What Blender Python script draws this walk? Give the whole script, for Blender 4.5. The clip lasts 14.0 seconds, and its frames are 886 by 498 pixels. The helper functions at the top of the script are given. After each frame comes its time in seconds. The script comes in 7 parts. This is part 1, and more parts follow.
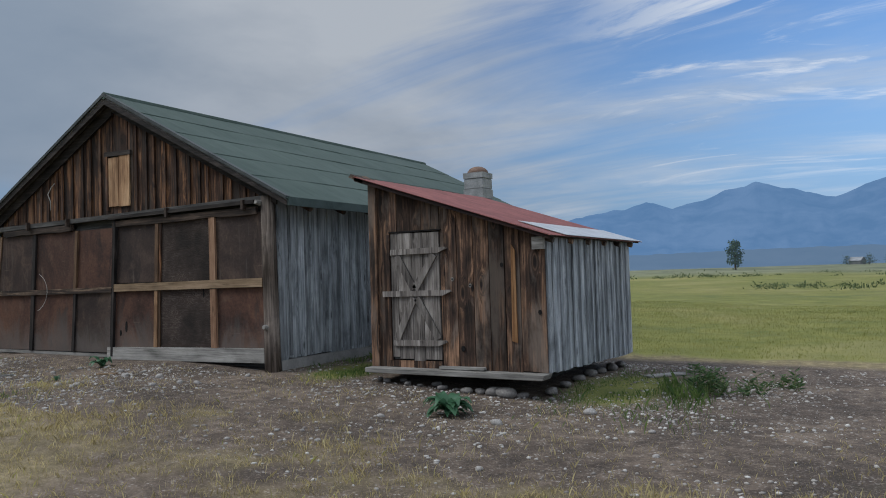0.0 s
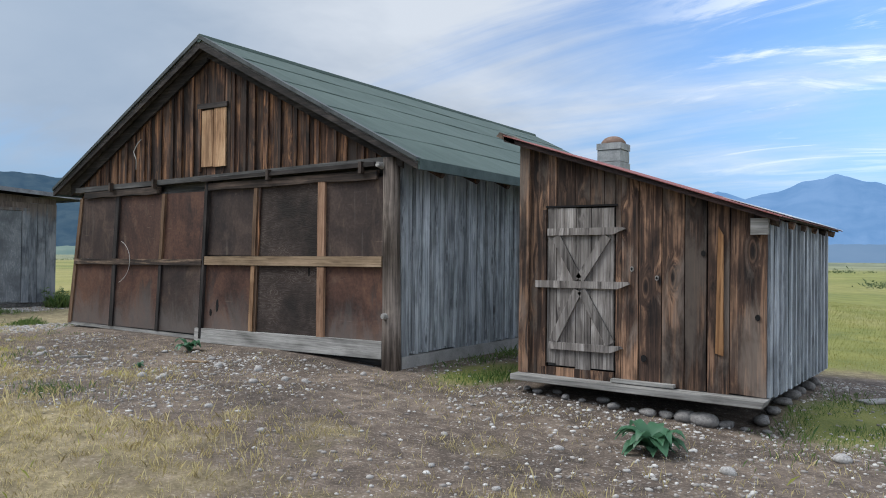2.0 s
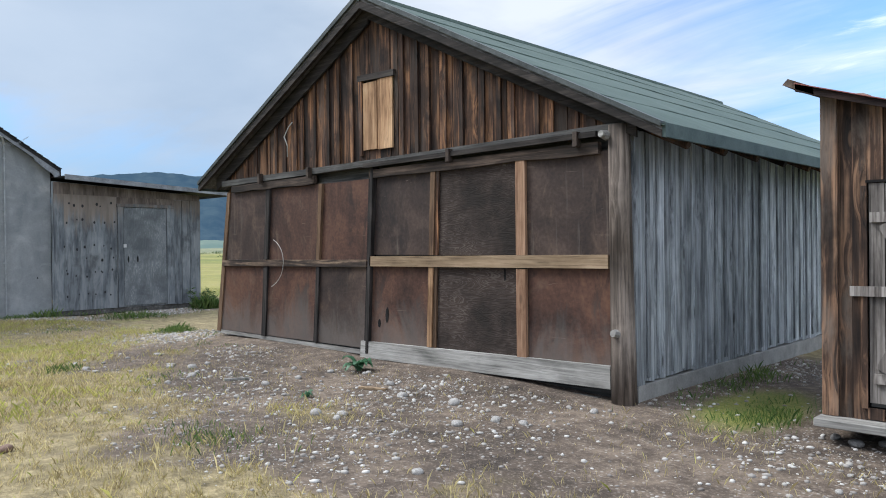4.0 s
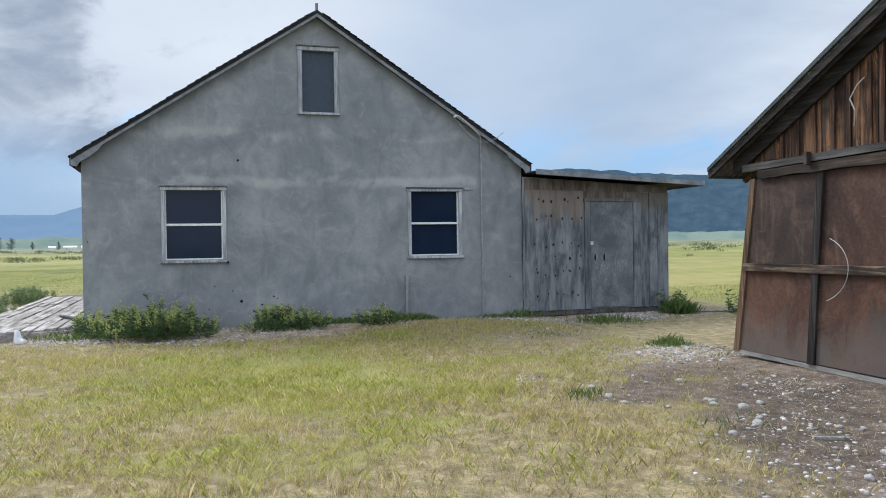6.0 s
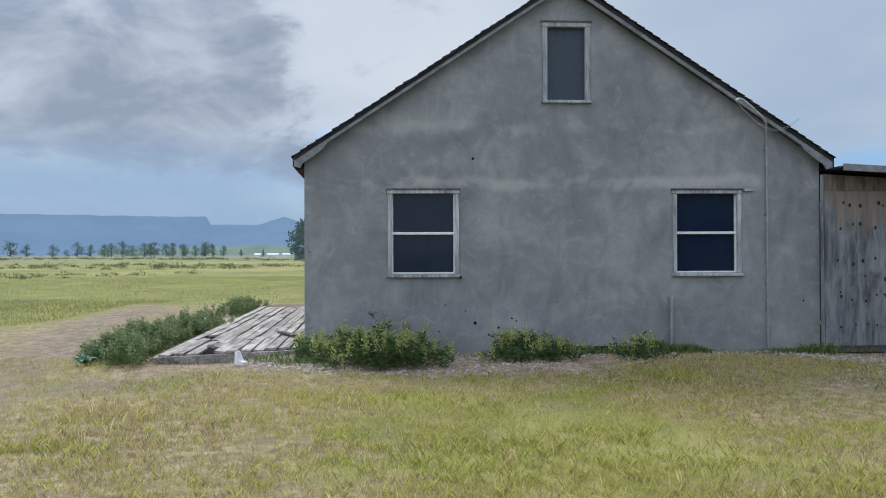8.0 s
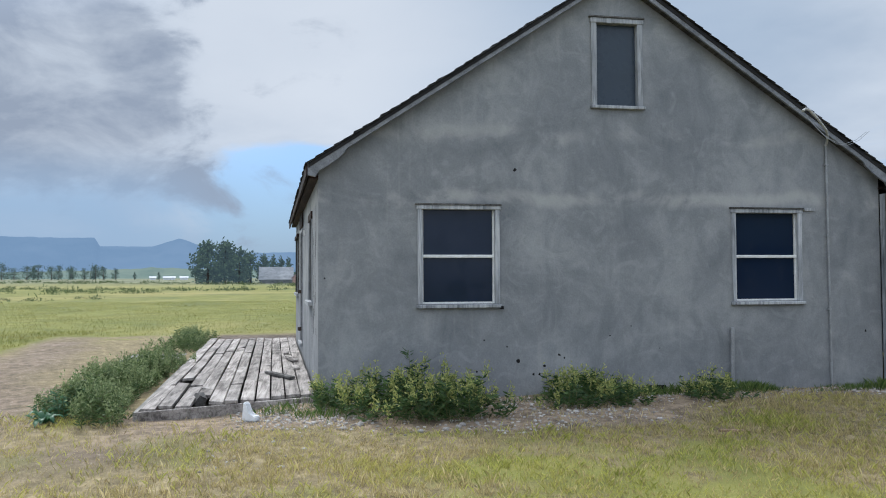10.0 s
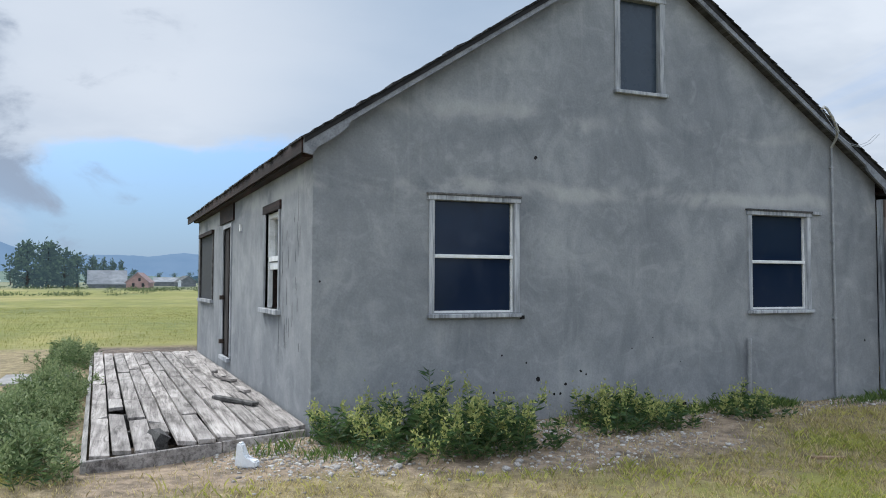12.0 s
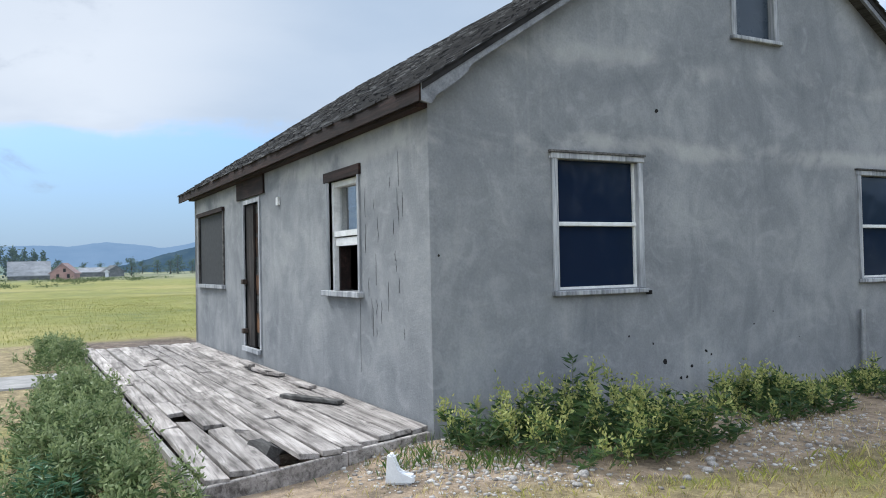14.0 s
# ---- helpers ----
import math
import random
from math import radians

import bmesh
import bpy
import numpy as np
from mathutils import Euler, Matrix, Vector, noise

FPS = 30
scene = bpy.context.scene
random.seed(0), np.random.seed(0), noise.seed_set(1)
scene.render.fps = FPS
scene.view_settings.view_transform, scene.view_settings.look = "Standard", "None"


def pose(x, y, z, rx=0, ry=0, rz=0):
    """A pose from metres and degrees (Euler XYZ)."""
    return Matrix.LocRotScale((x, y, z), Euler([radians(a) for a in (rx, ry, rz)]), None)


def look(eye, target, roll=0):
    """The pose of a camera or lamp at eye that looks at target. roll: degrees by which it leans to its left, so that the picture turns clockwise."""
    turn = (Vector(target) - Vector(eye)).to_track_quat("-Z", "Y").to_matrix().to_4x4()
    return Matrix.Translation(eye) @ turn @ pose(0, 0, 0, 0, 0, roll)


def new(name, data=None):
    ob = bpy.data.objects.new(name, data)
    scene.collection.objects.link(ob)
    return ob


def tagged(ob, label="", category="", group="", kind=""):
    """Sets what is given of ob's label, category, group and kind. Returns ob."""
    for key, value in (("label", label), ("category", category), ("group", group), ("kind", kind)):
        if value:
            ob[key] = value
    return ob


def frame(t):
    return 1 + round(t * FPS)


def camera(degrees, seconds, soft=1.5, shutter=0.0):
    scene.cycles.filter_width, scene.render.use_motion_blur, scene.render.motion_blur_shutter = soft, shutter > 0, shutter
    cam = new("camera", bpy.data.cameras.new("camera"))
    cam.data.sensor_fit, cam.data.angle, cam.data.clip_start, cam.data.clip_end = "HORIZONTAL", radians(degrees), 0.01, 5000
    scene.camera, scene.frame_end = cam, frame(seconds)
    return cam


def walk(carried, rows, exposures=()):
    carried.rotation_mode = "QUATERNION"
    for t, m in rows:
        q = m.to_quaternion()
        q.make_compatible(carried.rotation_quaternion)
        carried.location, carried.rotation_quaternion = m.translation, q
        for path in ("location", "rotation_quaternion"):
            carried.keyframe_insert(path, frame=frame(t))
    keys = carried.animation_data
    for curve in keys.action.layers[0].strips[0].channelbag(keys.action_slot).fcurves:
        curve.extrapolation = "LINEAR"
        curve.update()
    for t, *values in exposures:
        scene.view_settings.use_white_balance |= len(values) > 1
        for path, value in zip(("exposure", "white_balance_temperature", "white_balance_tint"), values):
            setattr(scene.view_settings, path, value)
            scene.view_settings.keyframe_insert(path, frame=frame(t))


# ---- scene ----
cam = camera(60.8, 14.0, 1.0)
PATH = [
    (0, (0.146, 0.491, 1.385), (-0.856, 2.22, 1.458), -1.8),
    (0.5, (-0.378, 0.811, 1.377), (-1.497, 2.468, 1.419), -0.9),
    (1, (-0.845, 1.032, 1.395), (-2.013, 2.655, 1.414), -0.1),
    (1.5, (-1.297, 1.315, 1.408), (-2.467, 2.938, 1.428), 0.4),
    (2, (-1.72, 1.556, 1.43), (-2.863, 3.197, 1.455), 0.6),
    (2.2, (-1.894, 1.671, 1.448), (-3.025, 3.32, 1.476), 0.5),
    (4.3, (-4.043, 2.564, 1.539), (-5.518, 3.915, 1.524), -0.7),
    (4.5, (-4.29, 2.593, 1.542), (-5.83, 3.869, 1.526), -0.7),
    (5, (-4.825, 2.588, 1.58), (-6.529, 3.635, 1.554), -1.0),
    (5.5, (-5.483, 2.49, 1.603), (-7.317, 3.289, 1.582), -1.0),
    (6, (-6.107, 2.378, 1.65), (-8.028, 2.933, 1.634), -0.8),
    (6.5, (-6.71, 2.315, 1.675), (-8.681, 2.651, 1.666), -0.5),
    (7, (-7.352, 2.179, 1.71), (-9.343, 2.365, 1.71), -0.1),
    (7.5, (-7.974, 1.996, 1.692), (-9.972, 2.099, 1.697), -0.0),
    (8, (-8.517, 1.656, 1.705), (-10.515, 1.746, 1.72), -0.2),
    (8.5, (-9.031, 1.306, 1.716), (-11.026, 1.44, 1.746), -0.6),
    (9, (-9.53, 0.873, 1.726), (-11.519, 1.072, 1.777), -0.8),
    (9.2, (-9.697, 0.71, 1.745), (-11.683, 0.94, 1.804), -0.7),
    (11.3, (-11.661, -1.078, 1.763), (-13.571, -0.489, 1.85), 0.6),
    (11.5, (-11.879, -1.203, 1.757), (-13.772, -0.563, 1.849), 0.7),
    (12, (-12.398, -1.486, 1.734), (-14.253, -0.742, 1.825), 0.2),
    (12.5, (-12.908, -1.79, 1.722), (-14.73, -0.971, 1.805), -0.1),
    (13, (-13.409, -2.082, 1.705), (-15.209, -1.211, 1.779), -0.4),
    (13.5, (-13.849, -2.344, 1.696), (-15.638, -1.452, 1.757), -0.7),
    (14, (-14.187, -2.662, 1.664), (-15.969, -1.755, 1.708), -1.2),
]
walk(cam, [(t, look(eye, target, roll)) for t, eye, target, roll in PATH], [(t, stops, 5980, 10) for t, stops in ((0, -0.74), (0.7, -0.42), (1.5, -0.15), (2.2, 0.0), (4.3, 0.36), (5, 0.47), (6, 0.2), (7.5, -0.02), (9, 0.0), (11.5, 0.08), (12.5, 0.13), (14, 0.25))])

# ---- world ----
SUN_AZ, SUN_EL = 122.0, 50.0     # degrees from +y towards -x, and above the horizon


def put(nt, socket, value):
    """Links a socket or sets a plain value."""
    if isinstance(value, bpy.types.NodeSocket):
        nt.links.new(value, socket)
    else:
        socket.default_value = value


def mth(nt, op, a, b=0.0, c=0.0, clamp=False):
    n = nt.nodes.new("ShaderNodeMath")
    n.operation, n.use_clamp = op, clamp
    put(nt, n.inputs[0], a), put(nt, n.inputs[1], b), put(nt, n.inputs[2], c)
    return n.outputs[0]


def vmth(nt, op, a, b):
    n = nt.nodes.new("ShaderNodeVectorMath")
    n.operation = op
    put(nt, n.inputs[0], a), put(nt, n.inputs[1], b)
    return n.outputs[0]


def xyz(nt, x, y, z):
    n = nt.nodes.new("ShaderNodeCombineXYZ")
    put(nt, n.inputs[0], x), put(nt, n.inputs[1], y), put(nt, n.inputs[2], z)
    return n.outputs[0]


def mapped(nt, vec, scale, loc=(0, 0, 0)):
    n = nt.nodes.new("ShaderNodeMapping")
    put(nt, n.inputs["Vector"], vec), put(nt, n.inputs["Scale"], scale), put(nt, n.inputs["Location"], loc)
    return n.outputs[0]


def noisy(nt, vec, scale, detail=4.0, rough=0.55, distort=0.0):
    n = nt.nodes.new("ShaderNodeTexNoise")
    put(nt, n.inputs["Vector"], vec)
    n.inputs["Scale"].default_value, n.inputs["Detail"].default_value = scale, detail
    n.inputs["Roughness"].default_value, n.inputs["Distortion"].default_value = rough, distort
    return n.outputs["Fac"]


def cells(nt, vec, scale, feature="F1"):
    n = nt.nodes.new("ShaderNodeTexVoronoi")
    n.feature = feature
    put(nt, n.inputs["Vector"], vec)
    n.inputs["Scale"].default_value = scale
    return n.outputs["Distance"], n.outputs.get("Color")


def span(nt, v, a, b, lo=0.0, hi=1.0):
    """Smooth step of v from a to b."""
    n = nt.nodes.new("ShaderNodeMapRange")
    n.interpolation_type = "SMOOTHSTEP"
    put(nt, n.inputs[0], v)
    n.inputs[1].default_value, n.inputs[2].default_value = a, b
    n.inputs[3].default_value, n.inputs[4].default_value = lo, hi
    return n.outputs[0]


def ramp(nt, fac, *stops):
    n = nt.nodes.new("ShaderNodeValToRGB")
    put(nt, n.inputs[0], fac)
    while len(n.color_ramp.elements) < len(stops):
        n.color_ramp.elements.new(0.5)
    for e, (p, c) in zip(n.color_ramp.elements, stops):
        e.position, e.color = p, (*c, 1)
    return n.outputs[0]


def blend(nt, fac, a, b, mode="MIX"):
    n = nt.nodes.new("ShaderNodeMix")
    n.data_type, n.blend_type = "RGBA", mode
    put(nt, n.inputs[0], fac)
    for s, v in ((n.inputs[6], a), (n.inputs[7], b)):
        put(nt, s, v if isinstance(v, bpy.types.NodeSocket) else (*v, 1))
    return n.outputs[2]


def make_sky():
    w = bpy.data.worlds.new("sky")
    scene.world = w
    w.use_nodes = True
    nt = w.node_tree
    nt.nodes.clear()
    out = nt.nodes.new("ShaderNodeOutputWorld")
    bg = nt.nodes.new("ShaderNodeBackground")
    nt.links.new(bg.outputs[0], out.inputs[0])
    sky = nt.nodes.new("ShaderNodeTexSky")
    sky.sky_type, sky.sun_disc = "NISHITA", False
    sky.sun_elevation, sky.sun_rotation = radians(SUN_EL), radians(-SUN_AZ)
    sky.air_density, sky.dust_density, sky.ozone_density = 1.0, 1.2, 2.0
    way = nt.nodes.new("ShaderNodeTexCoord").outputs["Generated"]
    sep = nt.nodes.new("ShaderNodeSeparateXYZ")
    nt.links.new(way, sep.inputs[0])
    x, y, z = sep.outputs
    az = mth(nt, "MULTIPLY", mth(nt, "ARCTAN2", mth(nt, "MULTIPLY", x, -1.0), y), 57.2958)
    el = mth(nt, "MULTIPLY", mth(nt, "ARCSINE", z), 57.2958)
    up = mth(nt, "ADD", mth(nt, "MAXIMUM", z, 0.0), 0.13)
    flat = xyz(nt, mth(nt, "DIVIDE", x, up), mth(nt, "DIVIDE", y, up), 0.0)
    blue = blend(nt, 1.0, sky.outputs[0], (0.13, 0.158, 0.185), "MULTIPLY")
    pale_rim = blend(nt, span(nt, az, 45.0, 72.0), (0.31, 0.47, 0.70), (0.30, 0.415, 0.57))
    blue = blend(nt, span(nt, el, 20.0, -2.0, 0.0, 0.9), blue, pale_rim)
    # the high veil: thin and streaky to the north, closing towards the west
    streak = noisy(nt, mapped(nt, flat, (0.55, 1.5, 1), (3.1, 0.4, 0)), 1.0, 9.0, 0.6, 0.6)
    puff = noisy(nt, mapped(nt, flat, (0.5, 0.5, 1), (1.3, 7.7, 0)), 1.0, 7.0, 0.55, 0.3)
    cover = mth(nt, "ADD", mth(nt, "MULTIPLY", streak, 0.6), mth(nt, "MULTIPLY", puff, 0.4))
    west = span(nt, az, 5.0, 48.0)
    high = span(nt, el, 5.0, 13.0)
    gain = mth(nt, "ADD", mth(nt, "MULTIPLY", west, mth(nt, "ADD", mth(nt, "MULTIPLY", high, 0.26), 0.06)), 0.0)
    gap = mth(nt, "MULTIPLY", mth(nt, "MULTIPLY", span(nt, az, 70.0, 80.0), span(nt, az, 99.0, 94.0)), span(nt, mth(nt, "ADD", el, mth(nt, "MULTIPLY", mth(nt, "SUBTRACT", puff, 0.5), 14.0)), 10.5, 7.0, 0.0, 0.3))
    gain = mth(nt, "SUBTRACT", gain, gap)
    behind = mth(nt, "ADD", span(nt, az, -8.0, -50.0, 0.0, 0.16), span(nt, az, 118.0, 150.0, 0.0, 0.2))
    lift = span(nt, el, 24.0, 45.0, 0.0, 0.1)
    veil = span(nt, mth(nt, "ADD", mth(nt, "ADD", cover, gain), mth(nt, "ADD", behind, lift)), 0.44, 0.72)
    shade = noisy(nt, mapped(nt, flat, (0.8, 0.8, 1), (9.2, 2.1, 0)), 1.0, 6.0, 0.55, 0.2)
    white = ramp(nt, shade, (0.3, (0.45, 0.52, 0.61)), (0.6, (0.82, 0.85, 0.88)))
    white = blend(nt, mth(nt, "MULTIPLY", span(nt, az, 42.0, 62.0, 0.0, 0.75), span(nt, az, 90.0, 76.0, 0.25, 1.0)), white, (0.44, 0.54, 0.66))
    bright = mth(nt, "MULTIPLY", mth(nt, "MULTIPLY", span(nt, mth(nt, "ADD", az, mth(nt, "MULTIPLY", puff, 36.0)), 88.0, 112.0), span(nt, mth(nt, "ADD", az, mth(nt, "MULTIPLY", puff, 16.0)), 114.0, 106.0)), span(nt, mth(nt, "ADD", el, mth(nt, "MULTIPLY", puff, 8.0)), 11.0, 18.0, 0.0, 0.75))
    white = blend(nt, bright, white, (0.77, 0.80, 0.835))
    veil = mth(nt, "MAXIMUM", veil, bright)
    col = blend(nt, veil, blue, white)
    # bright torn wisps over the northern mountains
    torn = noisy(nt, mapped(nt, flat, (1.1, 2.0, 1), (2.4, 6.1, 0)), 1.0, 12.0, 0.62, 1.4)
    wisp = mth(nt, "MULTIPLY", span(nt, mth(nt, "ADD", torn, span(nt, el, 8.0, 22.0, -0.04, 0.05)), 0.505, 0.67), span(nt, az, 26.0, 8.0))
    wisp = mth(nt, "MULTIPLY", wisp, span(nt, el, 4.0, 9.0))
    col = blend(nt, mth(nt, "MULTIPLY", wisp, 0.85), col, (0.93, 0.95, 0.97))
    # the grey shower cloud to the south-west
    lump = noisy(nt, xyz(nt, mth(nt, "MULTIPLY", az, 0.13), mth(nt, "MULTIPLY", el, 0.24), 0.0), 1.0, 9.0, 0.58, 0.3)
    body = mth(nt, "MULTIPLY", span(nt, az, 94.0, 103.0), span(nt, el, 4.0, 9.0))
    body = mth(nt, "MULTIPLY", body, span(nt, el, 24.0, 15.0))
    grey = span(nt, mth(nt, "ADD", lump, mth(nt, "MULTIPLY", body, 0.34)), 0.56, 0.76)
    grey = mth(nt, "MULTIPLY", grey, span(nt, mth(nt, "ADD", az, mth(nt, "MULTIPLY", mth(nt, "SUBTRACT", lump, 0.5), 34.0)), 88.0, 101.0))
    col = blend(nt, grey, col, ramp(nt, lump, (0.36, (0.60, 0.645, 0.70)), (0.60, (0.355, 0.405, 0.485))))
    # rain haze under it
    rain = mth(nt, "MULTIPLY", span(nt, az, 92.0, 104.0, 0.0, 0.8), span(nt, el, 10.0, 5.0))
    col = blend(nt, rain, col, (0.37, 0.50, 0.66))
    # the cloud deck glows round the hidden sun and overhead
    sunward = (-math.sin(radians(SUN_AZ)) * math.cos(radians(SUN_EL)), math.cos(radians(SUN_AZ)) * math.cos(radians(SUN_EL)), math.sin(radians(SUN_EL)))
    dot = nt.nodes.new("ShaderNodeVectorMath")
    dot.operation = "DOT_PRODUCT"
    put(nt, dot.inputs[0], way), put(nt, dot.inputs[1], sunward)
    glow = mth(nt, "ADD", span(nt, dot.outputs["Value"], 0.80, 1.0, 0.0, 2.2), span(nt, el, 24.0, 55.0, 0.0, 0.55))
    glow = mth(nt, "ADD", glow, mth(nt, "ADD", span(nt, az, 34.0, -6.0, 0.0, 0.62), 1.0))
    col = blend(nt, 1.0, col, xyz(nt, glow, glow, glow), "MULTIPLY")
    put(nt, bg.inputs[0], col)
    bg.inputs[1].default_value = SKY
    sun = new("sun", bpy.data.lights.new("sun", "SUN"))
    sun.data.energy, sun.data.angle, sun.data.color = SUN, radians(20), (1.0, 0.95, 0.86)
    d = Vector((-math.sin(radians(SUN_AZ)) * math.cos(radians(SUN_EL)), math.cos(radians(SUN_AZ)) * math.cos(radians(SUN_EL)), math.sin(radians(SUN_EL))))
    sun.matrix_world = look(d * 60, (0, 0, 0))


SKY, SUN = 0.9, 3.0
make_sky()

# ---- materials ----
def material(name, rough=0.85, metal=0.0):
    m = bpy.data.materials.new(name)
    m.use_nodes = True
    nt = m.node_tree
    b = nt.nodes["Principled BSDF"]
    b.inputs["Roughness"].default_value, b.inputs["Metallic"].default_value = rough, metal
    b.inputs["Specular IOR Level"].default_value = 0.3
    return m, nt, b


def bump(nt, b, height, strength, distance):
    n = nt.nodes.new("ShaderNodeBump")
    put(nt, n.inputs["Height"], height)
    n.inputs["Strength"].default_value, n.inputs["Distance"].default_value = strength, distance
    nt.links.new(n.outputs[0], b.inputs["Normal"])


def chance(nt):
    return nt.nodes.new("ShaderNodeObjectInfo").outputs["Random"]


def own_coords(nt):
    """Object coordinates, shifted for each board by its own chance."""
    co = nt.nodes.new("ShaderNodeTexCoord").outputs["Object"]
    r = chance(nt)
    return vmth(nt, "ADD", co, xyz(nt, mth(nt, "MULTIPLY", r, 31.0), mth(nt, "MULTIPLY", r, 17.0), mth(nt, "MULTIPLY", r, 53.0)))


def wood(name, dark, mid, light, axis="z", vary=0.45, knots=0.0, rough=0.85, fine=1.0, stain=0.5, silver=None, head=None):
    """Weathered timber: grain along one axis, stains, knots, each board of its own tone. silver: grey bleaching."""
    m, nt, b = material(name, rough)
    co = own_coords(nt)
    along, across = 0.9, 26.0 * fine
    if knots:
        kd, _ = cells(nt, mapped(nt, co, {"x": (1.5, 4.6, 4.6), "y": (4.6, 1.5, 4.6), "z": (4.6, 4.6, 1.5)}[axis]), 1.0)
        push = span(nt, kd, 0.42, 0.04, 0.0, 0.05 * knots)
        co = vmth(nt, "ADD", co, xyz(nt, *(0.0 if axis == a else push for a in "xyz")))
    sc = {"x": (along, across, across), "y": (across, along, across), "z": (across, across, along)}[axis]
    grain = noisy(nt, mapped(nt, co, sc), 1.0, 7.0, 0.62, 0.8)
    hair = noisy(nt, mapped(nt, co, tuple(s * 3.3 for s in sc)), 1.0, 4.0, 0.6, 0.2)
    streak = noisy(nt, mapped(nt, co, tuple(1.4 if s == along else 5.0 for s in sc), (4, 9, 2)), 1.0, 5.0, 0.6, 0.4)
    tone = mth(nt, "ADD", mth(nt, "MULTIPLY", grain, 0.55), mth(nt, "MULTIPLY", streak, 0.45))
    col = ramp(nt, tone, (0.38, dark), (0.5, mid), (0.62, light))
    col = blend(nt, mth(nt, "MULTIPLY", span(nt, hair, 0.52, 0.7), 0.55), col, tuple(c * 0.45 for c in dark))
    if silver:
        worn = noisy(nt, mapped(nt, co, tuple(0.8 if s == along else 3.0 for s in sc), (7, 1, 5)), 1.0, 6.0, 0.65, 0.5)
        col = blend(nt, mth(nt, "MULTIPLY", span(nt, worn, 0.48, 0.66), 0.8), col, silver)
    blot = noisy(nt, co, 1.7, 5.0, 0.6, 0.3)
    col = blend(nt, mth(nt, "MULTIPLY", span(nt, blot, 0.5, 0.72), stain), col, tuple(c * 0.4 for c in dark))
    if head:
        # unbleached timber under the eaves, with a ragged lower edge and dark runs below it
        sep = nt.nodes.new("ShaderNodeSeparateXYZ")
        plain_co = nt.nodes.new("ShaderNodeTexCoord").outputs["Object"]
        nt.links.new(plain_co, sep.inputs[0])
        rag = noisy(nt, mapped(nt, plain_co, (6.0, 6.0, 0.8)), 1.0, 5.0, 0.65, 0.3)
        level = mth(nt, "ADD", sep.outputs[2], mth(nt, "MULTIPLY", mth(nt, "SUBTRACT", rag, 0.5), 1.5))
        col = blend(nt, mth(nt, "MULTIPLY", span(nt, level, head[0] - 0.22, head[0] + 0.25), 0.8), col, blend(nt, grain, tuple(c * 0.6 for c in head[1]), tuple(c * 1.4 for c in head[1])))
        runs = mth(nt, "MULTIPLY", span(nt, rag, 0.48, 0.62), mth(nt, "MULTIPLY", span(nt, sep.outputs[2], 0.5, 1.6), span(nt, level, head[0] + 0.1, head[0] - 0.25)))
        col = blend(nt, mth(nt, "MULTIPLY", runs, 0.5), col, (0.028, 0.032, 0.04))
    r = chance(nt)
    f = mth(nt, "ADD", mth(nt, "MULTIPLY", r, 2.0 * vary), 1.0 - vary)
    col = blend(nt, 1.0, col, xyz(nt, f, f, f), "MULTIPLY")
    if knots:
        col = blend(nt, span(nt, kd, 0.10, 0.05, 0.0, knots), col, (0.013, 0.009, 0.008))
        col = blend(nt, span(nt, kd, 0.26, 0.08, 0.0, 0.45 * knots), col, tuple(c * 0.9 for c in dark))
        ring = mth(nt, "MULTIPLY", span(nt, kd, 0.17, 0.14), span(nt, kd, 0.10, 0.13))
        col = blend(nt, mth(nt, "MULTIPLY", ring, 0.15 * knots), col, tuple(min(1, c * 1.6) for c in light))
    put(nt, b.inputs["Base Color"], col)
    bump(nt, b, mth(nt, "ADD", grain, mth(nt, "MULTIPLY", hair, 0.6)), 0.55, 0.006)
    return m


def plain(name, a, c, rough=0.8, scale=6.0, metal=0.0, relief=0.2, dist=0.004, spec=0.3):
    """A paint, stone or metal with fine and coarse mottling from a to c."""
    m, nt, b = material(name, rough, metal)
    b.inputs["Specular IOR Level"].default_value = spec
    co = own_coords(nt)
    n1, n2 = noisy(nt, co, scale, 6.0, 0.6), noisy(nt, co, scale * 9.0, 4.0, 0.6)
    t = mth(nt, "ADD", mth(nt, "MULTIPLY", n1, 0.65), mth(nt, "MULTIPLY", n2, 0.35))
    put(nt, b.inputs["Base Color"], ramp(nt, t, (0.35, a), (0.65, c)))
    bump(nt, b, n2, relief, dist)
    return m


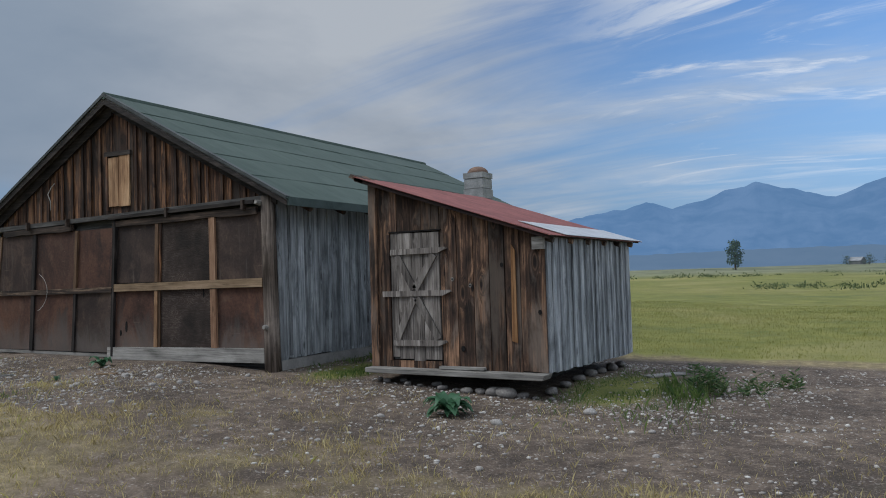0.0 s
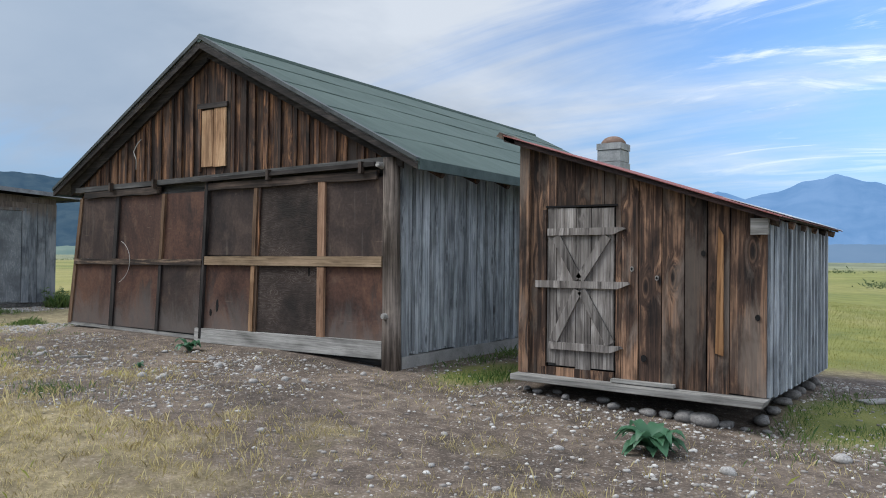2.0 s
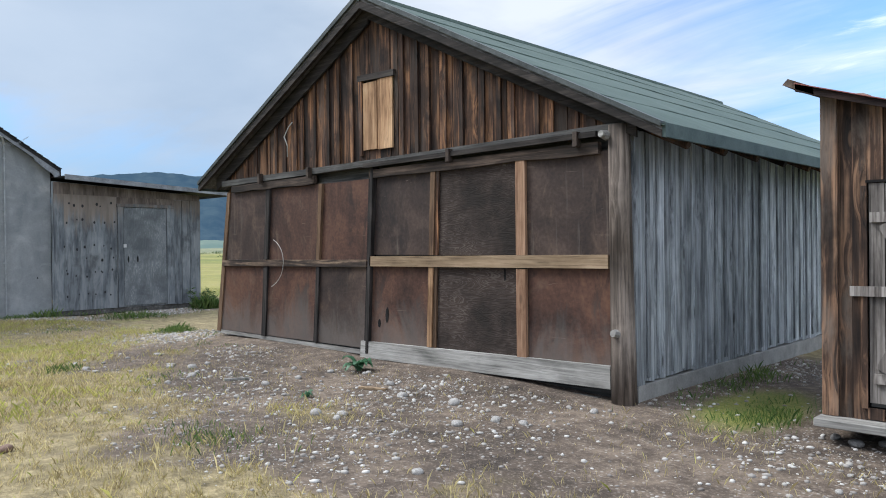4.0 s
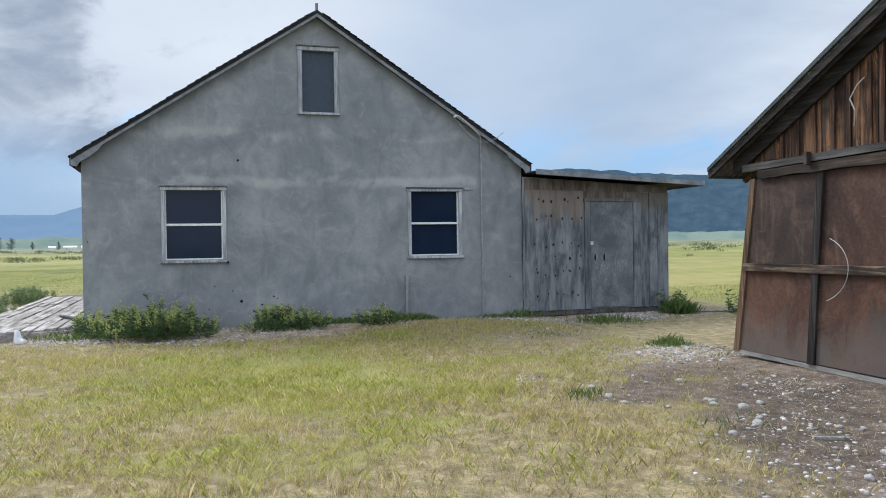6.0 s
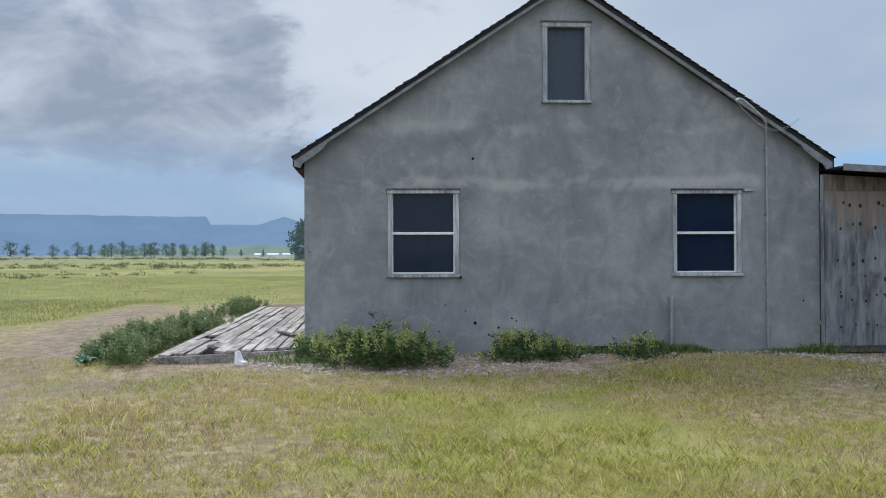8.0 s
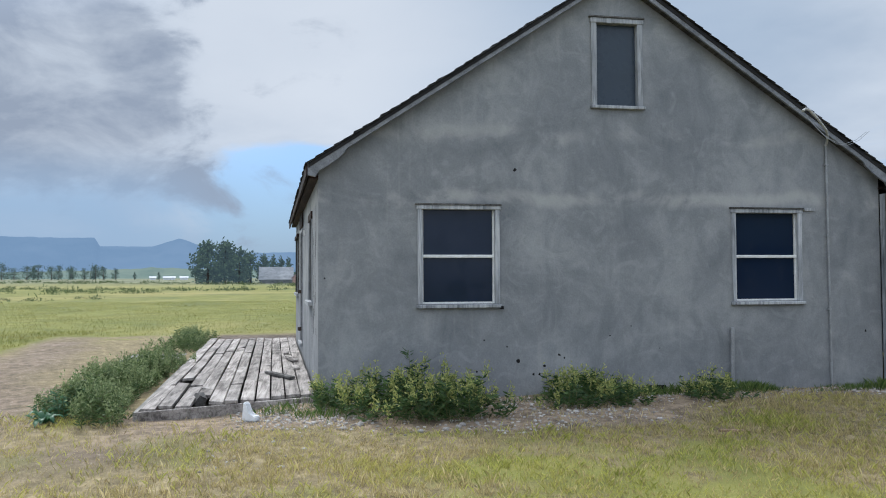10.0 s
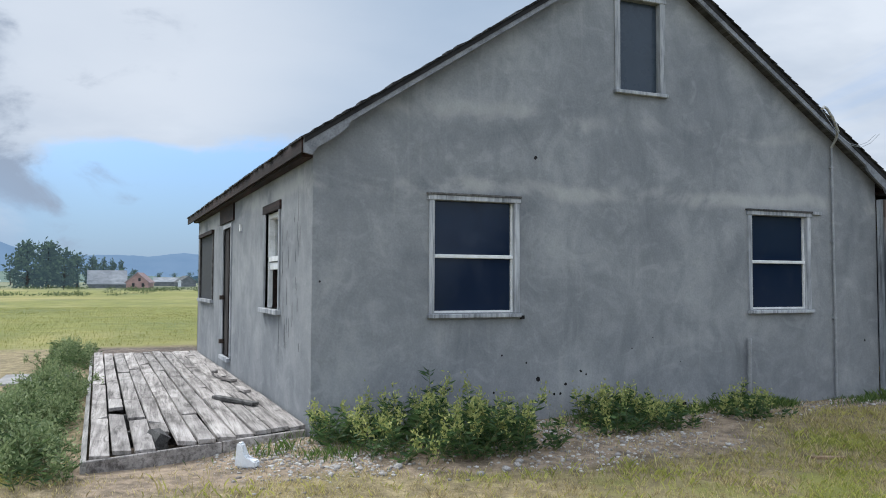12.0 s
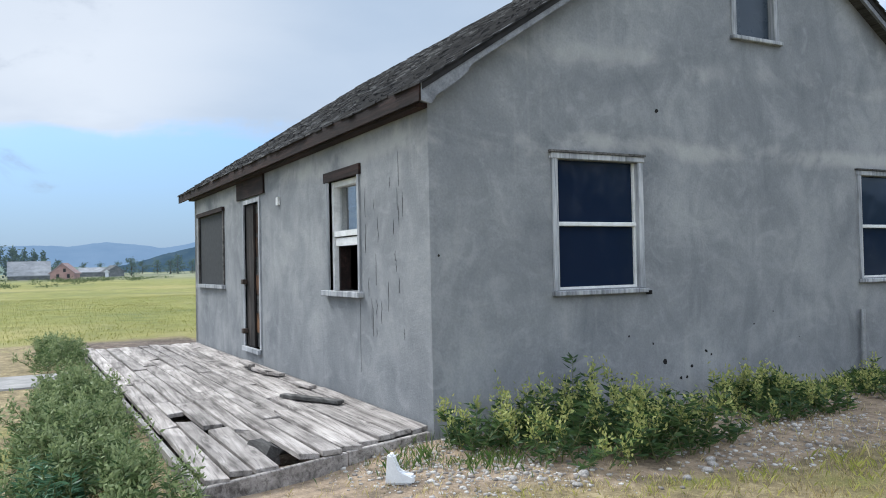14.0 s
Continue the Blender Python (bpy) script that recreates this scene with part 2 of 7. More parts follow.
def stucco_material():
    m, nt, b = material("grey_stucco", 0.92)
    co = nt.nodes.new("ShaderNodeTexCoord").outputs["Object"]
    big = noisy(nt, mapped(nt, co, (0.7, 0.7, 0.9)), 1.0, 6.0, 0.62, 0.5)
    trowel = noisy(nt, mapped(nt, co, (2.2, 2.2, 1.3), (3, 5, 1)), 1.0, 5.0, 0.6, 1.2)
    fine = noisy(nt, co, 45.0, 5.0, 0.65)
    run = noisy(nt, mapped(nt, co, (7.0, 7.0, 0.45), (1, 2, 8)), 1.0, 4.0, 0.6, 0.2)
    t = mth(nt, "ADD", mth(nt, "MULTIPLY", big, 0.5), mth(nt, "MULTIPLY", trowel, 0.32))
    t = mth(nt, "ADD", t, mth(nt, "MULTIPLY", fine, 0.18))
    col = ramp(nt, t, (0.37, (0.142, 0.153, 0.166)), (0.5, (0.21, 0.22, 0.229)), (0.63, (0.30, 0.309, 0.312)))
    fleck = noisy(nt, mapped(nt, co, (2.6, 2.6, 3.4), (6, 3, 2)), 1.0, 4.0, 0.55, 1.6)
    col = blend(nt, mth(nt, "MULTIPLY", span(nt, fleck, 0.54, 0.7), 0.22), col, (0.36, 0.37, 0.37))
    col = blend(nt, mth(nt, "MULTIPLY", span(nt, fleck, 0.44, 0.3), 0.2), col, (0.13, 0.138, 0.15))
    col = blend(nt, mth(nt, "MULTIPLY", span(nt, run, 0.6, 0.76), 0.16), col, (0.42, 0.41, 0.385))
    # pale lift lines of the render coats
    sep = nt.nodes.new("ShaderNodeSeparateXYZ")
    nt.links.new(co, sep.inputs[0])
    wob = mth(nt, "MULTIPLY", mth(nt, "SUBTRACT", noisy(nt, mapped(nt, co, (1.4, 1.4, 0.2)), 1.0, 4.0, 0.6), 0.5), 0.35)
    for z0, s in ((2.78, 0.45), (3.62, 0.28)):
        d = mth(nt, "ABSOLUTE", mth(nt, "SUBTRACT", mth(nt, "ADD", sep.outputs[2], wob), z0))
        line = mth(nt, "MULTIPLY", span(nt, d, 0.14, 0.02), span(nt, big, 0.4, 0.55))
        col = blend(nt, mth(nt, "MULTIPLY", line, s), col, (0.46, 0.455, 0.43))
    put(nt, b.inputs["Base Color"], col)
    bump(nt, b, mth(nt, "ADD", mth(nt, "MULTIPLY", trowel, 2.5), fine), 0.55, 0.008)
    return m


def panel_material():
    """Old hardboard: reddish and dull brown sheets, rubbed, scratched, water-streaked, with dried mud splashed up from below."""
    m, nt, b = material("brown_hardboard", 0.68)
    co = own_coords(nt)
    r = chance(nt)
    n1 = noisy(nt, co, 1.3, 7.0, 0.66, 0.8)
    n2 = noisy(nt, co, 30.0, 4.0, 0.6)
    n3 = noisy(nt, mapped(nt, co, (3.0, 3.0, 1.2), (5, 2, 8)), 1.0, 6.0, 0.68, 1.0)
    mix = mth(nt, "ADD", mth(nt, "MULTIPLY", n1, 0.75), mth(nt, "MULTIPLY", n2, 0.25))
    dull = ramp(nt, mix, (0.36, (0.016, 0.011, 0.010)), (0.5, (0.040, 0.026, 0.021)), (0.66, (0.080, 0.054, 0.043)))
    warm = ramp(nt, mix, (0.36, (0.022, 0.011, 0.008)), (0.5, (0.066, 0.031, 0.021)), (0.66, (0.125, 0.062, 0.038)))
    col = blend(nt, span(nt, r, 0.25, 0.7), dull, warm)
    col = blend(nt, mth(nt, "MULTIPLY", span(nt, n3, 0.54, 0.72), 0.5), col, (0.14, 0.095, 0.068))
    col = blend(nt, mth(nt, "MULTIPLY", span(nt, n3, 0.46, 0.3), 0.75), col, (0.012, 0.009, 0.009))
    run = noisy(nt, mapped(nt, co, (9.0, 9.0, 0.7), (2, 4, 6)), 1.0, 5.0, 0.62, 0.25)
    col = blend(nt, mth(nt, "MULTIPLY", span(nt, run, 0.57, 0.7), span(nt, r, 0.0, 0.6, 0.55, 0.1)), col, (0.13, 0.11, 0.094))
    sep = nt.nodes.new("ShaderNodeSeparateXYZ")
    nt.links.new(nt.nodes.new("ShaderNodeTexCoord").outputs["Object"], sep.inputs[0])
    splash = mth(nt, "ADD", sep.outputs[2], mth(nt, "MULTIPLY", mth(nt, "SUBTRACT", n3, 0.5), 1.6))
    col = blend(nt, span(nt, splash, 0.95, 0.35, 0.0, 0.55), col, (0.135, 0.12, 0.108))
    cut = noisy(nt, mapped(nt, co, (2.5, 2.5, 60.0), (9, 1, 3)), 1.0, 3.0, 0.55, 0.6)
    col = blend(nt, mth(nt, "MULTIPLY", span(nt, cut, 0.70, 0.75), 0.4), col, (0.26, 0.20, 0.16))
    put(nt, b.inputs["Base Color"], col)
    bump(nt, b, mth(nt, "ADD", n2, mth(nt, "MULTIPLY", n3, 1.5)), 0.3, 0.004)
    return m


def figured(name, dark, mid, light, stretch):
    """Rotary-cut plywood with its wavy figure."""
    m, nt, b = material(name, 0.85)
    co = own_coords(nt)
    base = noisy(nt, co, 1.9, 6.0, 0.6, 0.3)
    wave = nt.nodes.new("ShaderNodeTexNoise")
    put(nt, wave.inputs["Vector"], mapped(nt, co, stretch))
    wave.inputs["Scale"].default_value, wave.inputs["Detail"].default_value, wave.inputs["Distortion"].default_value = 1.0, 2.5, 1.6
    rings = mth(nt, "SINE", mth(nt, "MULTIPLY", wave.outputs["Fac"], 75.0))
    fine = noisy(nt, co, 40.0, 4.0, 0.6)
    col = ramp(nt, base, (0.36, dark), (0.6, mid))
    col = blend(nt, mth(nt, "MULTIPLY", span(nt, rings, 0.35, 1.0), span(nt, base, 0.42, 0.62, 0.08, 0.6)), col, light)
    col = blend(nt, span(nt, fine, 0.52, 0.72, 0.0, 0.35), col, dark)
    put(nt, b.inputs["Base Color"], col)
    bump(nt, b, mth(nt, "ADD", rings, fine), 0.25, 0.003)
    return m


def pane_material(name, tint, rough=0.04):
    m, nt, b = material(name, rough)
    b.inputs["Base Color"].default_value = (*tint, 1)
    b.inputs["Specular IOR Level"].default_value = 0.22
    co = nt.nodes.new("ShaderNodeTexCoord").outputs["Object"]
    dust = noisy(nt, co, 5.0, 6.0, 0.65)
    put(nt, b.inputs["Roughness"], span(nt, dust, 0.3, 0.8, rough, rough + 0.25))
    put(nt, b.inputs["Base Color"], blend(nt, mth(nt, "MULTIPLY", span(nt, dust, 0.5, 0.85), 0.2), tint, (0.03, 0.036, 0.05)))
    return m


def glass_material():
    m, nt, b = material("window_glass", 0.02)
    b.inputs["Transmission Weight"].default_value = 1.0
    b.inputs["Specular IOR Level"].default_value = 0.5
    b.inputs["Base Color"].default_value = (0.86, 0.9, 0.9, 1)
    b.inputs["IOR"].default_value = 2.4
    return m


def ground_material():
    m, nt, b = material("earth_and_turf", 0.95)
    co = nt.nodes.new("ShaderNodeTexCoord").outputs["Object"]
    zone = nt.nodes.new("ShaderNodeAttribute")
    zone.attribute_name = "zones"
    sep = nt.nodes.new("ShaderNodeSeparateColor")
    nt.links.new(zone.outputs["Color"], sep.inputs[0])
    bare, green, pale = sep.outputs
    scrub = zone.outputs["Alpha"]
    n1 = noisy(nt, co, 0.9, 7.0, 0.62, 0.3)
    n2 = noisy(nt, co, 7.0, 6.0, 0.65)
    n3 = noisy(nt, co, 42.0, 5.0, 0.65)
    peb, pc = cells(nt, co, 26.0)
    dirt = ramp(nt, mth(nt, "ADD", mth(nt, "MULTIPLY", n1, 0.5), mth(nt, "MULTIPLY", n2, 0.5)),
                (0.38, (0.038, 0.029, 0.023)), (0.5, (0.088, 0.066, 0.050)), (0.62, (0.175, 0.134, 0.100)))
    dirt = blend(nt, mth(nt, "MULTIPLY", span(nt, n3, 0.5, 0.68), 0.5), dirt, (0.29, 0.238, 0.192))
    dirt = blend(nt, mth(nt, "MULTIPLY", span(nt, n3, 0.46, 0.3), 0.5), dirt, (0.06, 0.048, 0.042))
    grit = mth(nt, "MULTIPLY", span(nt, peb, 0.32, 0.2), span(nt, n2, 0.47, 0.62))
    dirt = blend(nt, mth(nt, "MULTIPLY", grit, 0.65), dirt, (0.40, 0.375, 0.345))
    dirt = blend(nt, mth(nt, "MULTIPLY", pale, span(nt, n2, 0.35, 0.6, 0.3, 0.85)), dirt, (0.42, 0.32, 0.215))
    straw = ramp(nt, mth(nt, "ADD", mth(nt, "MULTIPLY", n2, 0.6), mth(nt, "MULTIPLY", n3, 0.4)),
                 (0.34, (0.075, 0.060, 0.032)), (0.52, (0.22, 0.176, 0.095)), (0.68, (0.42, 0.345, 0.195)))
    turf = ramp(nt, mth(nt, "ADD", mth(nt, "MULTIPLY", n1, 0.5), mth(nt, "MULTIPLY", n3, 0.5)),
                (0.34, (0.075, 0.092, 0.022)), (0.52, (0.168, 0.172, 0.040)), (0.68, (0.27, 0.245, 0.075)))
    wide = noisy(nt, mapped(nt, co, (0.03, 0.03, 1)), 1.0, 6.0, 0.6, 0.6)
    turf = blend(nt, mth(nt, "MULTIPLY", span(nt, wide, 0.5, 0.68), 0.6), turf, (0.31, 0.255, 0.10))
    turf = blend(nt, mth(nt, "MULTIPLY", span(nt, wide, 0.46, 0.36), 0.5), turf, (0.20, 0.205, 0.052))
    bands = noisy(nt, mapped(nt, co, (0.11, 0.11, 1), (3, 8, 0)), 1.0, 8.0, 0.7, 0.4)
    turf = blend(nt, mth(nt, "MULTIPLY", span(nt, bands, 0.53, 0.64), 0.6), turf, (0.095, 0.118, 0.04))
    turf = blend(nt, mth(nt, "MULTIPLY", span(nt, bands, 0.47, 0.38), 0.45), turf, (0.27, 0.24, 0.10))
    streaky = noisy(nt, mapped(nt, co, (0.045, 0.045, 1), (1, 4, 0)), 1.0, 9.0, 0.72, 0.3)
    sage = ramp(nt, streaky, (0.42, (0.075, 0.095, 0.06)), (0.56, (0.20, 0.205, 0.125)))
    turf = blend(nt, scrub, turf, sage)
    wob = mth(nt, "MULTIPLY", mth(nt, "SUBTRACT", mth(nt, "ADD", mth(nt, "MULTIPLY", n1, 0.6), mth(nt, "MULTIPLY", n2, 0.4)), 0.5), 1.3)
    col = blend(nt, span(nt, mth(nt, "ADD", green, wob), 0.35, 0.65), straw, turf)
    col = blend(nt, span(nt, mth(nt, "ADD", bare, wob), 0.28, 0.76), col, dirt)
    put(nt, b.inputs["Base Color"], col)
    bump(nt, b, mth(nt, "ADD", n3, mth(nt, "MULTIPLY", n2, 1.5)), 0.7, 0.02)
    return m


def leaf_material(name, a, c, gloss=0.5, wide=0.0, tip=None):
    """Leaves and blades: each piece of its own tone from a to c; wide: patches over the plan towards tip."""
    m, nt, b = material(name, gloss)
    r = nt.nodes.new("ShaderNodeNewGeometry").outputs["Random Per Island"]
    col = blend(nt, r, a, c)
    if wide:
        co = nt.nodes.new("ShaderNodeTexCoord").outputs["Object"]
        col = blend(nt, mth(nt, "MULTIPLY", span(nt, noisy(nt, co, 0.55, 5.0, 0.6, 0.3), 0.42, 0.62), wide), col, tip)
    put(nt, b.inputs["Base Color"], col)
    b.inputs["Subsurface Weight"].default_value = 0.0
    thin = nt.nodes.new("ShaderNodeBsdfTranslucent")
    put(nt, thin.inputs[0], col)
    mixer = nt.nodes.new("ShaderNodeMixShader")
    mixer.inputs[0].default_value = 0.4
    nt.links.new(b.outputs[0], mixer.inputs[1])
    nt.links.new(thin.outputs[0], mixer.inputs[2])
    nt.links.new(mixer.outputs[0], nt.nodes["Material Output"].inputs[0])
    return m


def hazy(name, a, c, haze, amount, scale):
    """Far land seen through air: its own colour under a painted, glowing haze."""
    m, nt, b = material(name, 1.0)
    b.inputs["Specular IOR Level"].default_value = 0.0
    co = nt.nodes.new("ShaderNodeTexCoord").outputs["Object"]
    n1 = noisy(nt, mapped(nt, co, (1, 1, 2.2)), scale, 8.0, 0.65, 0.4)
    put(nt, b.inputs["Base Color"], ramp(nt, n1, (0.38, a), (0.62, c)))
    # emission stands in for daylight scattered by the air in between
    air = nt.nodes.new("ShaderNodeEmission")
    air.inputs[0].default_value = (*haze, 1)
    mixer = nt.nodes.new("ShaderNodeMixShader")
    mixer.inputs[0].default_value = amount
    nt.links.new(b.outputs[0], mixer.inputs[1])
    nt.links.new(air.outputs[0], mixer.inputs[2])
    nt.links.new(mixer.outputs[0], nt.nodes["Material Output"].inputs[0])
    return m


def shingle_material():
    """Old wood shingles: near black to silver grey, each of its own tone, with grain down the slope."""
    m, nt, b = material("weathered_wood_shingle", 0.9)
    co = nt.nodes.new("ShaderNodeTexCoord").outputs["Object"]
    r = nt.nodes.new("ShaderNodeNewGeometry").outputs["Random Per Island"]
    grain = noisy(nt, mapped(nt, co, (60.0, 5.0, 5.0)), 1.0, 4.0, 0.6, 0.3)
    moss = noisy(nt, co, 1.6, 6.0, 0.65, 0.4)
    t = mth(nt, "ADD", mth(nt, "MULTIPLY", r, 0.6), mth(nt, "MULTIPLY", grain, 0.5))
    col = ramp(nt, t, (0.28, (0.008, 0.008, 0.009)), (0.6, (0.034, 0.033, 0.034)), (0.9, (0.13, 0.13, 0.132)))
    col = blend(nt, span(nt, moss, 0.5, 0.7, 0.0, 0.6), col, (0.012, 0.012, 0.011))
    put(nt, b.inputs["Base Color"], col)
    bump(nt, b, grain, 0.5, 0.004)
    return m


def roofing_material():
    m, nt, b = material("green_roofing_felt", 0.8)
    co = nt.nodes.new("ShaderNodeTexCoord").outputs["Object"]
    n1, n2, n3 = noisy(nt, co, 0.8, 6.0, 0.6, 0.3), noisy(nt, co, 90.0, 3.0, 0.6), noisy(nt, mapped(nt, co, (1.5, 9, 1.5)), 1.0, 5.0, 0.6)
    col = ramp(nt, mth(nt, "ADD", mth(nt, "MULTIPLY", n1, 0.5), mth(nt, "MULTIPLY", n3, 0.5)), (0.36, (0.043, 0.066, 0.055)), (0.62, (0.075, 0.102, 0.088)))
    col = blend(nt, mth(nt, "MULTIPLY", span(nt, n2, 0.5, 0.75), 0.3), col, (0.14, 0.17, 0.15))
    put(nt, b.inputs["Base Color"], col)
    bump(nt, b, n2, 0.3, 0.002)
    return m


BARN_BROWN = wood("brown_weathered_board", (0.010, 0.006, 0.005), (0.050, 0.025, 0.015), (0.25, 0.125, 0.060), knots=0.8, vary=0.6, stain=0.95, silver=(0.07, 0.052, 0.042))
SHED_BROWN = wood("dark_knotty_board", (0.010, 0.007, 0.006), (0.052, 0.030, 0.020), (0.26, 0.152, 0.092), knots=1.0, vary=0.6, stain=0.75, silver=(0.15, 0.12, 0.098))
RED_BROWN = wood("bright_brown_board", (0.06, 0.03, 0.013), (0.17, 0.085, 0.035), (0.27, 0.15, 0.07), knots=0.5, vary=0.2)
GREY_BOARD = wood("silver_grey_board", (0.10, 0.109, 0.119), (0.28, 0.30, 0.32), (0.47, 0.495, 0.52), vary=0.3, knots=0.7, stain=0.5)
GREY_DARK = wood("dark_grey_timber", (0.03, 0.029, 0.028), (0.075, 0.072, 0.068), (0.14, 0.135, 0.128), axis="x", vary=0.25, stain=0.4)
DOOR_GREY = wood("bleached_door_board", (0.040, 0.034, 0.031), (0.15, 0.133, 0.12), (0.31, 0.285, 0.262), vary=0.25, knots=0.6, stain=0.3)
SILL_GREY = wood("bleached_plank", (0.12, 0.115, 0.105), (0.24, 0.23, 0.212), (0.36, 0.345, 0.32), axis="x", vary=0.15, stain=0.3)
DECK_GREY = wood("deck_plank", (0.10, 0.088, 0.08), (0.30, 0.273, 0.252), (0.46, 0.424, 0.394), axis="x", vary=0.22, knots=0.5, stain=0.4, fine=0.7)
NEW_WOOD = wood("pale_new_board", (0.12, 0.062, 0.030), (0.33, 0.196, 0.105), (0.52, 0.35, 0.205), vary=0.2, knots=0.5, stain=0.4)
NEW_RAIL = wood("pale_new_rail", (0.13, 0.088, 0.052), (0.235, 0.165, 0.10), (0.35, 0.255, 0.165), axis="x", vary=0.1, knots=0.3, stain=0.2)
STILE_NEW = wood("rosy_new_stile", (0.12, 0.062, 0.034), (0.24, 0.14, 0.085), (0.36, 0.23, 0.15), vary=0.12, knots=0.4, stain=0.25)
RAIL_OLD = wood("split_old_rail", (0.012, 0.009, 0.008), (0.055, 0.038, 0.028), (0.26, 0.18, 0.12), axis="x", vary=0.1, knots=0.6, stain=0.6)
HEADER = wood("dark_header_log", (0.010, 0.008, 0.007), (0.040, 0.028, 0.021), (0.12, 0.085, 0.065), axis="x", vary=0.2, stain=0.5)
STILE_WOOD = wood("tan_stile", (0.05, 0.029, 0.018), (0.125, 0.075, 0.043), (0.21, 0.135, 0.08), vary=0.25, stain=0.35)
PANEL_BROWN = panel_material()
DARK_TIMBER = wood("blackened_timber", (0.007, 0.006, 0.005), (0.022, 0.018, 0.016), (0.06, 0.05, 0.044), axis="x", vary=0.2, stain=0.4)
DARK_POST = wood("blackened_stile", (0.006, 0.005, 0.005), (0.018, 0.015, 0.014), (0.055, 0.046, 0.041), vary=0.2, stain=0.4)
LOG = wood("weathered_log", (0.028, 0.022, 0.018), (0.098, 0.078, 0.064), (0.22, 0.18, 0.15), vary=0.1, stain=0.4, knots=0.6)
PANEL_DARK = figured("dark_plywood", (0.014, 0.010, 0.008), (0.044, 0.030, 0.024), (0.115, 0.095, 0.083), (1.4, 1.0, 9.0))
TRIM_GREY = wood("grey_painted_trim", (0.15, 0.16, 0.172), (0.33, 0.345, 0.362), (0.48, 0.49, 0.50), vary=0.1, stain=0.25, fine=0.8)
RAKE_GREY = plain("grey_rake_board", (0.10, 0.106, 0.118), (0.26, 0.272, 0.29), 0.8, 5.0, relief=0.4)
WHITE_TRIM = plain("white_sash_paint", (0.52, 0.53, 0.52), (0.76, 0.77, 0.76), 0.55, 9.0)
FASCIA_BROWN = wood("bare_brown_fascia", (0.005, 0.003, 0.003), (0.015, 0.008, 0.007), (0.042, 0.022, 0.018), axis="x", vary=0.25, stain=0.5)
PLY_GREY = wood("weathered_plywood", (0.060, 0.068, 0.078), (0.135, 0.147, 0.160), (0.215, 0.228, 0.238), vary=0.15, fine=0.3, stain=0.7, silver=(0.20, 0.21, 0.22), head=(2.42, (0.16, 0.125, 0.10)))
PLY_BROWN = wood("half_bleached_plywood", (0.060, 0.068, 0.078), (0.145, 0.157, 0.170), (0.225, 0.238, 0.248), vary=0.05, fine=0.3, stain=0.7, silver=(0.205, 0.215, 0.225), head=(2.1, (0.195, 0.155, 0.125)))
DOOR_PLY = figured("figured_door_plywood", (0.085, 0.093, 0.10), (0.155, 0.165, 0.175), (0.31, 0.325, 0.33), (1.0, 7.0, 0.9))
PLY_RUST = wood("brown_stained_plywood", (0.070, 0.055, 0.048), (0.135, 0.108, 0.092), (0.21, 0.172, 0.148), vary=0.15, fine=0.3, stain=0.55)
SHINGLE = shingle_material()
FELT = roofing_material()
RUST_ROOF = plain("red_metal_roofing", (0.13, 0.038, 0.032), (0.27, 0.092, 0.078), 0.6, 3.0, relief=0.15)
PALE_TIN = plain("bare_tin", (0.42, 0.42, 0.42), (0.62, 0.62, 0.61), 0.45, 4.0, 0.5)
EDGE_GREEN = plain("dark_green_edge_metal", (0.032, 0.05, 0.045), (0.07, 0.095, 0.088), 0.6, 5.0)
RAKE_METAL = plain("grey_green_rake_metal", (0.025, 0.030, 0.030), (0.085, 0.095, 0.093), 0.55, 5.0, 0.1)
STUCCO = stucco_material()
CONCRETE = plain("pale_concrete", (0.19, 0.186, 0.18), (0.33, 0.32, 0.305), 0.95, 5.0, relief=0.5)
WHITE_FOAM = plain("white_block", (0.62, 0.63, 0.64), (0.78, 0.79, 0.8), 0.8, 8.0)
CHIM = plain("whitewashed_masonry", (0.17, 0.175, 0.178), (0.35, 0.352, 0.35), 0.9, 5.0, relief=0.5)
CHIM_CAP = plain("rusty_chimney_cap", (0.10, 0.062, 0.046), (0.22, 0.145, 0.11), 0.85, 9.0, relief=0.5)
DARK_PANE = pane_material("dark_boarded_pane", (0.008, 0.016, 0.036))
# paler blue base paints the sky's reflection into this pane, under the dust
GABLE_PANE = pane_material("dusty_gable_pane", (0.040, 0.054, 0.072), 0.2)
SCREEN = plain("dark_insect_screen", (0.022, 0.024, 0.028), (0.045, 0.048, 0.053), 0.7, 14.0)
GLASS = glass_material()
# near-black for dark knots, and for shade painted into holes and gaps
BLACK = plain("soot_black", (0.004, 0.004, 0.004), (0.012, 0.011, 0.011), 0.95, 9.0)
NAIL = plain("nail_stain", (0.012, 0.012, 0.014), (0.03, 0.031, 0.033), 0.9, 20.0)
IRON = plain("rusty_iron", (0.035, 0.028, 0.025), (0.1, 0.075, 0.06), 0.6, 14.0, 0.6)
PIPE = plain("grey_conduit", (0.20, 0.208, 0.215), (0.34, 0.35, 0.36), 0.5, 6.0, 0.3)
WIRE = plain("pale_wire", (0.3, 0.3, 0.28), (0.5, 0.49, 0.46), 0.5, 9.0)
STONE = plain("river_stone", (0.17, 0.158, 0.146), (0.42, 0.40, 0.375), 0.9, 4.0, relief=0.4)
STONE_DARK = plain("field_stone", (0.10, 0.095, 0.09), (0.26, 0.245, 0.23), 0.95, 4.0, relief=0.5)
GROUND = ground_material()
DRY_GRASS = leaf_material("dry_grass", (0.20, 0.155, 0.072), (0.66, 0.55, 0.28), 0.6, 0.4, (0.47, 0.40, 0.18))
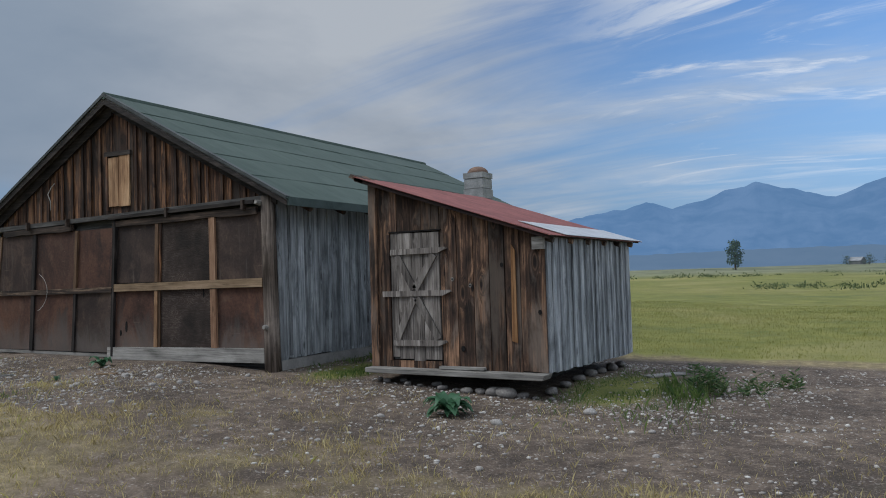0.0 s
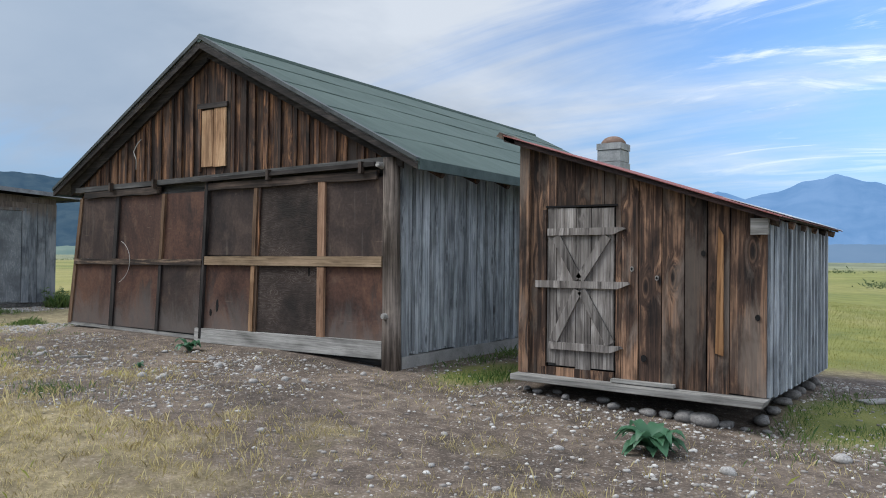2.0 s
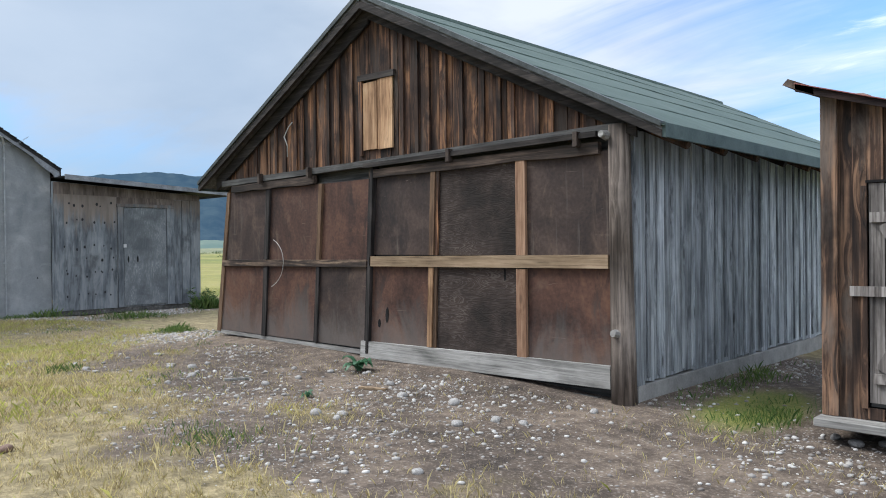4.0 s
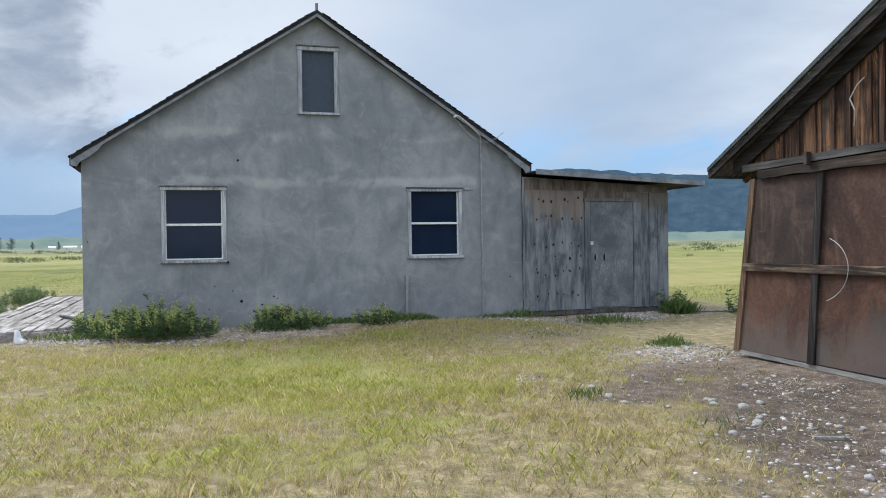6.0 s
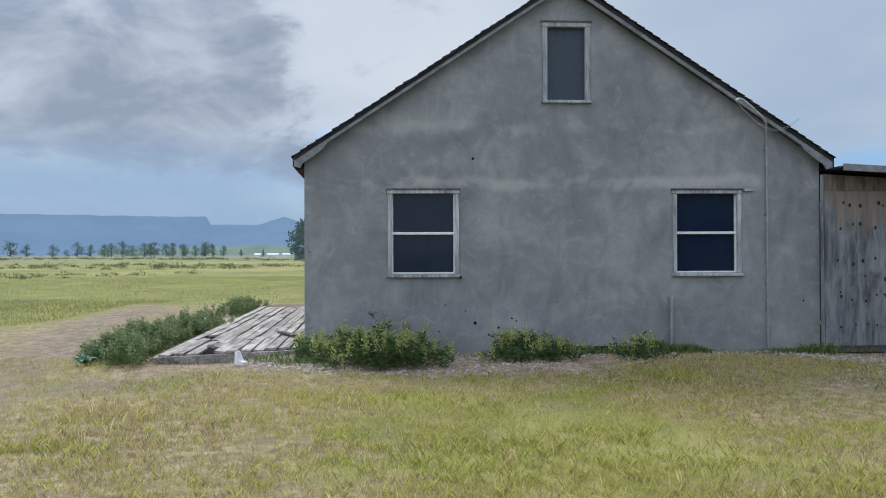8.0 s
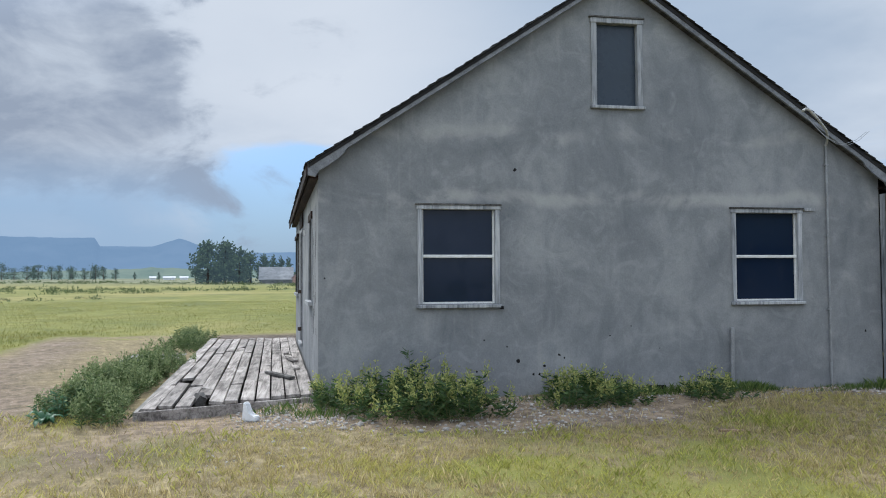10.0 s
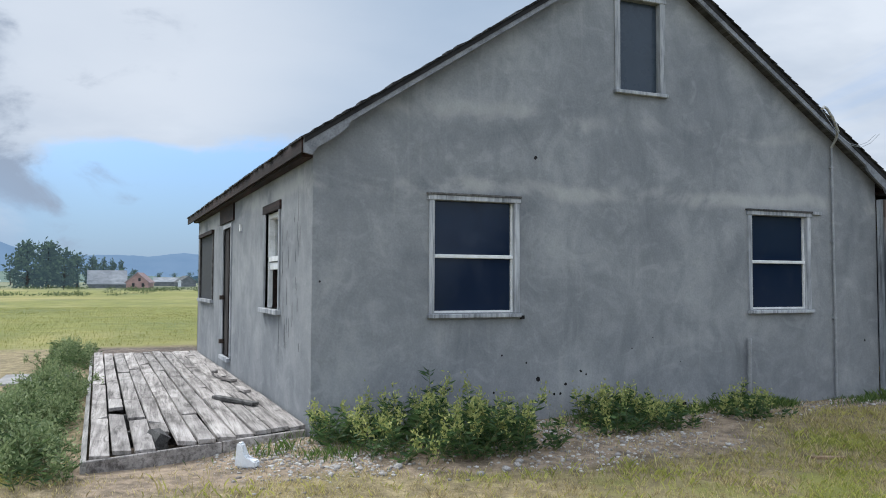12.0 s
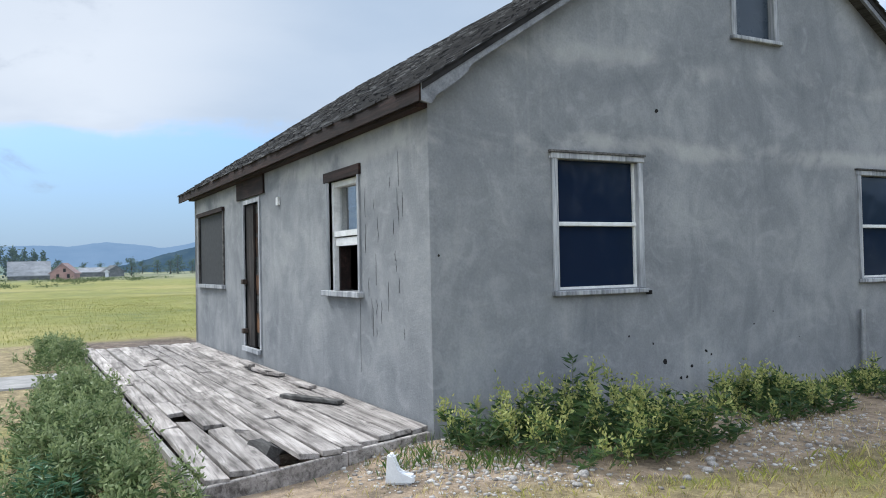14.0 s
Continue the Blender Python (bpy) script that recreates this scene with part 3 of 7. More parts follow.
STALK = leaf_material("seed_stalk", (0.34, 0.28, 0.12), (0.72, 0.61, 0.33), 0.6)
GREEN_GRASS = leaf_material("green_grass", (0.19, 0.215, 0.040), (0.54, 0.53, 0.14), 0.55, 0.5, (0.58, 0.49, 0.19))
MEADOW_GRASS = leaf_material("meadow_grass", (0.15, 0.17, 0.038), (0.26, 0.26, 0.07), 0.55, 0.6, (0.32, 0.275, 0.09))
LUSH_GRASS = leaf_material("lush_grass", (0.045, 0.095, 0.024), (0.16, 0.22, 0.06), 0.5)
WEED_LEAF = leaf_material("weed_leaf", (0.028, 0.066, 0.026), (0.105, 0.17, 0.055), 0.5)
WEED_BUD = leaf_material("weed_bud", (0.22, 0.28, 0.08), (0.48, 0.475, 0.17), 0.6)
SAGE_LEAF = leaf_material("sage_leaf", (0.040, 0.080, 0.030), (0.145, 0.205, 0.075), 0.6)
SAGE_BUD = leaf_material("sage_tip", (0.13, 0.18, 0.075), (0.28, 0.335, 0.16), 0.6)
BROAD_LEAF = leaf_material("broad_leaf", (0.045, 0.12, 0.065), (0.12, 0.23, 0.125), 0.4)
BRUSH_LEAF = leaf_material("brush_leaf", (0.06, 0.09, 0.04), (0.15, 0.18, 0.085), 0.7)
STEM = plain("green_stem", (0.08, 0.1, 0.035), (0.16, 0.17, 0.07), 0.7, 20.0)
BARK = plain("grey_bark", (0.05, 0.042, 0.036), (0.13, 0.11, 0.095), 0.95, 3.0, relief=0.6)
TREE_LEAF = leaf_material("tree_leaf", (0.045, 0.075, 0.035), (0.12, 0.155, 0.075), 0.6)
# leaf colour with a faint glow mixed in for distance haze
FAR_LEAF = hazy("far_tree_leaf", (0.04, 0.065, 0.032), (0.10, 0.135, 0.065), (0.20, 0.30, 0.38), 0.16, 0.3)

# ---- building helpers ----
rng = random.Random(7)
SHEAR = 0.0468       # the long house wall runs a little askew of the gable wall


def part(name, bm, mat, parent, label="", smooth=False):
    me = bpy.data.meshes.new(name)
    bmesh.ops.recalc_face_normals(bm, faces=bm.faces[:])
    bm.to_mesh(me)
    bm.free()
    me.materials.append(mat)
    if smooth:
        me.polygons.foreach_set("use_smooth", [True] * len(me.polygons))
    ob = new(name, me)
    ob.parent = parent
    if label:
        ob["label"] = label
    return ob


def thing(name, label, category, at=(0, 0, 0), group="", kind=""):
    return tagged(new(name), label, category, group, kind)


def extr(bm, pts, f, d0, d1):
    """A flat outline in a wall's own (u, v), pulled from depth d0 to d1 by the wall's frame f(u, v, d)."""
    a = [bm.verts.new(f(u, v, d0)) for u, v in pts]
    b = [bm.verts.new(f(u, v, d1)) for u, v in pts]
    bm.faces.new(a[::-1])
    bm.faces.new(b)
    for i in range(len(pts)):
        j = (i + 1) % len(pts)
        bm.faces.new((a[i], a[j], b[j], b[i]))


def rect(u0, u1, v0, v1):
    return [(u0, v0), (u1, v0), (u1, v1), (u0, v1)]


def slab(name, pts, f, d0, d1, mat, parent, label=""):
    bm = bmesh.new()
    extr(bm, pts, f, d0, d1)
    return part(name, bm, mat, parent, label)


def bevelled(name, pts, f, d0, d1, mat, parent, label="", r=0.006):
    bm = bmesh.new()
    extr(bm, pts, f, d0, d1)
    bmesh.ops.bevel(bm, geom=bm.edges[:], offset=r, segments=1, affect="EDGES")
    return part(name, bm, mat, parent, label)


def stick(bm, p, q, r0, r1=None, n=8):
    """A tapering rod from p to q."""
    p, q = Vector(p), Vector(q)
    r1 = r0 if r1 is None else r1
    z = (q - p).normalized()
    x = z.orthogonal().normalized()
    y = z.cross(x)
    a, b = [], []
    for i in range(n):
        c, s = math.cos(2 * math.pi * i / n), math.sin(2 * math.pi * i / n)
        a.append(bm.verts.new(p + (x * c + y * s) * r0))
        b.append(bm.verts.new(q + (x * c + y * s) * r1))
    bm.faces.new(a[::-1])
    bm.faces.new(b)
    for i in range(n):
        j = (i + 1) % n
        bm.faces.new((a[i], a[j], b[j], b[i]))


def wall_with_holes(bm, u0, u1, v0, top, f, d0, d1, holes, breaks=()):
    """A wall between u0 and u1 from v0 to top(u), with rectangular openings cut through it."""
    cuts = sorted({u0, u1, *breaks, *(h[0] for h in holes), *(h[1] for h in holes)})
    for a, b in zip(cuts, cuts[1:]):
        low = [v0]
        for h in sorted((h for h in holes if h[0] <= a and h[1] >= b), key=lambda h: h[2]):
            low += [h[2], h[3]]
        for i in range(0, len(low), 2):
            if i + 1 < len(low):
                extr(bm, rect(a, b, low[i], low[i + 1]), f, d0, d1)
            else:
                extr(bm, [(a, low[i]), (b, low[i]), (b, top(b)), (a, top(a))], f, d0, d1)
    bmesh.ops.remove_doubles(bm, verts=bm.verts[:], dist=0.0005)


def siding(name, parent, mat, u0, u1, low, top, f, width=0.2, holes=(), thick=0.025, gap=0.006, depth=0.0, ragged=0.015, seed=1, swap=None):
    """Upright boards side by side, each its own piece. low, top: heights over u. swap: another timber for a few boards."""
    r = random.Random(seed)
    cuts, u = [u0], u0
    while u < u1 - width * 0.6:
        u += width * r.uniform(0.75, 1.25)
        cuts.append(min(u, u1))
    cuts[-1] = u1
    cuts = sorted({*cuts, *(e for h in holes for e in h[:2] if u0 < e < u1)})
    for a, b in zip(cuts, cuts[1:]):
        if b - a < 0.02:
            continue
        spans = [(None, None)]
        for h in holes:
            if h[0] <= a + 1e-6 and h[1] >= b - 1e-6:
                spans = [(None, h[2]), (h[3], None)]
        g = gap * r.uniform(0.4, 1.6) / 2
        d = depth + r.uniform(-0.004, 0.006)
        for lo, hi in spans:
            e0, e1 = a + g, b - g
            v0 = lambda u: (low(u) + r.uniform(-ragged, ragged)) if lo is None else lo
            v1 = lambda u: top(u) if hi is None else hi
            if v1(e0) - v0(e0) < 0.03 and v1(e1) - v0(e1) < 0.03:
                continue
            m = swap[1] if swap and r.random() < swap[0] else mat
            k = r.uniform(-0.004, 0.004)
            slab(name, [(e0, v0(e0)), (e1, v0(e1)), (e1 + k, v1(e1)), (e0 + k, v1(e0))], f, d, d + thick, m, parent)


def front(y):
    return lambda u, v, d: (u, y - d, v)


def east(x):
    return lambda u, v, d: (x + d, u, v)


def west(x):
    return lambda u, v, d: (x - d, u, v)


def back(y):
    return lambda u, v, d: (u, y + d, v)


# ---- the barn ----
BX0, BX1, BY0, BY1 = -13.36, -7.02, 8.27, 17.4
RIDGE_X, RIDGE_Z, EAVE_Z, EAVE_X0, EAVE_X1 = -10.33, 4.37, 2.47, -14.06, -6.60
GX = (RIDGE_Z - EAVE_Z) / (EAVE_X1 - RIDGE_X)


def under_roof(x):
    return RIDGE_Z - abs(x - RIDGE_X) * GX - 0.05


def build_barn():
    barn = thing("barn", "dark weathered board barn with green felt roof and sliding doors", "barn")
    F, E, K, W = front(BY0), east(BX1), back(BY1), west(BX0)
    # the body behind the boards
    bm = bmesh.new()
    ends = (BX0 + 0.05, BX1 - 0.05)
    for f in (F, K):
        wall_with_holes(bm, ends[0], ends[1], 0.15, under_roof, f, -0.10, -0.03, [], (RIDGE_X,))
    for f in (E, W):
        extr(bm, rect(BY0 + 0.1, BY1 - 0.1, 0.15, 2.52), f, -0.10, -0.03)
    part("wall", bm, GREY_DARK, barn)
    siding("gable_board", barn, BARN_BROWN, -13.5, BX1 + 0.02, lambda u: 2.5, under_roof, F, 0.165,
           holes=[(-10.47, -9.95, 2.66, 3.47)], thick=0.028, seed=3, ragged=0.03, swap=(0.08, SHED_BROWN))
    # battens and loose slats on the gable
    r = random.Random(5)
    for i in range(26):
        u = -13.0 + i * 0.228 + r.uniform(-0.05, 0.05)
        if -10.6 < u < -9.85 or under_roof(u) < 2.72:
            continue
        slab("gable_batten", rect(u - 0.024, u + 0.024, 2.52, under_roof(u) - 0.02), F, 0.036, 0.054, BARN_BROWN, barn)
    siding("side_board", barn, GREY_BOARD, BY0 + 0.02, BY1, lambda u: 0.32, lambda u: 2.52, E, 0.215, thick=0.026, seed=4, swap=(0.12, GREY_BOARD))
    u = BY0 + 0.25
    while u < BY1 - 0.1:
        slab("side_batten", rect(u - 0.022, u + 0.022, 0.36, 2.5), E, 0.03, 0.048, GREY_BOARD, barn)
        u += r.uniform(0.19, 0.27)
    siding("west_board", barn, GREY_BOARD, BY0, BY1, lambda u: 0.3, lambda u: 2.5, W, 0.45, seed=5)
    siding("back_board", barn, GREY_BOARD, BX0, BX1, lambda u: 0.3, under_roof, K, 0.4, seed=6)
    bm = bmesh.new()
    extr(bm, rect(BY0 + 0.03, BY1, 0.02, 0.31), E, -0.09, 0.06)
    extr(bm, rect(BY0, BY1, 0.02, 0.3), W, -0.09, 0.03)
    extr(bm, rect(BX0, BX1, 0.02, 0.3), K, -0.09, 0.03)
    part("foundation", bm, CONCRETE, barn, "rough concrete footing")
    # hatch
    hatch = slab("hatch", rect(-10.46, -10.222, 2.66, 3.44), F, 0.03, 0.055, NEW_WOOD, barn, "pale new hatch boards")
    slab("hatch_board", rect(-10.200, -9.96, 2.65, 3.45), F, 0.032, 0.057, NEW_WOOD, hatch)
    slab("hatch_lintel", [(-10.55, 3.47), (-9.92, 3.45), (-9.92, 3.52), (-10.55, 3.54)], F, 0.03, 0.07, DARK_TIMBER, hatch)
    slab("hatch_jamb", rect(-10.53, -10.475, 2.6, 3.47), F, 0.03, 0.066, BARN_BROWN, hatch)
    # track and header logs
    slab("door_track", [(-13.55, 2.42), (-10.4, 2.46), (-7.1, 2.5), (-7.1, 2.57), (-10.4, 2.53), (-13.55, 2.5)], F, 0.03, 0.12, GREY_DARK, barn)
    slab("track_board", [(-10.36, 2.44), (-7.25, 2.47), (-7.25, 2.52), (-10.36, 2.49)], F, 0.12, 0.155, DARK_TIMBER, barn)
    for a, b in ((-13.3, -11.35), (-10.3, -7.25)):
        bm = bmesh.new()
        n = 7
        lower = [(a + (b - a) * i / n, 2.33 + rng.uniform(-0.012, 0.012)) for i in range(n + 1)]
        extr(bm, lower + [(b, 2.43), (a, 2.415)], F, 0.06, 0.115)
        part("header_board", bm, HEADER, barn)
    for u in (-12.5, -11.4, -9.0, -7.45):
        bm = bmesh.new()
        extr(bm, rect(u - 0.022, u + 0.022, 2.4, 2.53), F, 0.12, 0.18)
        part("track_hanger", bm, IRON, barn, "rusty iron hanger")
    # corner posts
    bm = bmesh.new()
    pts = [(-7.05, 0.14, 0.115), (-7.06, 0.8, 0.106), (-7.07, 1.5, 0.10), (-7.08, 2.56, 0.096)]
    for (xa, za, ra), (xb, zb, rb) in zip(pts, pts[1:]):
        stick(bm, (xa, BY0 - 0.05, za), (xb, BY0 - 0.05, zb), ra, rb, 12)
    bmesh.ops.remove_doubles(bm, verts=bm.verts[:], dist=0.006)
    part("corner_post", bm, LOG, barn, "barked log corner post", smooth=True)
    for z, x in ((0.77, -7.06), (2.47, -7.16)):
        bm = bmesh.new()
        stick(bm, (x, BY0 - 0.12, z), (x - 0.01, BY0 - 0.2, z + 0.01), 0.045, 0.03, 9)
        part("cut_knot", bm, SILL_GREY, barn, "pale cut knot")
    slab("corner_board", rect(BY0 + 0.02, BY0 + 0.16, 0.2, 2.5), E, 0.03, 0.05, GREY_BOARD, barn)
    # sliding doors, their feet standing out
    # both door frames have racked: their feet have slid west
    def racked(even):
        def f(u, v, d):
            k = 1.0 + max(0.0, -12.4 - u) if even else max(0.0, 1.0 - (u + 10.25) / 2.1)
            return (u - 0.16 * k * (2.3 - v) / 2.0, BY0 - 0.06 - d, v)
        return f
    ld = racked(True)
    left = slab("sliding_door", [(-13.44, 0.33), (-10.27, 0.31), (-10.27, 2.40), (-13.40, 2.34)], ld, -0.10, -0.07, GREY_DARK, barn, "leaning brown panelled sliding door")
    cols = ((-13.40, -12.42), (-12.36, -11.25), (-11.21, -10.31))
    for i, (a, b) in enumerate(cols):
        slab("door_panel", rect(a, b, 1.37, 2.32), ld, 0.0, 0.012, PANEL_BROWN, left)
        slab("door_panel", rect(a, b, 0.35, 1.30), ld, 0.0, 0.012, PANEL_BROWN, left)
    slab("door_rail", [(-13.42, 1.28), (-10.29, 1.30), (-10.29, 1.385), (-13.42, 1.365)], ld, 0.01, 0.05, RAIL_OLD, left)
    for a, m, w in ((-12.39, DARK_POST, 0.045), (-11.23, STILE_WOOD, 0.032)):
        slab("door_stile", rect(a - w, a + w, 1.38, 2.32), ld, 0.012, 0.045, m, left)
        slab("door_stile", rect(a - w, a + w, 0.34, 1.29), ld, 0.012, 0.04, DARK_POST, left)
    slab("edge_stile", rect(-13.46, -13.38, 0.33, 2.33), ld, -0.03, 0.03, STILE_WOOD, left)
    slab("edge_stile", [(-10.285, 0.31), (-10.24, 0.31), (-10.28, 2.40), (-10.33, 2.40)], ld, -0.03, 0.035, DARK_POST, left)
    slab("bottom_rail", [(-13.46, 0.30), (-10.25, 0.275), (-10.25, 0.325), (-13.46, 0.345)], ld, -0.03, 0.02, SILL_GREY, left)
    rd = racked(False)
    right = slab("sliding_door", rect(-10.24, -7.18, 0.40, 2.36), rd, -0.10, -0.07, GREY_DARK, barn, "brown panelled sliding door with pale new rails")
    for a, b, m in ((-10.21, -9.315, PANEL_BROWN), (-9.195, -8.175, PANEL_DARK), (-8.055, -7.17, PANEL_BROWN)):
        slab("door_panel", rect(a, b, 1.44, 2.35), rd, 0.0, 0.012, m, right)
        slab("door_panel", rect(a, b, 0.44, 1.32), rd, 0.0, 0.012, m, right)
    for z0, z1 in ((1.44, 2.35), (0.46, 1.31)):
        pale = z1 < 2 
        slab("door_stile", rect(-9.31, -9.245, z0, z1), rd, 0.012, 0.05, STILE_WOOD if not pale else NEW_WOOD, right)
        slab("door_stile", rect(-9.24, -9.20, z0, z1), rd, 0.012, 0.035, STILE_WOOD if pale else BARN_BROWN, right)
        slab("door_stile", rect(-8.17, -8.06, z0, z1), rd, 0.012, 0.05, STILE_NEW, right)
    slab("door_rail", [(-10.23, 1.31), (-7.16, 1.325), (-7.16, 1.445), (-10.23, 1.425)], rd, 0.012, 0.06, NEW_RAIL, right, "pale new cross rail")
    slab("edge_stile", [(-10.235, 0.3), (-10.19, 0.3), (-10.235, 2.5), (-10.28, 2.5)], rd, -0.03, 0.06, DARK_POST, right)
    slab("kick_board", [(-10.32, 0.25), (-9.1, 0.262), (-7.15, 0.285), (-7.15, 0.485), (-8.6, 0.466), (-10.32, 0.44)], rd, 0.015, 0.055, SILL_GREY, right, "bleached kick board")
    slab("kick_board", [(-8.4, 0.17), (-7.3, 0.13), (-7.3, 0.19), (-8.4, 0.225)], rd, -0.03, 0.02, GREY_DARK, right)
    # black ovals laid on the panels paint the dark of two holes and a slot
    for u, v, w, h in ((-9.95, 0.76, 0.026, 0.09), (-10.07, 0.66, 0.022, 0.05), (-8.33, 1.25, 0.014, 0.065)):
        bm = bmesh.new()
        extr(bm, [(u + w * math.cos(a * 0.7854), v + h * math.sin(a * 0.7854)) for a in range(8)], rd, 0.011, 0.016)
        part("door_hole", bm, BLACK, right)
    # roof
    for s, ex in ((1, EAVE_X1), (-1, EAVE_X0)):
        bm = bmesh.new()
        ya, yb = 8.07, BY1 + 0.3
        xs = [RIDGE_X, ex]
        zs = [RIDGE_Z, EAVE_Z]
        vs = [bm.verts.new((xs[i], y, zs[i] + k)) for k in (-0.05, 0.02) for i in (0, 1) for y in (ya, yb)]
        for q in ((0, 1, 3, 2), (4, 5, 7, 6), (0, 1, 5, 4), (2, 3, 7, 6), (0, 2, 6, 4), (1, 3, 7, 5)):
            bm.faces.new([vs[i] for i in q])
        deck = part("roof", bm, GREY_DARK, barn, "green felt gable roof")
        # felt strips run along the roof, each lapping the one below it
        courses = 5
        for i in range(courses):
            bm = bmesh.new()
            t0, t1 = max(0.0, i / courses - 0.018), (i + 1) / courses
            k = 0.022 + 0.007 * (courses - i)
            rows = []
            for j in range(25):
                y = ya - 0.02 + (yb - ya + 0.04) * j / 24
                row = []
                for t, up in ((t0, k - 0.003), (t1 + (0.008 if i == courses - 1 else 0.0), k), (t0, k - 0.012), (t1, k - 0.012)):
                    sag = 0.006 * math.sin(1.7 * y + i) + 0.004 * math.sin(4.1 * y + 2 * i)
                    slip = 0.004 * math.sin(0.9 * y + 3 * i) if 0 < i < courses - 1 else 0.0
                    row.append(bm.verts.new((RIDGE_X + (ex - RIDGE_X) * (t + slip), y, RIDGE_Z + (EAVE_Z - RIDGE_Z) * (t + slip) + up + sag * 0.6)))
                rows.append(row)
            for p, q in zip(rows, rows[1:]):
                bm.faces.new((p[0], p[1], q[1], q[0]))
                bm.faces.new((p[1], p[3], q[3], q[1]))
                bm.faces.new((p[0], q[0], q[2], p[2]))
            for p in (rows[0], rows[-1]):
                bm.faces.new((p[0], p[1], p[3], p[2]))
            part("felt_strip", bm, FELT, deck)
        # rake board and metal, eave fascia
        f = front(ya)
        dz = 0.11
        slab("rake_board", [(RIDGE_X, RIDGE_Z - 0.02), (RIDGE_X, RIDGE_Z - dz), (ex, EAVE_Z - dz + 0.03), (ex, EAVE_Z - 0.02)], f, -0.03, 0.01, DARK_TIMBER, deck)
        deep = 0.2 if s < 0 else 0.15
        slab("frieze_board", [(RIDGE_X, RIDGE_Z - 0.06), (RIDGE_X, RIDGE_Z - 0.06 - deep), (ex - s * 0.3, EAVE_Z + 0.3 * GX - 0.04 - deep), (ex - s * 0.3, EAVE_Z + 0.3 * GX - 0.06)], F, 0.056, 0.085, DARK_TIMBER, deck, "blackened board under the rake")
        slab("rake_metal", [(RIDGE_X, RIDGE_Z + 0.075), (RIDGE_X, RIDGE_Z + 0.02), (ex, EAVE_Z + 0.005), (ex, EAVE_Z + 0.05)], f, -0.05, 0.028, RAKE_METAL, deck, "grey metal rake edge")
        g = east(ex) if s > 0 else west(ex)
        slab("eave_fascia", rect(ya, yb, EAVE_Z - 0.08, EAVE_Z + 0.035), g, 0.0, 0.03, EDGE_GREEN, deck, "dark green eave edge")
        yy = ya + 0.5
        while yy < yb:
            bm = bmesh.new()
            x_in = BX1 if s > 0 else BX0
            z_in = RIDGE_Z - abs(x_in - RIDGE_X) * GX - 0.06
            stick(bm, (x_in, yy, z_in - 0.05), (ex - s * 0.02, yy, EAVE_Z - 0.1), 0.045, 0.04, 7)
            part("rafter_tail", bm, BARN_BROWN, deck)
            yy += 0.75
    bm = bmesh.new()
    stick(bm, (RIDGE_X, 8.05, RIDGE_Z + 0.03), (RIDGE_X, BY1 + 0.3, RIDGE_Z + 0.03), 0.06, n=8)
    part("ridge_cap", bm, FELT, barn)
    # wires
    cu = bmesh.new()
    prev = None
    for i in range(15):
        a = -1.15 + 2.3 * i / 14
        p = Vector(ld(-12.35 + 0.42 * math.cos(a), 1.33 + 0.34 * math.sin(a), 0.07))
        if prev is not None:
            stick(cu, prev, p, 0.004, n=5)
        prev = p
    part("wire_loop", cu, WIRE, left, "bent pale wire")
    cu = bmesh.new()
    prev = None
    for u, v in ((-12.0, 2.72), (-11.95, 2.86), (-12.0, 2.98), (-11.93, 3.1), (-11.86, 3.16)):
        p = Vector(F(u, v, 0.07 + 0.03 * math.sin(9 * v)))
        if prev is not None:
            stick(cu, prev, p, 0.007, n=5)
        prev = p
    part("gable_wire", cu, WIRE, barn, "frayed pale cable end")
    return barn


build_barn()


def build_chimney():
    ch = thing("chimney", "short whitewashed chimney stack with a rusty rounded cap", "chimney")
    x0, x1, y0, y1 = -6.93, -6.50, 13.58, 14.02
    bm = bmesh.new()
    extr(bm, rect(x0 + 0.03, x1 - 0.03, 0.1, 3.39), front(y0 + 0.03), -(y1 - y0) + 0.06, 0)
    core = part("stack", bm, CONCRETE, ch)
    z = 0.1
    n = 0
    while z < 3.38:
        h = 0.2
        k = 0.012 * (n % 2)
        bm = bmesh.new()
        extr(bm, rect(x0 + k, x1 - k, z, min(z + h - 0.012, 3.41)), front(y0 + k), -(y1 - y0) + 2 * k, 0)
        part("masonry_course", bm, CHIM, core)
        z, n = z + h, n + 1
    bm = bmesh.new()
    bmesh.ops.create_uvsphere(bm, u_segments=16, v_segments=8, radius=1.0)
    for v in bm.verts:
        v.co = Vector(((x0 + x1) / 2 + v.co.x * 0.215, (y0 + y1) / 2 + v.co.y * 0.22, 3.40 + max(v.co.z, -0.1) * 0.15))
    part("cap", bm, CHIM_CAP, ch, "rounded rusty cap", smooth=True)


build_chimney()

# ---- the lean-to shed with the red roof ----
SX0, SX1, SY0, SY1 = -5.50, -3.13, 8.43, 11.62


def shed_top(x):
    return 2.62 + (x - SX0) * (1.83 - 2.62) / (SX1 - SX0)


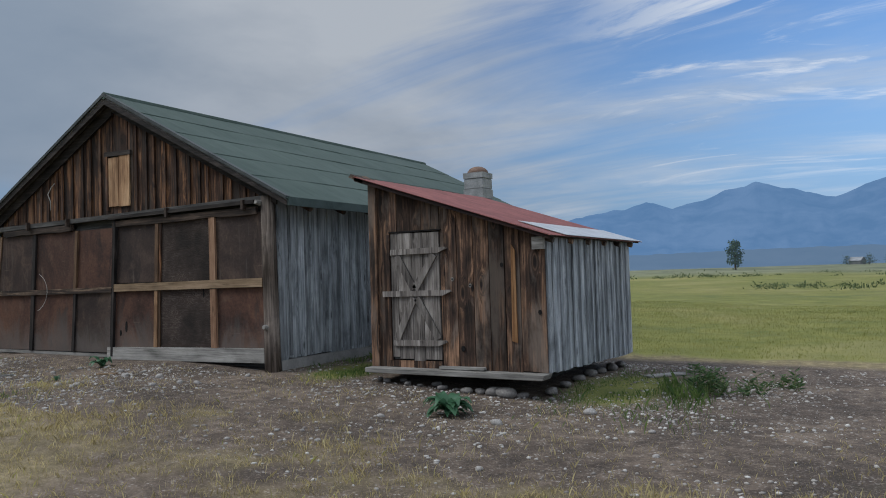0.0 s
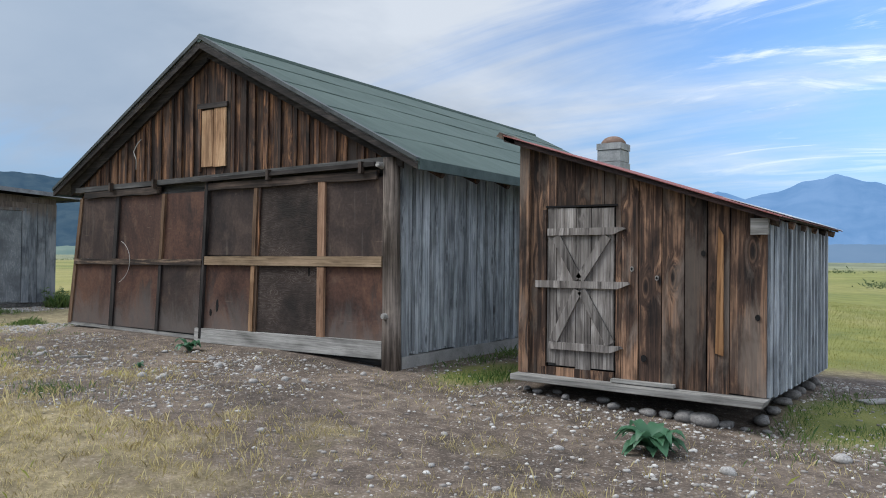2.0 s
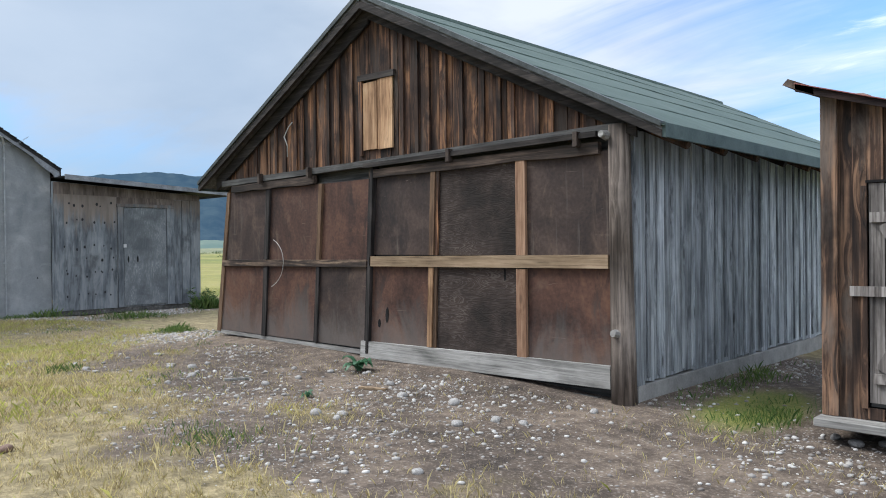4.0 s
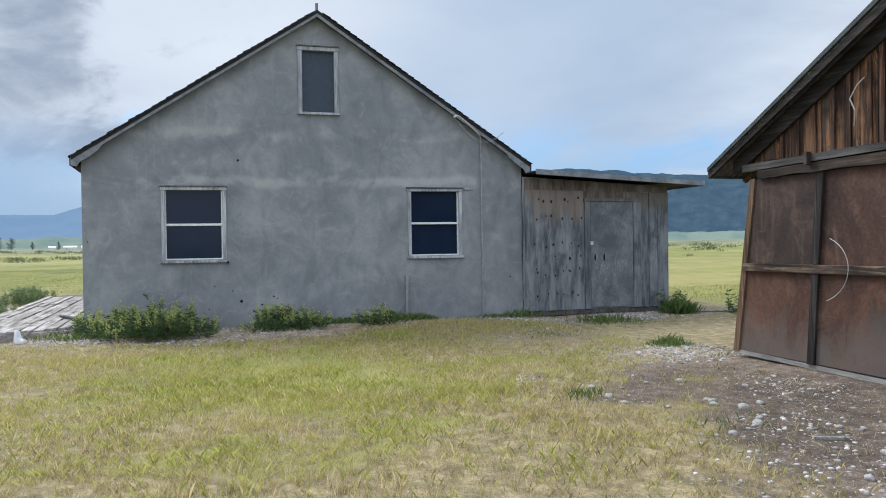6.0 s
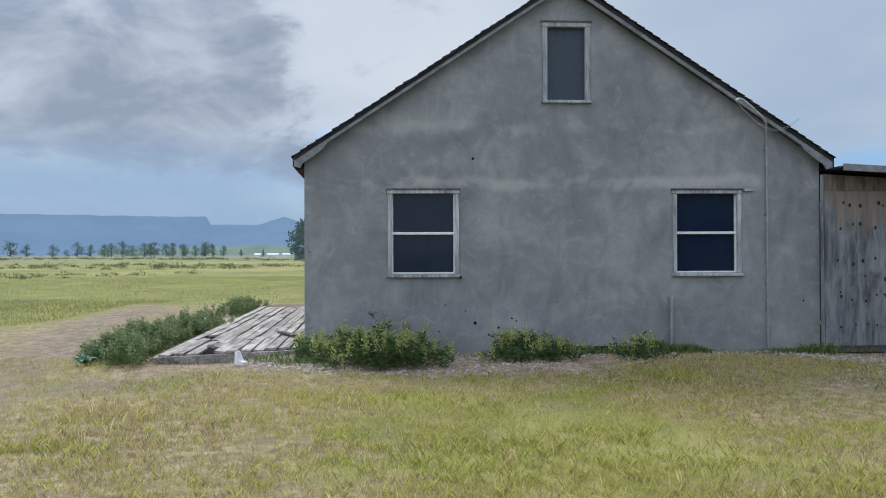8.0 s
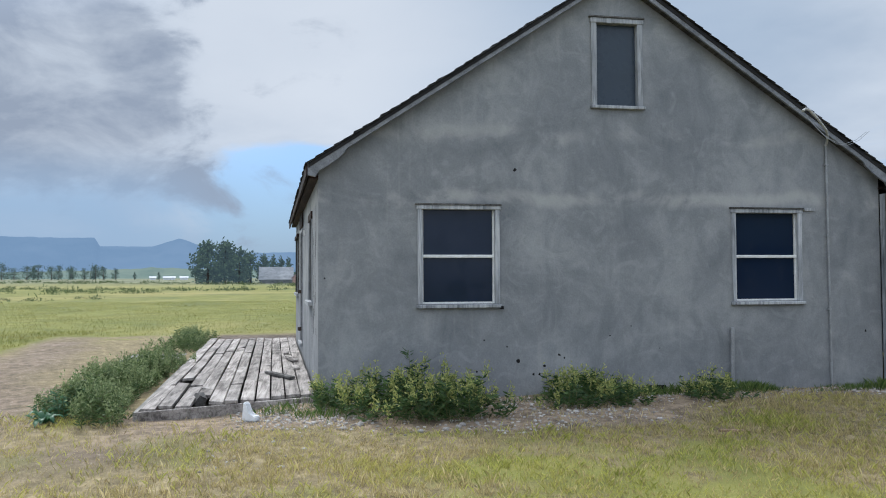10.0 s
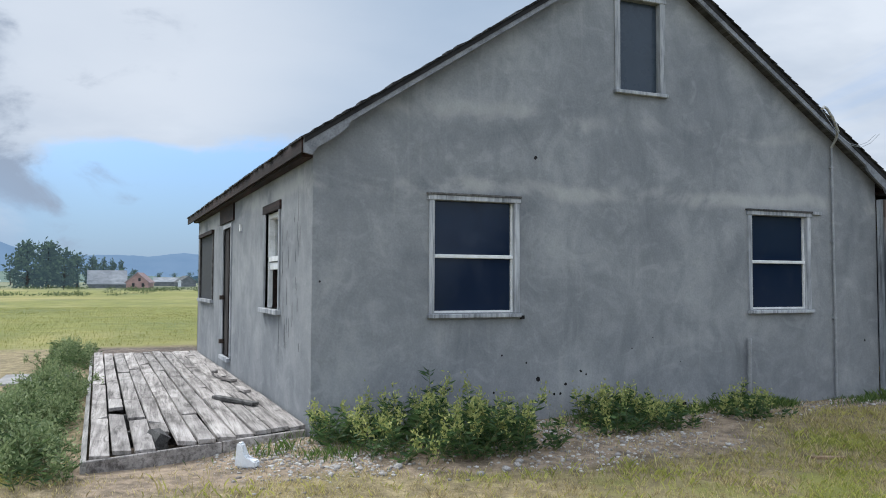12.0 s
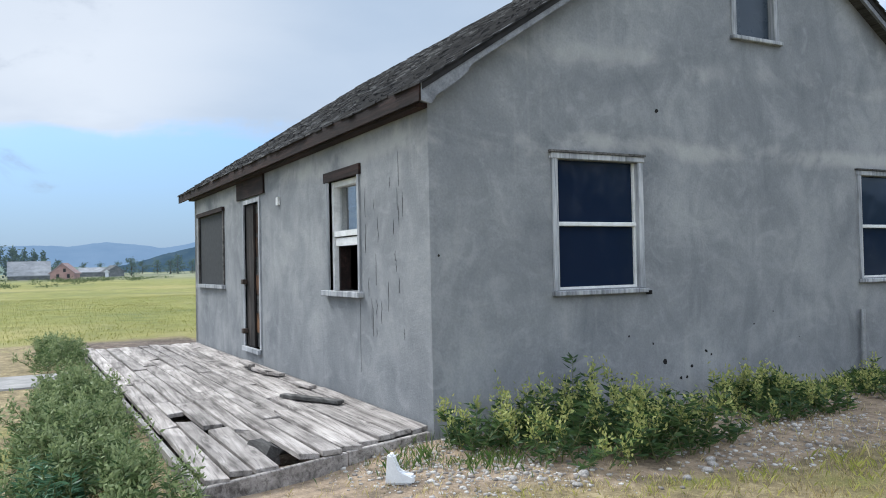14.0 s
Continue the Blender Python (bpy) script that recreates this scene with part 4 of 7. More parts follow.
def build_shed():
    shed = thing("shed", "small dark board shed with a red metal roof, on stones", "shed")
    F, E, K, W = front(SY0), east(SX1), back(SY1), west(SX0)
    # black core paints the dark interior seen between the boards
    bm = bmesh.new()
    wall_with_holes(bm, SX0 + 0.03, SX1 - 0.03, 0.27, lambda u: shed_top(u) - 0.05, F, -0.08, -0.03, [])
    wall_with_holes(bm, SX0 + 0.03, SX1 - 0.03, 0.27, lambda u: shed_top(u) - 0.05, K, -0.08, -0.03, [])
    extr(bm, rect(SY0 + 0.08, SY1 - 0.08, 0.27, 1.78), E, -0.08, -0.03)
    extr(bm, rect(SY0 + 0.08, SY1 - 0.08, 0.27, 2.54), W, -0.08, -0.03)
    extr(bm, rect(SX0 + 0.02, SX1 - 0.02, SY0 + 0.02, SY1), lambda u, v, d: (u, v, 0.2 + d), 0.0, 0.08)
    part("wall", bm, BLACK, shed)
    siding("front_board", shed, SHED_BROWN, SX0, SX1, lambda u: 0.27, lambda u: shed_top(u) - 0.02, F, 0.19,
           holes=[(-5.215, -4.485, 0.36, 1.95)], thick=0.028, gap=0.008, seed=12, ragged=0.012)
    slab("patch_board", [(-3.55, 0.62), (-3.48, 0.6), (-3.485, 1.66), (-3.53, 1.74)], F, 0.032, 0.044, RED_BROWN, shed, "bright brown split board")
    siding("side_board", shed, GREY_BOARD, SY0, SY1, lambda u: 0.26 - 0.028 * (u - SY0), lambda u: 1.8, E, 0.2, thick=0.026, seed=13, gap=0.01)
    r = random.Random(3)
    u = SY0 + 0.16
    while u < SY1 - 0.05:
        slab("side_batten", rect(u - 0.028, u + 0.028, 0.27 - 0.028 * (u - SY0), 1.79), E, 0.03, 0.052, GREY_BOARD, shed)
        u += r.uniform(0.19, 0.245)
    siding("west_board", shed, GREY_BOARD, SY0, SY1, lambda u: 0.26, lambda u: 2.55, W, 0.35, seed=14)
    siding("back_board", shed, GREY_BOARD, SX0, SX1, lambda u: 0.24, lambda u: shed_top(u) - 0.03, K, 0.3, seed=15)
    slab("corner_post", rect(SX0 - 0.01, SX0 + 0.1, 0.28, 2.6), F, 0.03, 0.06, SHED_BROWN, shed)
    slab("top_block", rect(SX1 - 0.12, SX1 + 0.02, 1.66, 1.8), F, 0.03, 0.09, SILL_GREY, shed)
    # door
    door = slab("door", rect(-5.20, -4.50, 0.37, 1.94), F, -0.02, 0.006, GREY_DARK, shed, "bleached plank door with cross braces")
    edges = (-5.205, -5.10, -4.89, -4.73, -4.495)
    for i, (a, b) in enumerate(zip(edges, edges[1:])):
        slab("door_board", rect(a + 0.004, b - 0.004, 0.36 + 0.04 * (i == 0) + 0.02 * (i % 2), 1.945 - 0.004 * i), F, 0.008, 0.034, DOOR_GREY, door)
    for z, a, b in ((1.705, -5.19, -4.38), (1.185, -5.32, -4.33), (0.575, -5.17, -4.40)):
        slab("door_ledge", [(a, z - 0.035), (b - 0.12, z - 0.03), (b, z + 0.02), (b - 0.02, z + 0.04), (a, z + 0.035)], F, 0.036, 0.064, DOOR_GREY, door)
    def brace(u0, v0, u1, v1):
        d = Vector((u1 - u0, v1 - v0)).normalized()
        n = Vector((-d.y, d.x)) * 0.045
        slab("door_brace", [(u0 - n.x, v0 - n.y), (u1 - n.x, v1 - n.y), (u1 + n.x, v1 + n.y), (u0 + n.x, v0 + n.y)], F, 0.036, 0.06, DOOR_GREY, door)
    brace(-5.10, 1.66, -4.86, 1.24), brace(-4.56, 1.66, -4.84, 1.24)
    brace(-5.12, 0.63, -4.86, 1.13), brace(-4.52, 0.63, -4.82, 1.13)
    slab("door_stop", rect(-5.25, -5.212, 0.36, 1.93), F, 0.03, 0.05, SHED_BROWN, shed)
    slab("door_head", rect(-5.22, -4.46, 1.95, 1.968), F, 0.03, 0.044, BLACK, shed)
    bevelled("sill_plank", [(-5.53, 0.215), (-3.13, 0.20), (-3.10, 0.265), (-5.53, 0.275)], F, -0.04, 0.2, SILL_GREY, shed, "bleached sill plank")
    slab("inner_sill", rect(-4.5, -3.9, 0.28, 0.31), F, 0.03, 0.1, SILL_GREY, shed)
    for u, v, s in ((-4.32, 1.35, 0.020), (-4.08, 1.27, 0.019), (-4.2, 0.52, 0.027), (-3.2, 0.95, 0.022), (-3.66, 1.5, 0.021)):
        bm = bmesh.new()
        extr(bm, [(u + s * math.cos(a * 0.7854), v + 1.3 * s * math.sin(a * 0.7854)) for a in range(8)], F, 0.028, 0.037)
        k = part("knot", bm, SILL_GREY if s < 0.0205 else BLACK, shed)
        if s < 0.0205:
            bm = bmesh.new()
            extr(bm, [(u + 0.5 * s * math.cos(a * 0.7854), v + 0.7 * s * math.sin(a * 0.7854)) for a in range(8)], F, 0.036, 0.04)
            part("knot_heart", bm, BLACK, k)
    # roof of overlapping sheets on rafters
    def plane(u, v, d):
        return (u, v, shed_top(u) + d)
    deck = slab("roof", rect(SX0 - 0.12, SX1 + 0.1, SY0 - 0.14, SY1 + 0.28), plane, 0.0, 0.025, GREY_DARK, shed, "red metal sheet roof with one bare patch")
    y, i = SY0 - 0.18, 0
    while y < SY1 + 0.28:
        w = min(0.66, SY1 + 0.32 - y)
        bm = bmesh.new()
        N = 12
        lo = [bm.verts.new(plane(SX0 - 0.15, y + w * j / N, 0.03 + 0.006 * (j % 2) + 0.003 * (i % 2))) for j in range(N + 1)]
        hi = [bm.verts.new(plane(SX1 + 0.14, y + w * j / N, 0.026 + 0.006 * (j % 2) + 0.003 * (i % 2))) for j in range(N + 1)]
        for j in range(N):
            bm.faces.new((lo[j], lo[j + 1], hi[j + 1], hi[j]))
        ex = bmesh.ops.extrude_face_region(bm, geom=bm.faces[:])
        bmesh.ops.translate(bm, vec=(0, 0, -0.006), verts=[v for v in ex["geom"] if isinstance(v, bmesh.types.BMVert)])
        part("roof_sheet", bm, RUST_ROOF, deck)
        y, i = y + 0.62, i + 1
    slab("bare_patch", rect(SX1 - 0.45, SX1 + 0.145, SY0 + 0.3, SY1 + 0.3), plane, 0.04, 0.046, PALE_TIN, deck, "bare pale tin sheet")
    slab("front_trim", [(SX0 - 0.15, shed_top(SX0 - 0.15) - 0.03), (SX1 + 0.12, shed_top(SX1 + 0.12) - 0.025), (SX1 + 0.12, shed_top(SX1 + 0.12) + 0.03), (SX0 - 0.15, shed_top(SX0 - 0.15) + 0.03)], front(SY0 - 0.14), 0.0, 0.02, FASCIA_BROWN, deck)
    slab("ragged_end", [(SX0 - 0.24, 2.70), (SX0 - 0.02, 2.60), (SX0 - 0.03, 2.66), (SX0 - 0.2, 2.74)], front(SY0 - 0.13), -0.3, 0.03, SHED_BROWN, deck)
    for k in range(6):
        yy = SY0 + 0.02 + k * 0.62
        bm = bmesh.new()
        stick(bm, (SX1 - 0.3, yy, shed_top(SX1 - 0.3) - 0.04), (SX1 + 0.1, yy, shed_top(SX1 + 0.1) - 0.04), 0.035, n=7)
        part("rafter_tail", bm, SHED_BROWN, deck)


build_shed()

# ---- the stucco house ----
HX, HY0, HY1, HL = -19.85, 0.10, 7.96, 9.35      # gable wall's x, its ends, the house's length
APEX_Y, APEX_Z, SLOPE = 4.02, 5.82, 0.662


def sheared(x, y, z):
    return (x, y + SHEAR * (x - HX), z)


def roof_z(y):
    return APEX_Z - abs(y - APEX_Y) * SLOPE


def build_house():
    house = thing("house", "grey stucco gabled house, windows boarded, shingled roof", "house")
    G = lambda u, v, d: sheared(HX + d, u, v)
    S = lambda u, v, d: sheared(u, HY0 - d, v)
    K = lambda u, v, d: sheared(HX - HL - d, u, v)
    N = lambda u, v, d: sheared(u, HY1 + d, v)
    win = [(1.40, 2.35, 1.42, 2.62), (5.73, 6.67, 1.42, 2.62), (3.755, 4.335, 4.045, 5.145)]
    T = -0.22
    bm = bmesh.new()
    wall_with_holes(bm, HY0, HY1, 0.12, lambda u: roof_z(u) - 0.06, G, T, 0.0, win, (APEX_Y,))
    part("gable_wall", bm, STUCCO, house, "grey stucco gable wall")
    side = [(-22.14, -21.34, 1.42, 2.60), (-25.63, -24.85, 0.53, 2.63), (-28.75, -26.93, 1.42, 2.64)]
    bm = bmesh.new()
    wall_with_holes(bm, HX - HL, HX + T, 0.12, lambda u: 3.1, S, T, 0.0, side)
    part("side_wall", bm, STUCCO, house, "grey stucco long wall with dark cracks")
    bm = bmesh.new()
    wall_with_holes(bm, HY0, HY1, 0.12, lambda u: roof_z(u) - 0.06, K, T, 0.0, [], (APEX_Y,))
    extr(bm, rect(HX - HL, HX + T, 0.12, 3.1), N, T, 0.0)
    part("back_wall", bm, STUCCO, house)
    bm = bmesh.new()
    extr(bm, rect(HX - HL + 0.2, HX - 0.2, HY0 + 0.2, HY1 - 0.2), lambda u, v, d: sheared(u, v, 0.4 + d), 0.0, 0.06)
    part("inner_floor", bm, GREY_DARK, house)
    bm = bmesh.new()
    extr(bm, rect(HX - HL + 0.2, HX - 0.2, HY0 + 0.2, HY1 - 0.2), lambda u, v, d: sheared(u, v, 2.86 + d), 0.0, 0.05)
    part("inner_ceiling", bm, GREY_DARK, house)

    def boarded(y0, y1, z0, z1, rail, trim=0.058, label="boarded window in bleached trim"):
        w = slab("window", rect(y0 - 0.01, y1 + 0.01, z0 - 0.01, z1 + 0.01), G, -0.09, -0.06, GABLE_PANE if z0 > 3.0 else DARK_PANE, house, label)
        for a, b in ((y0 - trim, y0), (y1, y1 + trim)):
            bevelled("window_trim", [(a, z0 - 0.01), (b, z0 - 0.01), (b + 0.004, z1 + 0.01), (a - 0.003, z1 + 0.01)], G, -0.05, 0.022, TRIM_GREY, w)
        bevelled("window_trim", [(y0 - trim - 0.02, z1), (y1 + trim + 0.02, z1 + 0.004), (y1 + trim + 0.01, z1 + trim), (y0 - trim - 0.01, z1 + trim)], G, -0.05, 0.03, TRIM_GREY, w)
        slab("drip_cap", rect(y0 - trim - 0.03, y1 + trim + 0.02, z1 + trim, z1 + trim + 0.02), G, -0.01, 0.045, GREY_DARK, w)
        bevelled("window_sill", rect(y0 - trim - 0.02, y1 + trim + 0.02, z0 - 0.055, z0 - 0.012), G, -0.05, 0.055, TRIM_GREY, w)
        if rail:
            bevelled("meeting_rail", rect(y0, y1, rail - 0.02, rail + 0.02), G, -0.058, -0.02, WHITE_TRIM, w)
            for e0, e1 in ((y0, y0 + 0.022), (y1 - 0.022, y1)):
                slab("sash_edge", rect(e0, e1, z0, z1), G, -0.058, -0.035, WHITE_TRIM, w)
            slab("sash_edge", rect(y0, y1, z0, z0 + 0.022), G, -0.058, -0.034, WHITE_TRIM, w)
        return w

    w1 = boarded(*win[0], 2.025)
    boarded(*win[1], 2.025)
    boarded(*win[2], None, 0.072, "narrow boarded gable window in bleached trim")
    slab("broken_corner", rect(2.41, 2.44, 1.345, 1.385), G, 0.02, 0.07, BLACK, w1)
    slab("stub_trim", rect(6.76, 6.93, 2.66, 2.70), G, 0.0, 0.03, TRIM_GREY, house)
    slab("vent_patch", rect(4.72, 5.5, 0.26, 0.31), G, 0.0, 0.02, CONCRETE, house)
    # thin black plate paints the shade inside a foundation gap
    slab("foundation_vent", rect(4.45, 4.68, 0.25, 0.31), G, 0.0, 0.006, BLACK, house, "dark foundation gap")
    # pits and holes in the stucco, their shade painted as black flecks
    r = random.Random(21)
    for y, z, s in ((2.65, 0.67, 0.035), (3.2, 0.74, 0.022), (3.27, 0.70, 0.018), (2.62, 3.15, 0.025), (2.2, 0.95, 0.014), (2.5, 0.86, 0.014), (3.0, 0.6, 0.02),
                    (2.85, 0.5, 0.022), (2.93, 0.5, 0.018), (3.9, 0.98, 0.012), (4.6, 0.8, 0.01), (0.18, 1.75, 0.014), (7.7, 0.98, 0.022), (2.1, 0.55, 0.014), (4.2, 1.1, 0.01)):
        bm = bmesh.new()
        extr(bm, [(y + s * r.uniform(0.5, 1.1) * math.cos(a * 0.9), z + s * r.uniform(0.5, 1.1) * math.sin(a * 0.9)) for a in range(7)], G, -0.01, 0.002)
        part("pit", bm, BLACK, house)
    # open window on the long wall
    u0, u1, z0, z1 = side[0]
    w = slab("window", rect(u0, u1, 2.02, z1), S, -0.112, -0.106, GLASS, house, "open sash window, paint peeling")
    w.visible_shadow = False
    for a, b in ((u0 - 0.06, u0), (u1, u1 + 0.05)):
        bevelled("window_trim", rect(a, b, z0 - 0.01, z1 + 0.02), S, -0.06, 0.02, TRIM_GREY, w)
    bevelled("window_trim", rect(u0 - 0.12, u1 + 0.08, z1, z1 + 0.11), S, -0.05, 0.025, FASCIA_BROWN, w)
    bevelled("window_sill", rect(u0 - 0.12, u1 + 0.1, z0 - 0.06, z0), S, -0.1, 0.07, TRIM_GREY, w)
    for a, b in ((u0, u0 + 0.055), (u1 - 0.055, u1)):
        slab("jamb", rect(a, b, z0, z1), S, -0.13, -0.03, WHITE_TRIM, w)
    slab("top_rail", rect(u0, u1, z1 - 0.06, z1), S, -0.13, -0.04, WHITE_TRIM, w)
    slab("meeting_rail", rect(u0, u1, 2.00, 2.06), S, -0.125, -0.03, WHITE_TRIM, w)
    slab("lower_rail", rect(u0 + 0.06, u1 - 0.05, 1.90, 1.985), S, -0.1, -0.045, WHITE_TRIM, w)
    slab("side_stop", rect(u0 + 0.06, u0 + 0.1, z0, 1.9), S, -0.2, -0.08, FASCIA_BROWN, w)
    # doorway with a battered door standing open inward
    u0, u1, z0, z1 = side[1]
    frame_in = slab("door_frame", rect(u0 - 0.06, u0, z0, z1 + 0.06), S, -0.2, 0.02, TRIM_GREY, house, "weathered open doorway with a battered door")
    slab("jamb", rect(u1, u1 + 0.06, z0, z1 + 0.06), S, -0.2, 0.02, TRIM_GREY, frame_in)
    slab("door_head", rect(u0, u1, z1, z1 + 0.06), S, -0.2, 0.02, TRIM_GREY, frame_in)
    slab("threshold", rect(u0 - 0.04, u1 + 0.04, z0 - 0.06, z0), S, -0.22, 0.06, TRIM_GREY, frame_in)
    d = slab("door", rect(u0 + 0.02, u1 - 0.02, z0 + 0.01, z1 - 0.01), S, -0.10, -0.06, GREY_DARK, frame_in, "battered brown panel door")
    for z in (0.75, 1.3, 1.85, 2.2):
        slab("door_panel", rect(u0 + 0.14, u1 - 0.14, z, z + 0.28), S, -0.06, -0.05, BARN_BROWN, d)
    slab("screen_door", rect(u0 + 0.01, u0 + 0.40, z0 + 0.01, z1 - 0.01), S, -0.045, -0.015, DARK_POST, frame_in)
    for z in (0.72, 1.45):
        slab("hinge", rect(u0 + 0.0, u0 + 0.1, z, z + 0.07), S, 0.0, 0.07, IRON, frame_in)
    slab("torn_board", rect(u0 - 0.35, u1 + 0.28, 2.72, 3.0), S, 0.002, 0.03, FASCIA_BROWN, house)
    # screened window at the far end
    u0, u1, z0, z1 = side[2]
    w = slab("window", rect(u0, u1, z0, z1), S, -0.03, -0.01, SCREEN, house, "wide window under a dark screen")
    for a, b in ((u0 - 0.05, u0), (u1, u1 + 0.05)):
        slab("window_trim", rect(a, b, z0, z1 + 0.06), S, -0.03, 0.025, GREY_DARK, w)
    slab("window_trim", rect(u0 - 0.08, u1 + 0.08, z1, z1 + 0.07), S, -0.03, 0.05, FASCIA_BROWN, w)
    slab("window_sill", rect(u0 - 0.08, u1 + 0.08, z0 - 0.06, z0), S, -0.03, 0.06, TRIM_GREY, w)
    # cracks below and beside the open window
    for i in range(24):
        u = -21.2 + r.uniform(0.0, 0.95)
        z = r.uniform(0.9, 2.45)
        h = r.uniform(0.08, 0.32)
        if i == 0:
            u, z, h = -21.33, 0.62, 0.72
        k = r.uniform(-0.01, 0.01)
        bm = bmesh.new()
        q1, q2 = r.uniform(-0.012, 0.012), r.uniform(-0.012, 0.012)
        extr(bm, [(u - 0.001, z), (u + 0.001, z), (u + q1 + 0.004, z + h * 0.35), (u + q2 + 0.003, z + h * 0.7), (u + k + 0.001, z + h), (u + q2 - 0.003, z + h * 0.68), (u + q1 - 0.003, z + h * 0.37)], S, -0.005, 0.002)
        part("crack", bm, BLACK, house)
    bm = bmesh.new()
    extr(bm, rect(-23.98, -23.9, 2.5, 2.6), S, 0.0, 0.03)
    part("insulator", bm, WHITE_TRIM, house, "small white insulator")
    # roof: decking, rafters, rake boards
    ya, yb = HX + 0.17, HX - HL - 0.75
    for s, ey in ((-1, HY0 - 0.13), (1, HY1 + 0.12)):
        bm = bmesh.new()
        quad = lambda k: [bm.verts.new(sheared(x, y, roof_z(y) + k)) for x, y in ((ya, APEX_Y), (yb, APEX_Y), (yb, ey), (ya, ey))]
        a, b = quad(-0.04), quad(0.02)
        bm.faces.new(a), bm.faces.new(b)
        for i in range(4):
            j = (i + 1) % 4
            bm.faces.new((a[i], a[j], b[j], b[i]))
        deck = part("roof", bm, SHINGLE, house, "weathered dark wood shingle roof")
        ez = roof_z(ey)
        # rake board with a scrolled foot
        k = -s
        foot = [(ey, ez + 0.03), (ey, ez - 0.13), (ey + k * 0.09, ez - 0.15), (ey + k * 0.14, ez - 0.07), (ey + k * 0.24, ez - 0.01), (ey + k * 0.36, ez + 0.08), (ey + k * 0.44, ez + 0.15), (ey + k * 0.47, ez + 0.21), (APEX_Y, APEX_Z - 0.10), (APEX_Y, APEX_Z + 0.03)]
        slab("rake_board", foot, east(HX + 0.13), 0.0, 0.032, RAKE_GREY, deck, "grey rake board with a scrolled foot")
        slab("soffit", [(ey, ez - 0.05), (APEX_Y, APEX_Z - 0.05), (APEX_Y, APEX_Z - 0.07), (ey, ez - 0.07)], east(HX), 0.0, 0.13, GREY_DARK, deck)
        fs = (lambda u, v, d: sheared(u, HY0 - 0.13 - d, v)) if s < 0 else (lambda u, v, d: sheared(u, HY1 + 0.12 + d, v))
        slab("eave_fascia", rect(yb, ya - 0.02, ez - 0.13, ez + 0.02), fs, 0.0, 0.025, FASCIA_BROWN, deck, "bare brown eave fascia")
        slab("eave_board", rect(HX - HL, HX, ez - 0.15, ez - 0.11), fs, -0.13, -0.02, FASCIA_BROWN, deck)
    slab("finial", rect(APEX_Y - 0.025, APEX_Y + 0.025, APEX_Z, APEX_Z + 0.14), east(HX + 0.12), 0.0, 0.04, RAKE_GREY, house)
    # shingles: courses on the near slope; the first ones singly, the rest joined
    near = [o for o in house.children if o.name.startswith("roof")][0]
    n = 0
    run = math.hypot(1, SLOPE)
    rest = bmesh.new()
    courses = int((APEX_Y - HY0 + 0.16) * run / 0.14)
    for c in range(courses):
        y0 = HY0 - 0.17 + c * 0.14 / run
        x = ya + 0.03
        r3 = random.Random(c)
        while x > yb:
            w = r3.uniform(0.09, 0.2)
            t = r3.uniform(0.010, 0.024)
            e = r3.uniform(-0.012, 0.012)
            y1 = min(y0 + 0.2 / run, APEX_Y)
            single = n < 300 and x > ya - 2.2 and c < 24
            b = bmesh.new() if single else rest
            lift = r3.uniform(0.0, 0.012)
            q = [(x - 0.004, y0 + e), (x - w + 0.004, y0 + e + r3.uniform(-0.006, 0.006)), (x - w + 0.004, y1), (x - 0.004, y1)]
            lo = [b.verts.new(sheared(px, py, roof_z(py) + (0.022 + lift if i < 2 else 0.02))) for i, (px, py) in enumerate(q)]
            hi = [b.verts.new(sheared(px, py, roof_z(py) + ((0.022 + lift + t) if i < 2 else 0.026))) for i, (px, py) in enumerate(q)]
            b.faces.new(hi)
            for i in range(4):
                j = (i + 1) % 4
                b.faces.new((lo[i], lo[j], hi[j], hi[i]))
            if single:
                part("shingle", b, SHINGLE, near)
                n += 1
            x -= w
    # the far slope shows only its edge
    for c in range(34):
        y1 = HY1 + 0.15 - c * 0.14 / run
        extr(rest, rect(ya - 0.3, ya + 0.03, y1 - 0.15, y1), lambda u, v, d: sheared(u, v, roof_z(v) + 0.02 + d + (0.02 if v == y1 else 0)), 0.0, 0.008)
    tagged(part("shingles", rest, SHINGLE, near), kind="stuff")
    # conduit, weatherhead, stub pipe
    bm = bmesh.new()
    stick(bm, (HX + 0.03, 7.13, 0.25), (HX + 0.03, 7.12, 3.60), 0.015, n=8)
    cond = part("conduit", bm, PIPE, house, "grey conduit up the wall")
    bm = bmesh.new()
    prev = None
    for p in ((HX + 0.03, 7.12, 3.58), (HX + 0.16, 7.06, 3.68), (HX + 0.30, 6.93, 3.74), (HX + 0.40, 6.72, 3.88), (HX + 0.44, 6.58, 3.97), (HX + 0.46, 6.51, 3.985), (HX + 0.48, 6.45, 3.95)):
        if prev:
            stick(bm, prev, p, 0.017, n=8)
        prev = p
    part("weatherhead", bm, WIRE, cond, "pale bent weatherhead")
    bm = bmesh.new()
    for k in range(2):
        prev = (HX + 0.46, 6.46, 3.95)
        for i in range(1, 7):
            t = i / 6
            p = (HX + 0.46 + 0.06 * k * t, 6.46 + 0.95 * t, 3.95 - (0.42 + 0.05 * k) * math.sin(2.5 * t) + 0.03 * k * t)
            stick(bm, prev, p, 0.0035, n=4)
            prev = p
    part("loose_wire", bm, PIPE, cond)
    for z in (1.28, 2.3, 3.3):
        slab("pipe_strap", rect(7.095, 7.145, z, z + 0.02), G, 0.0, 0.048, PIPE, cond)
    bm = bmesh.new()
    stick(bm, (HX + 0.05, 5.62, 0.15), (HX + 0.05, 5.635, 1.06), 0.028, n=9)
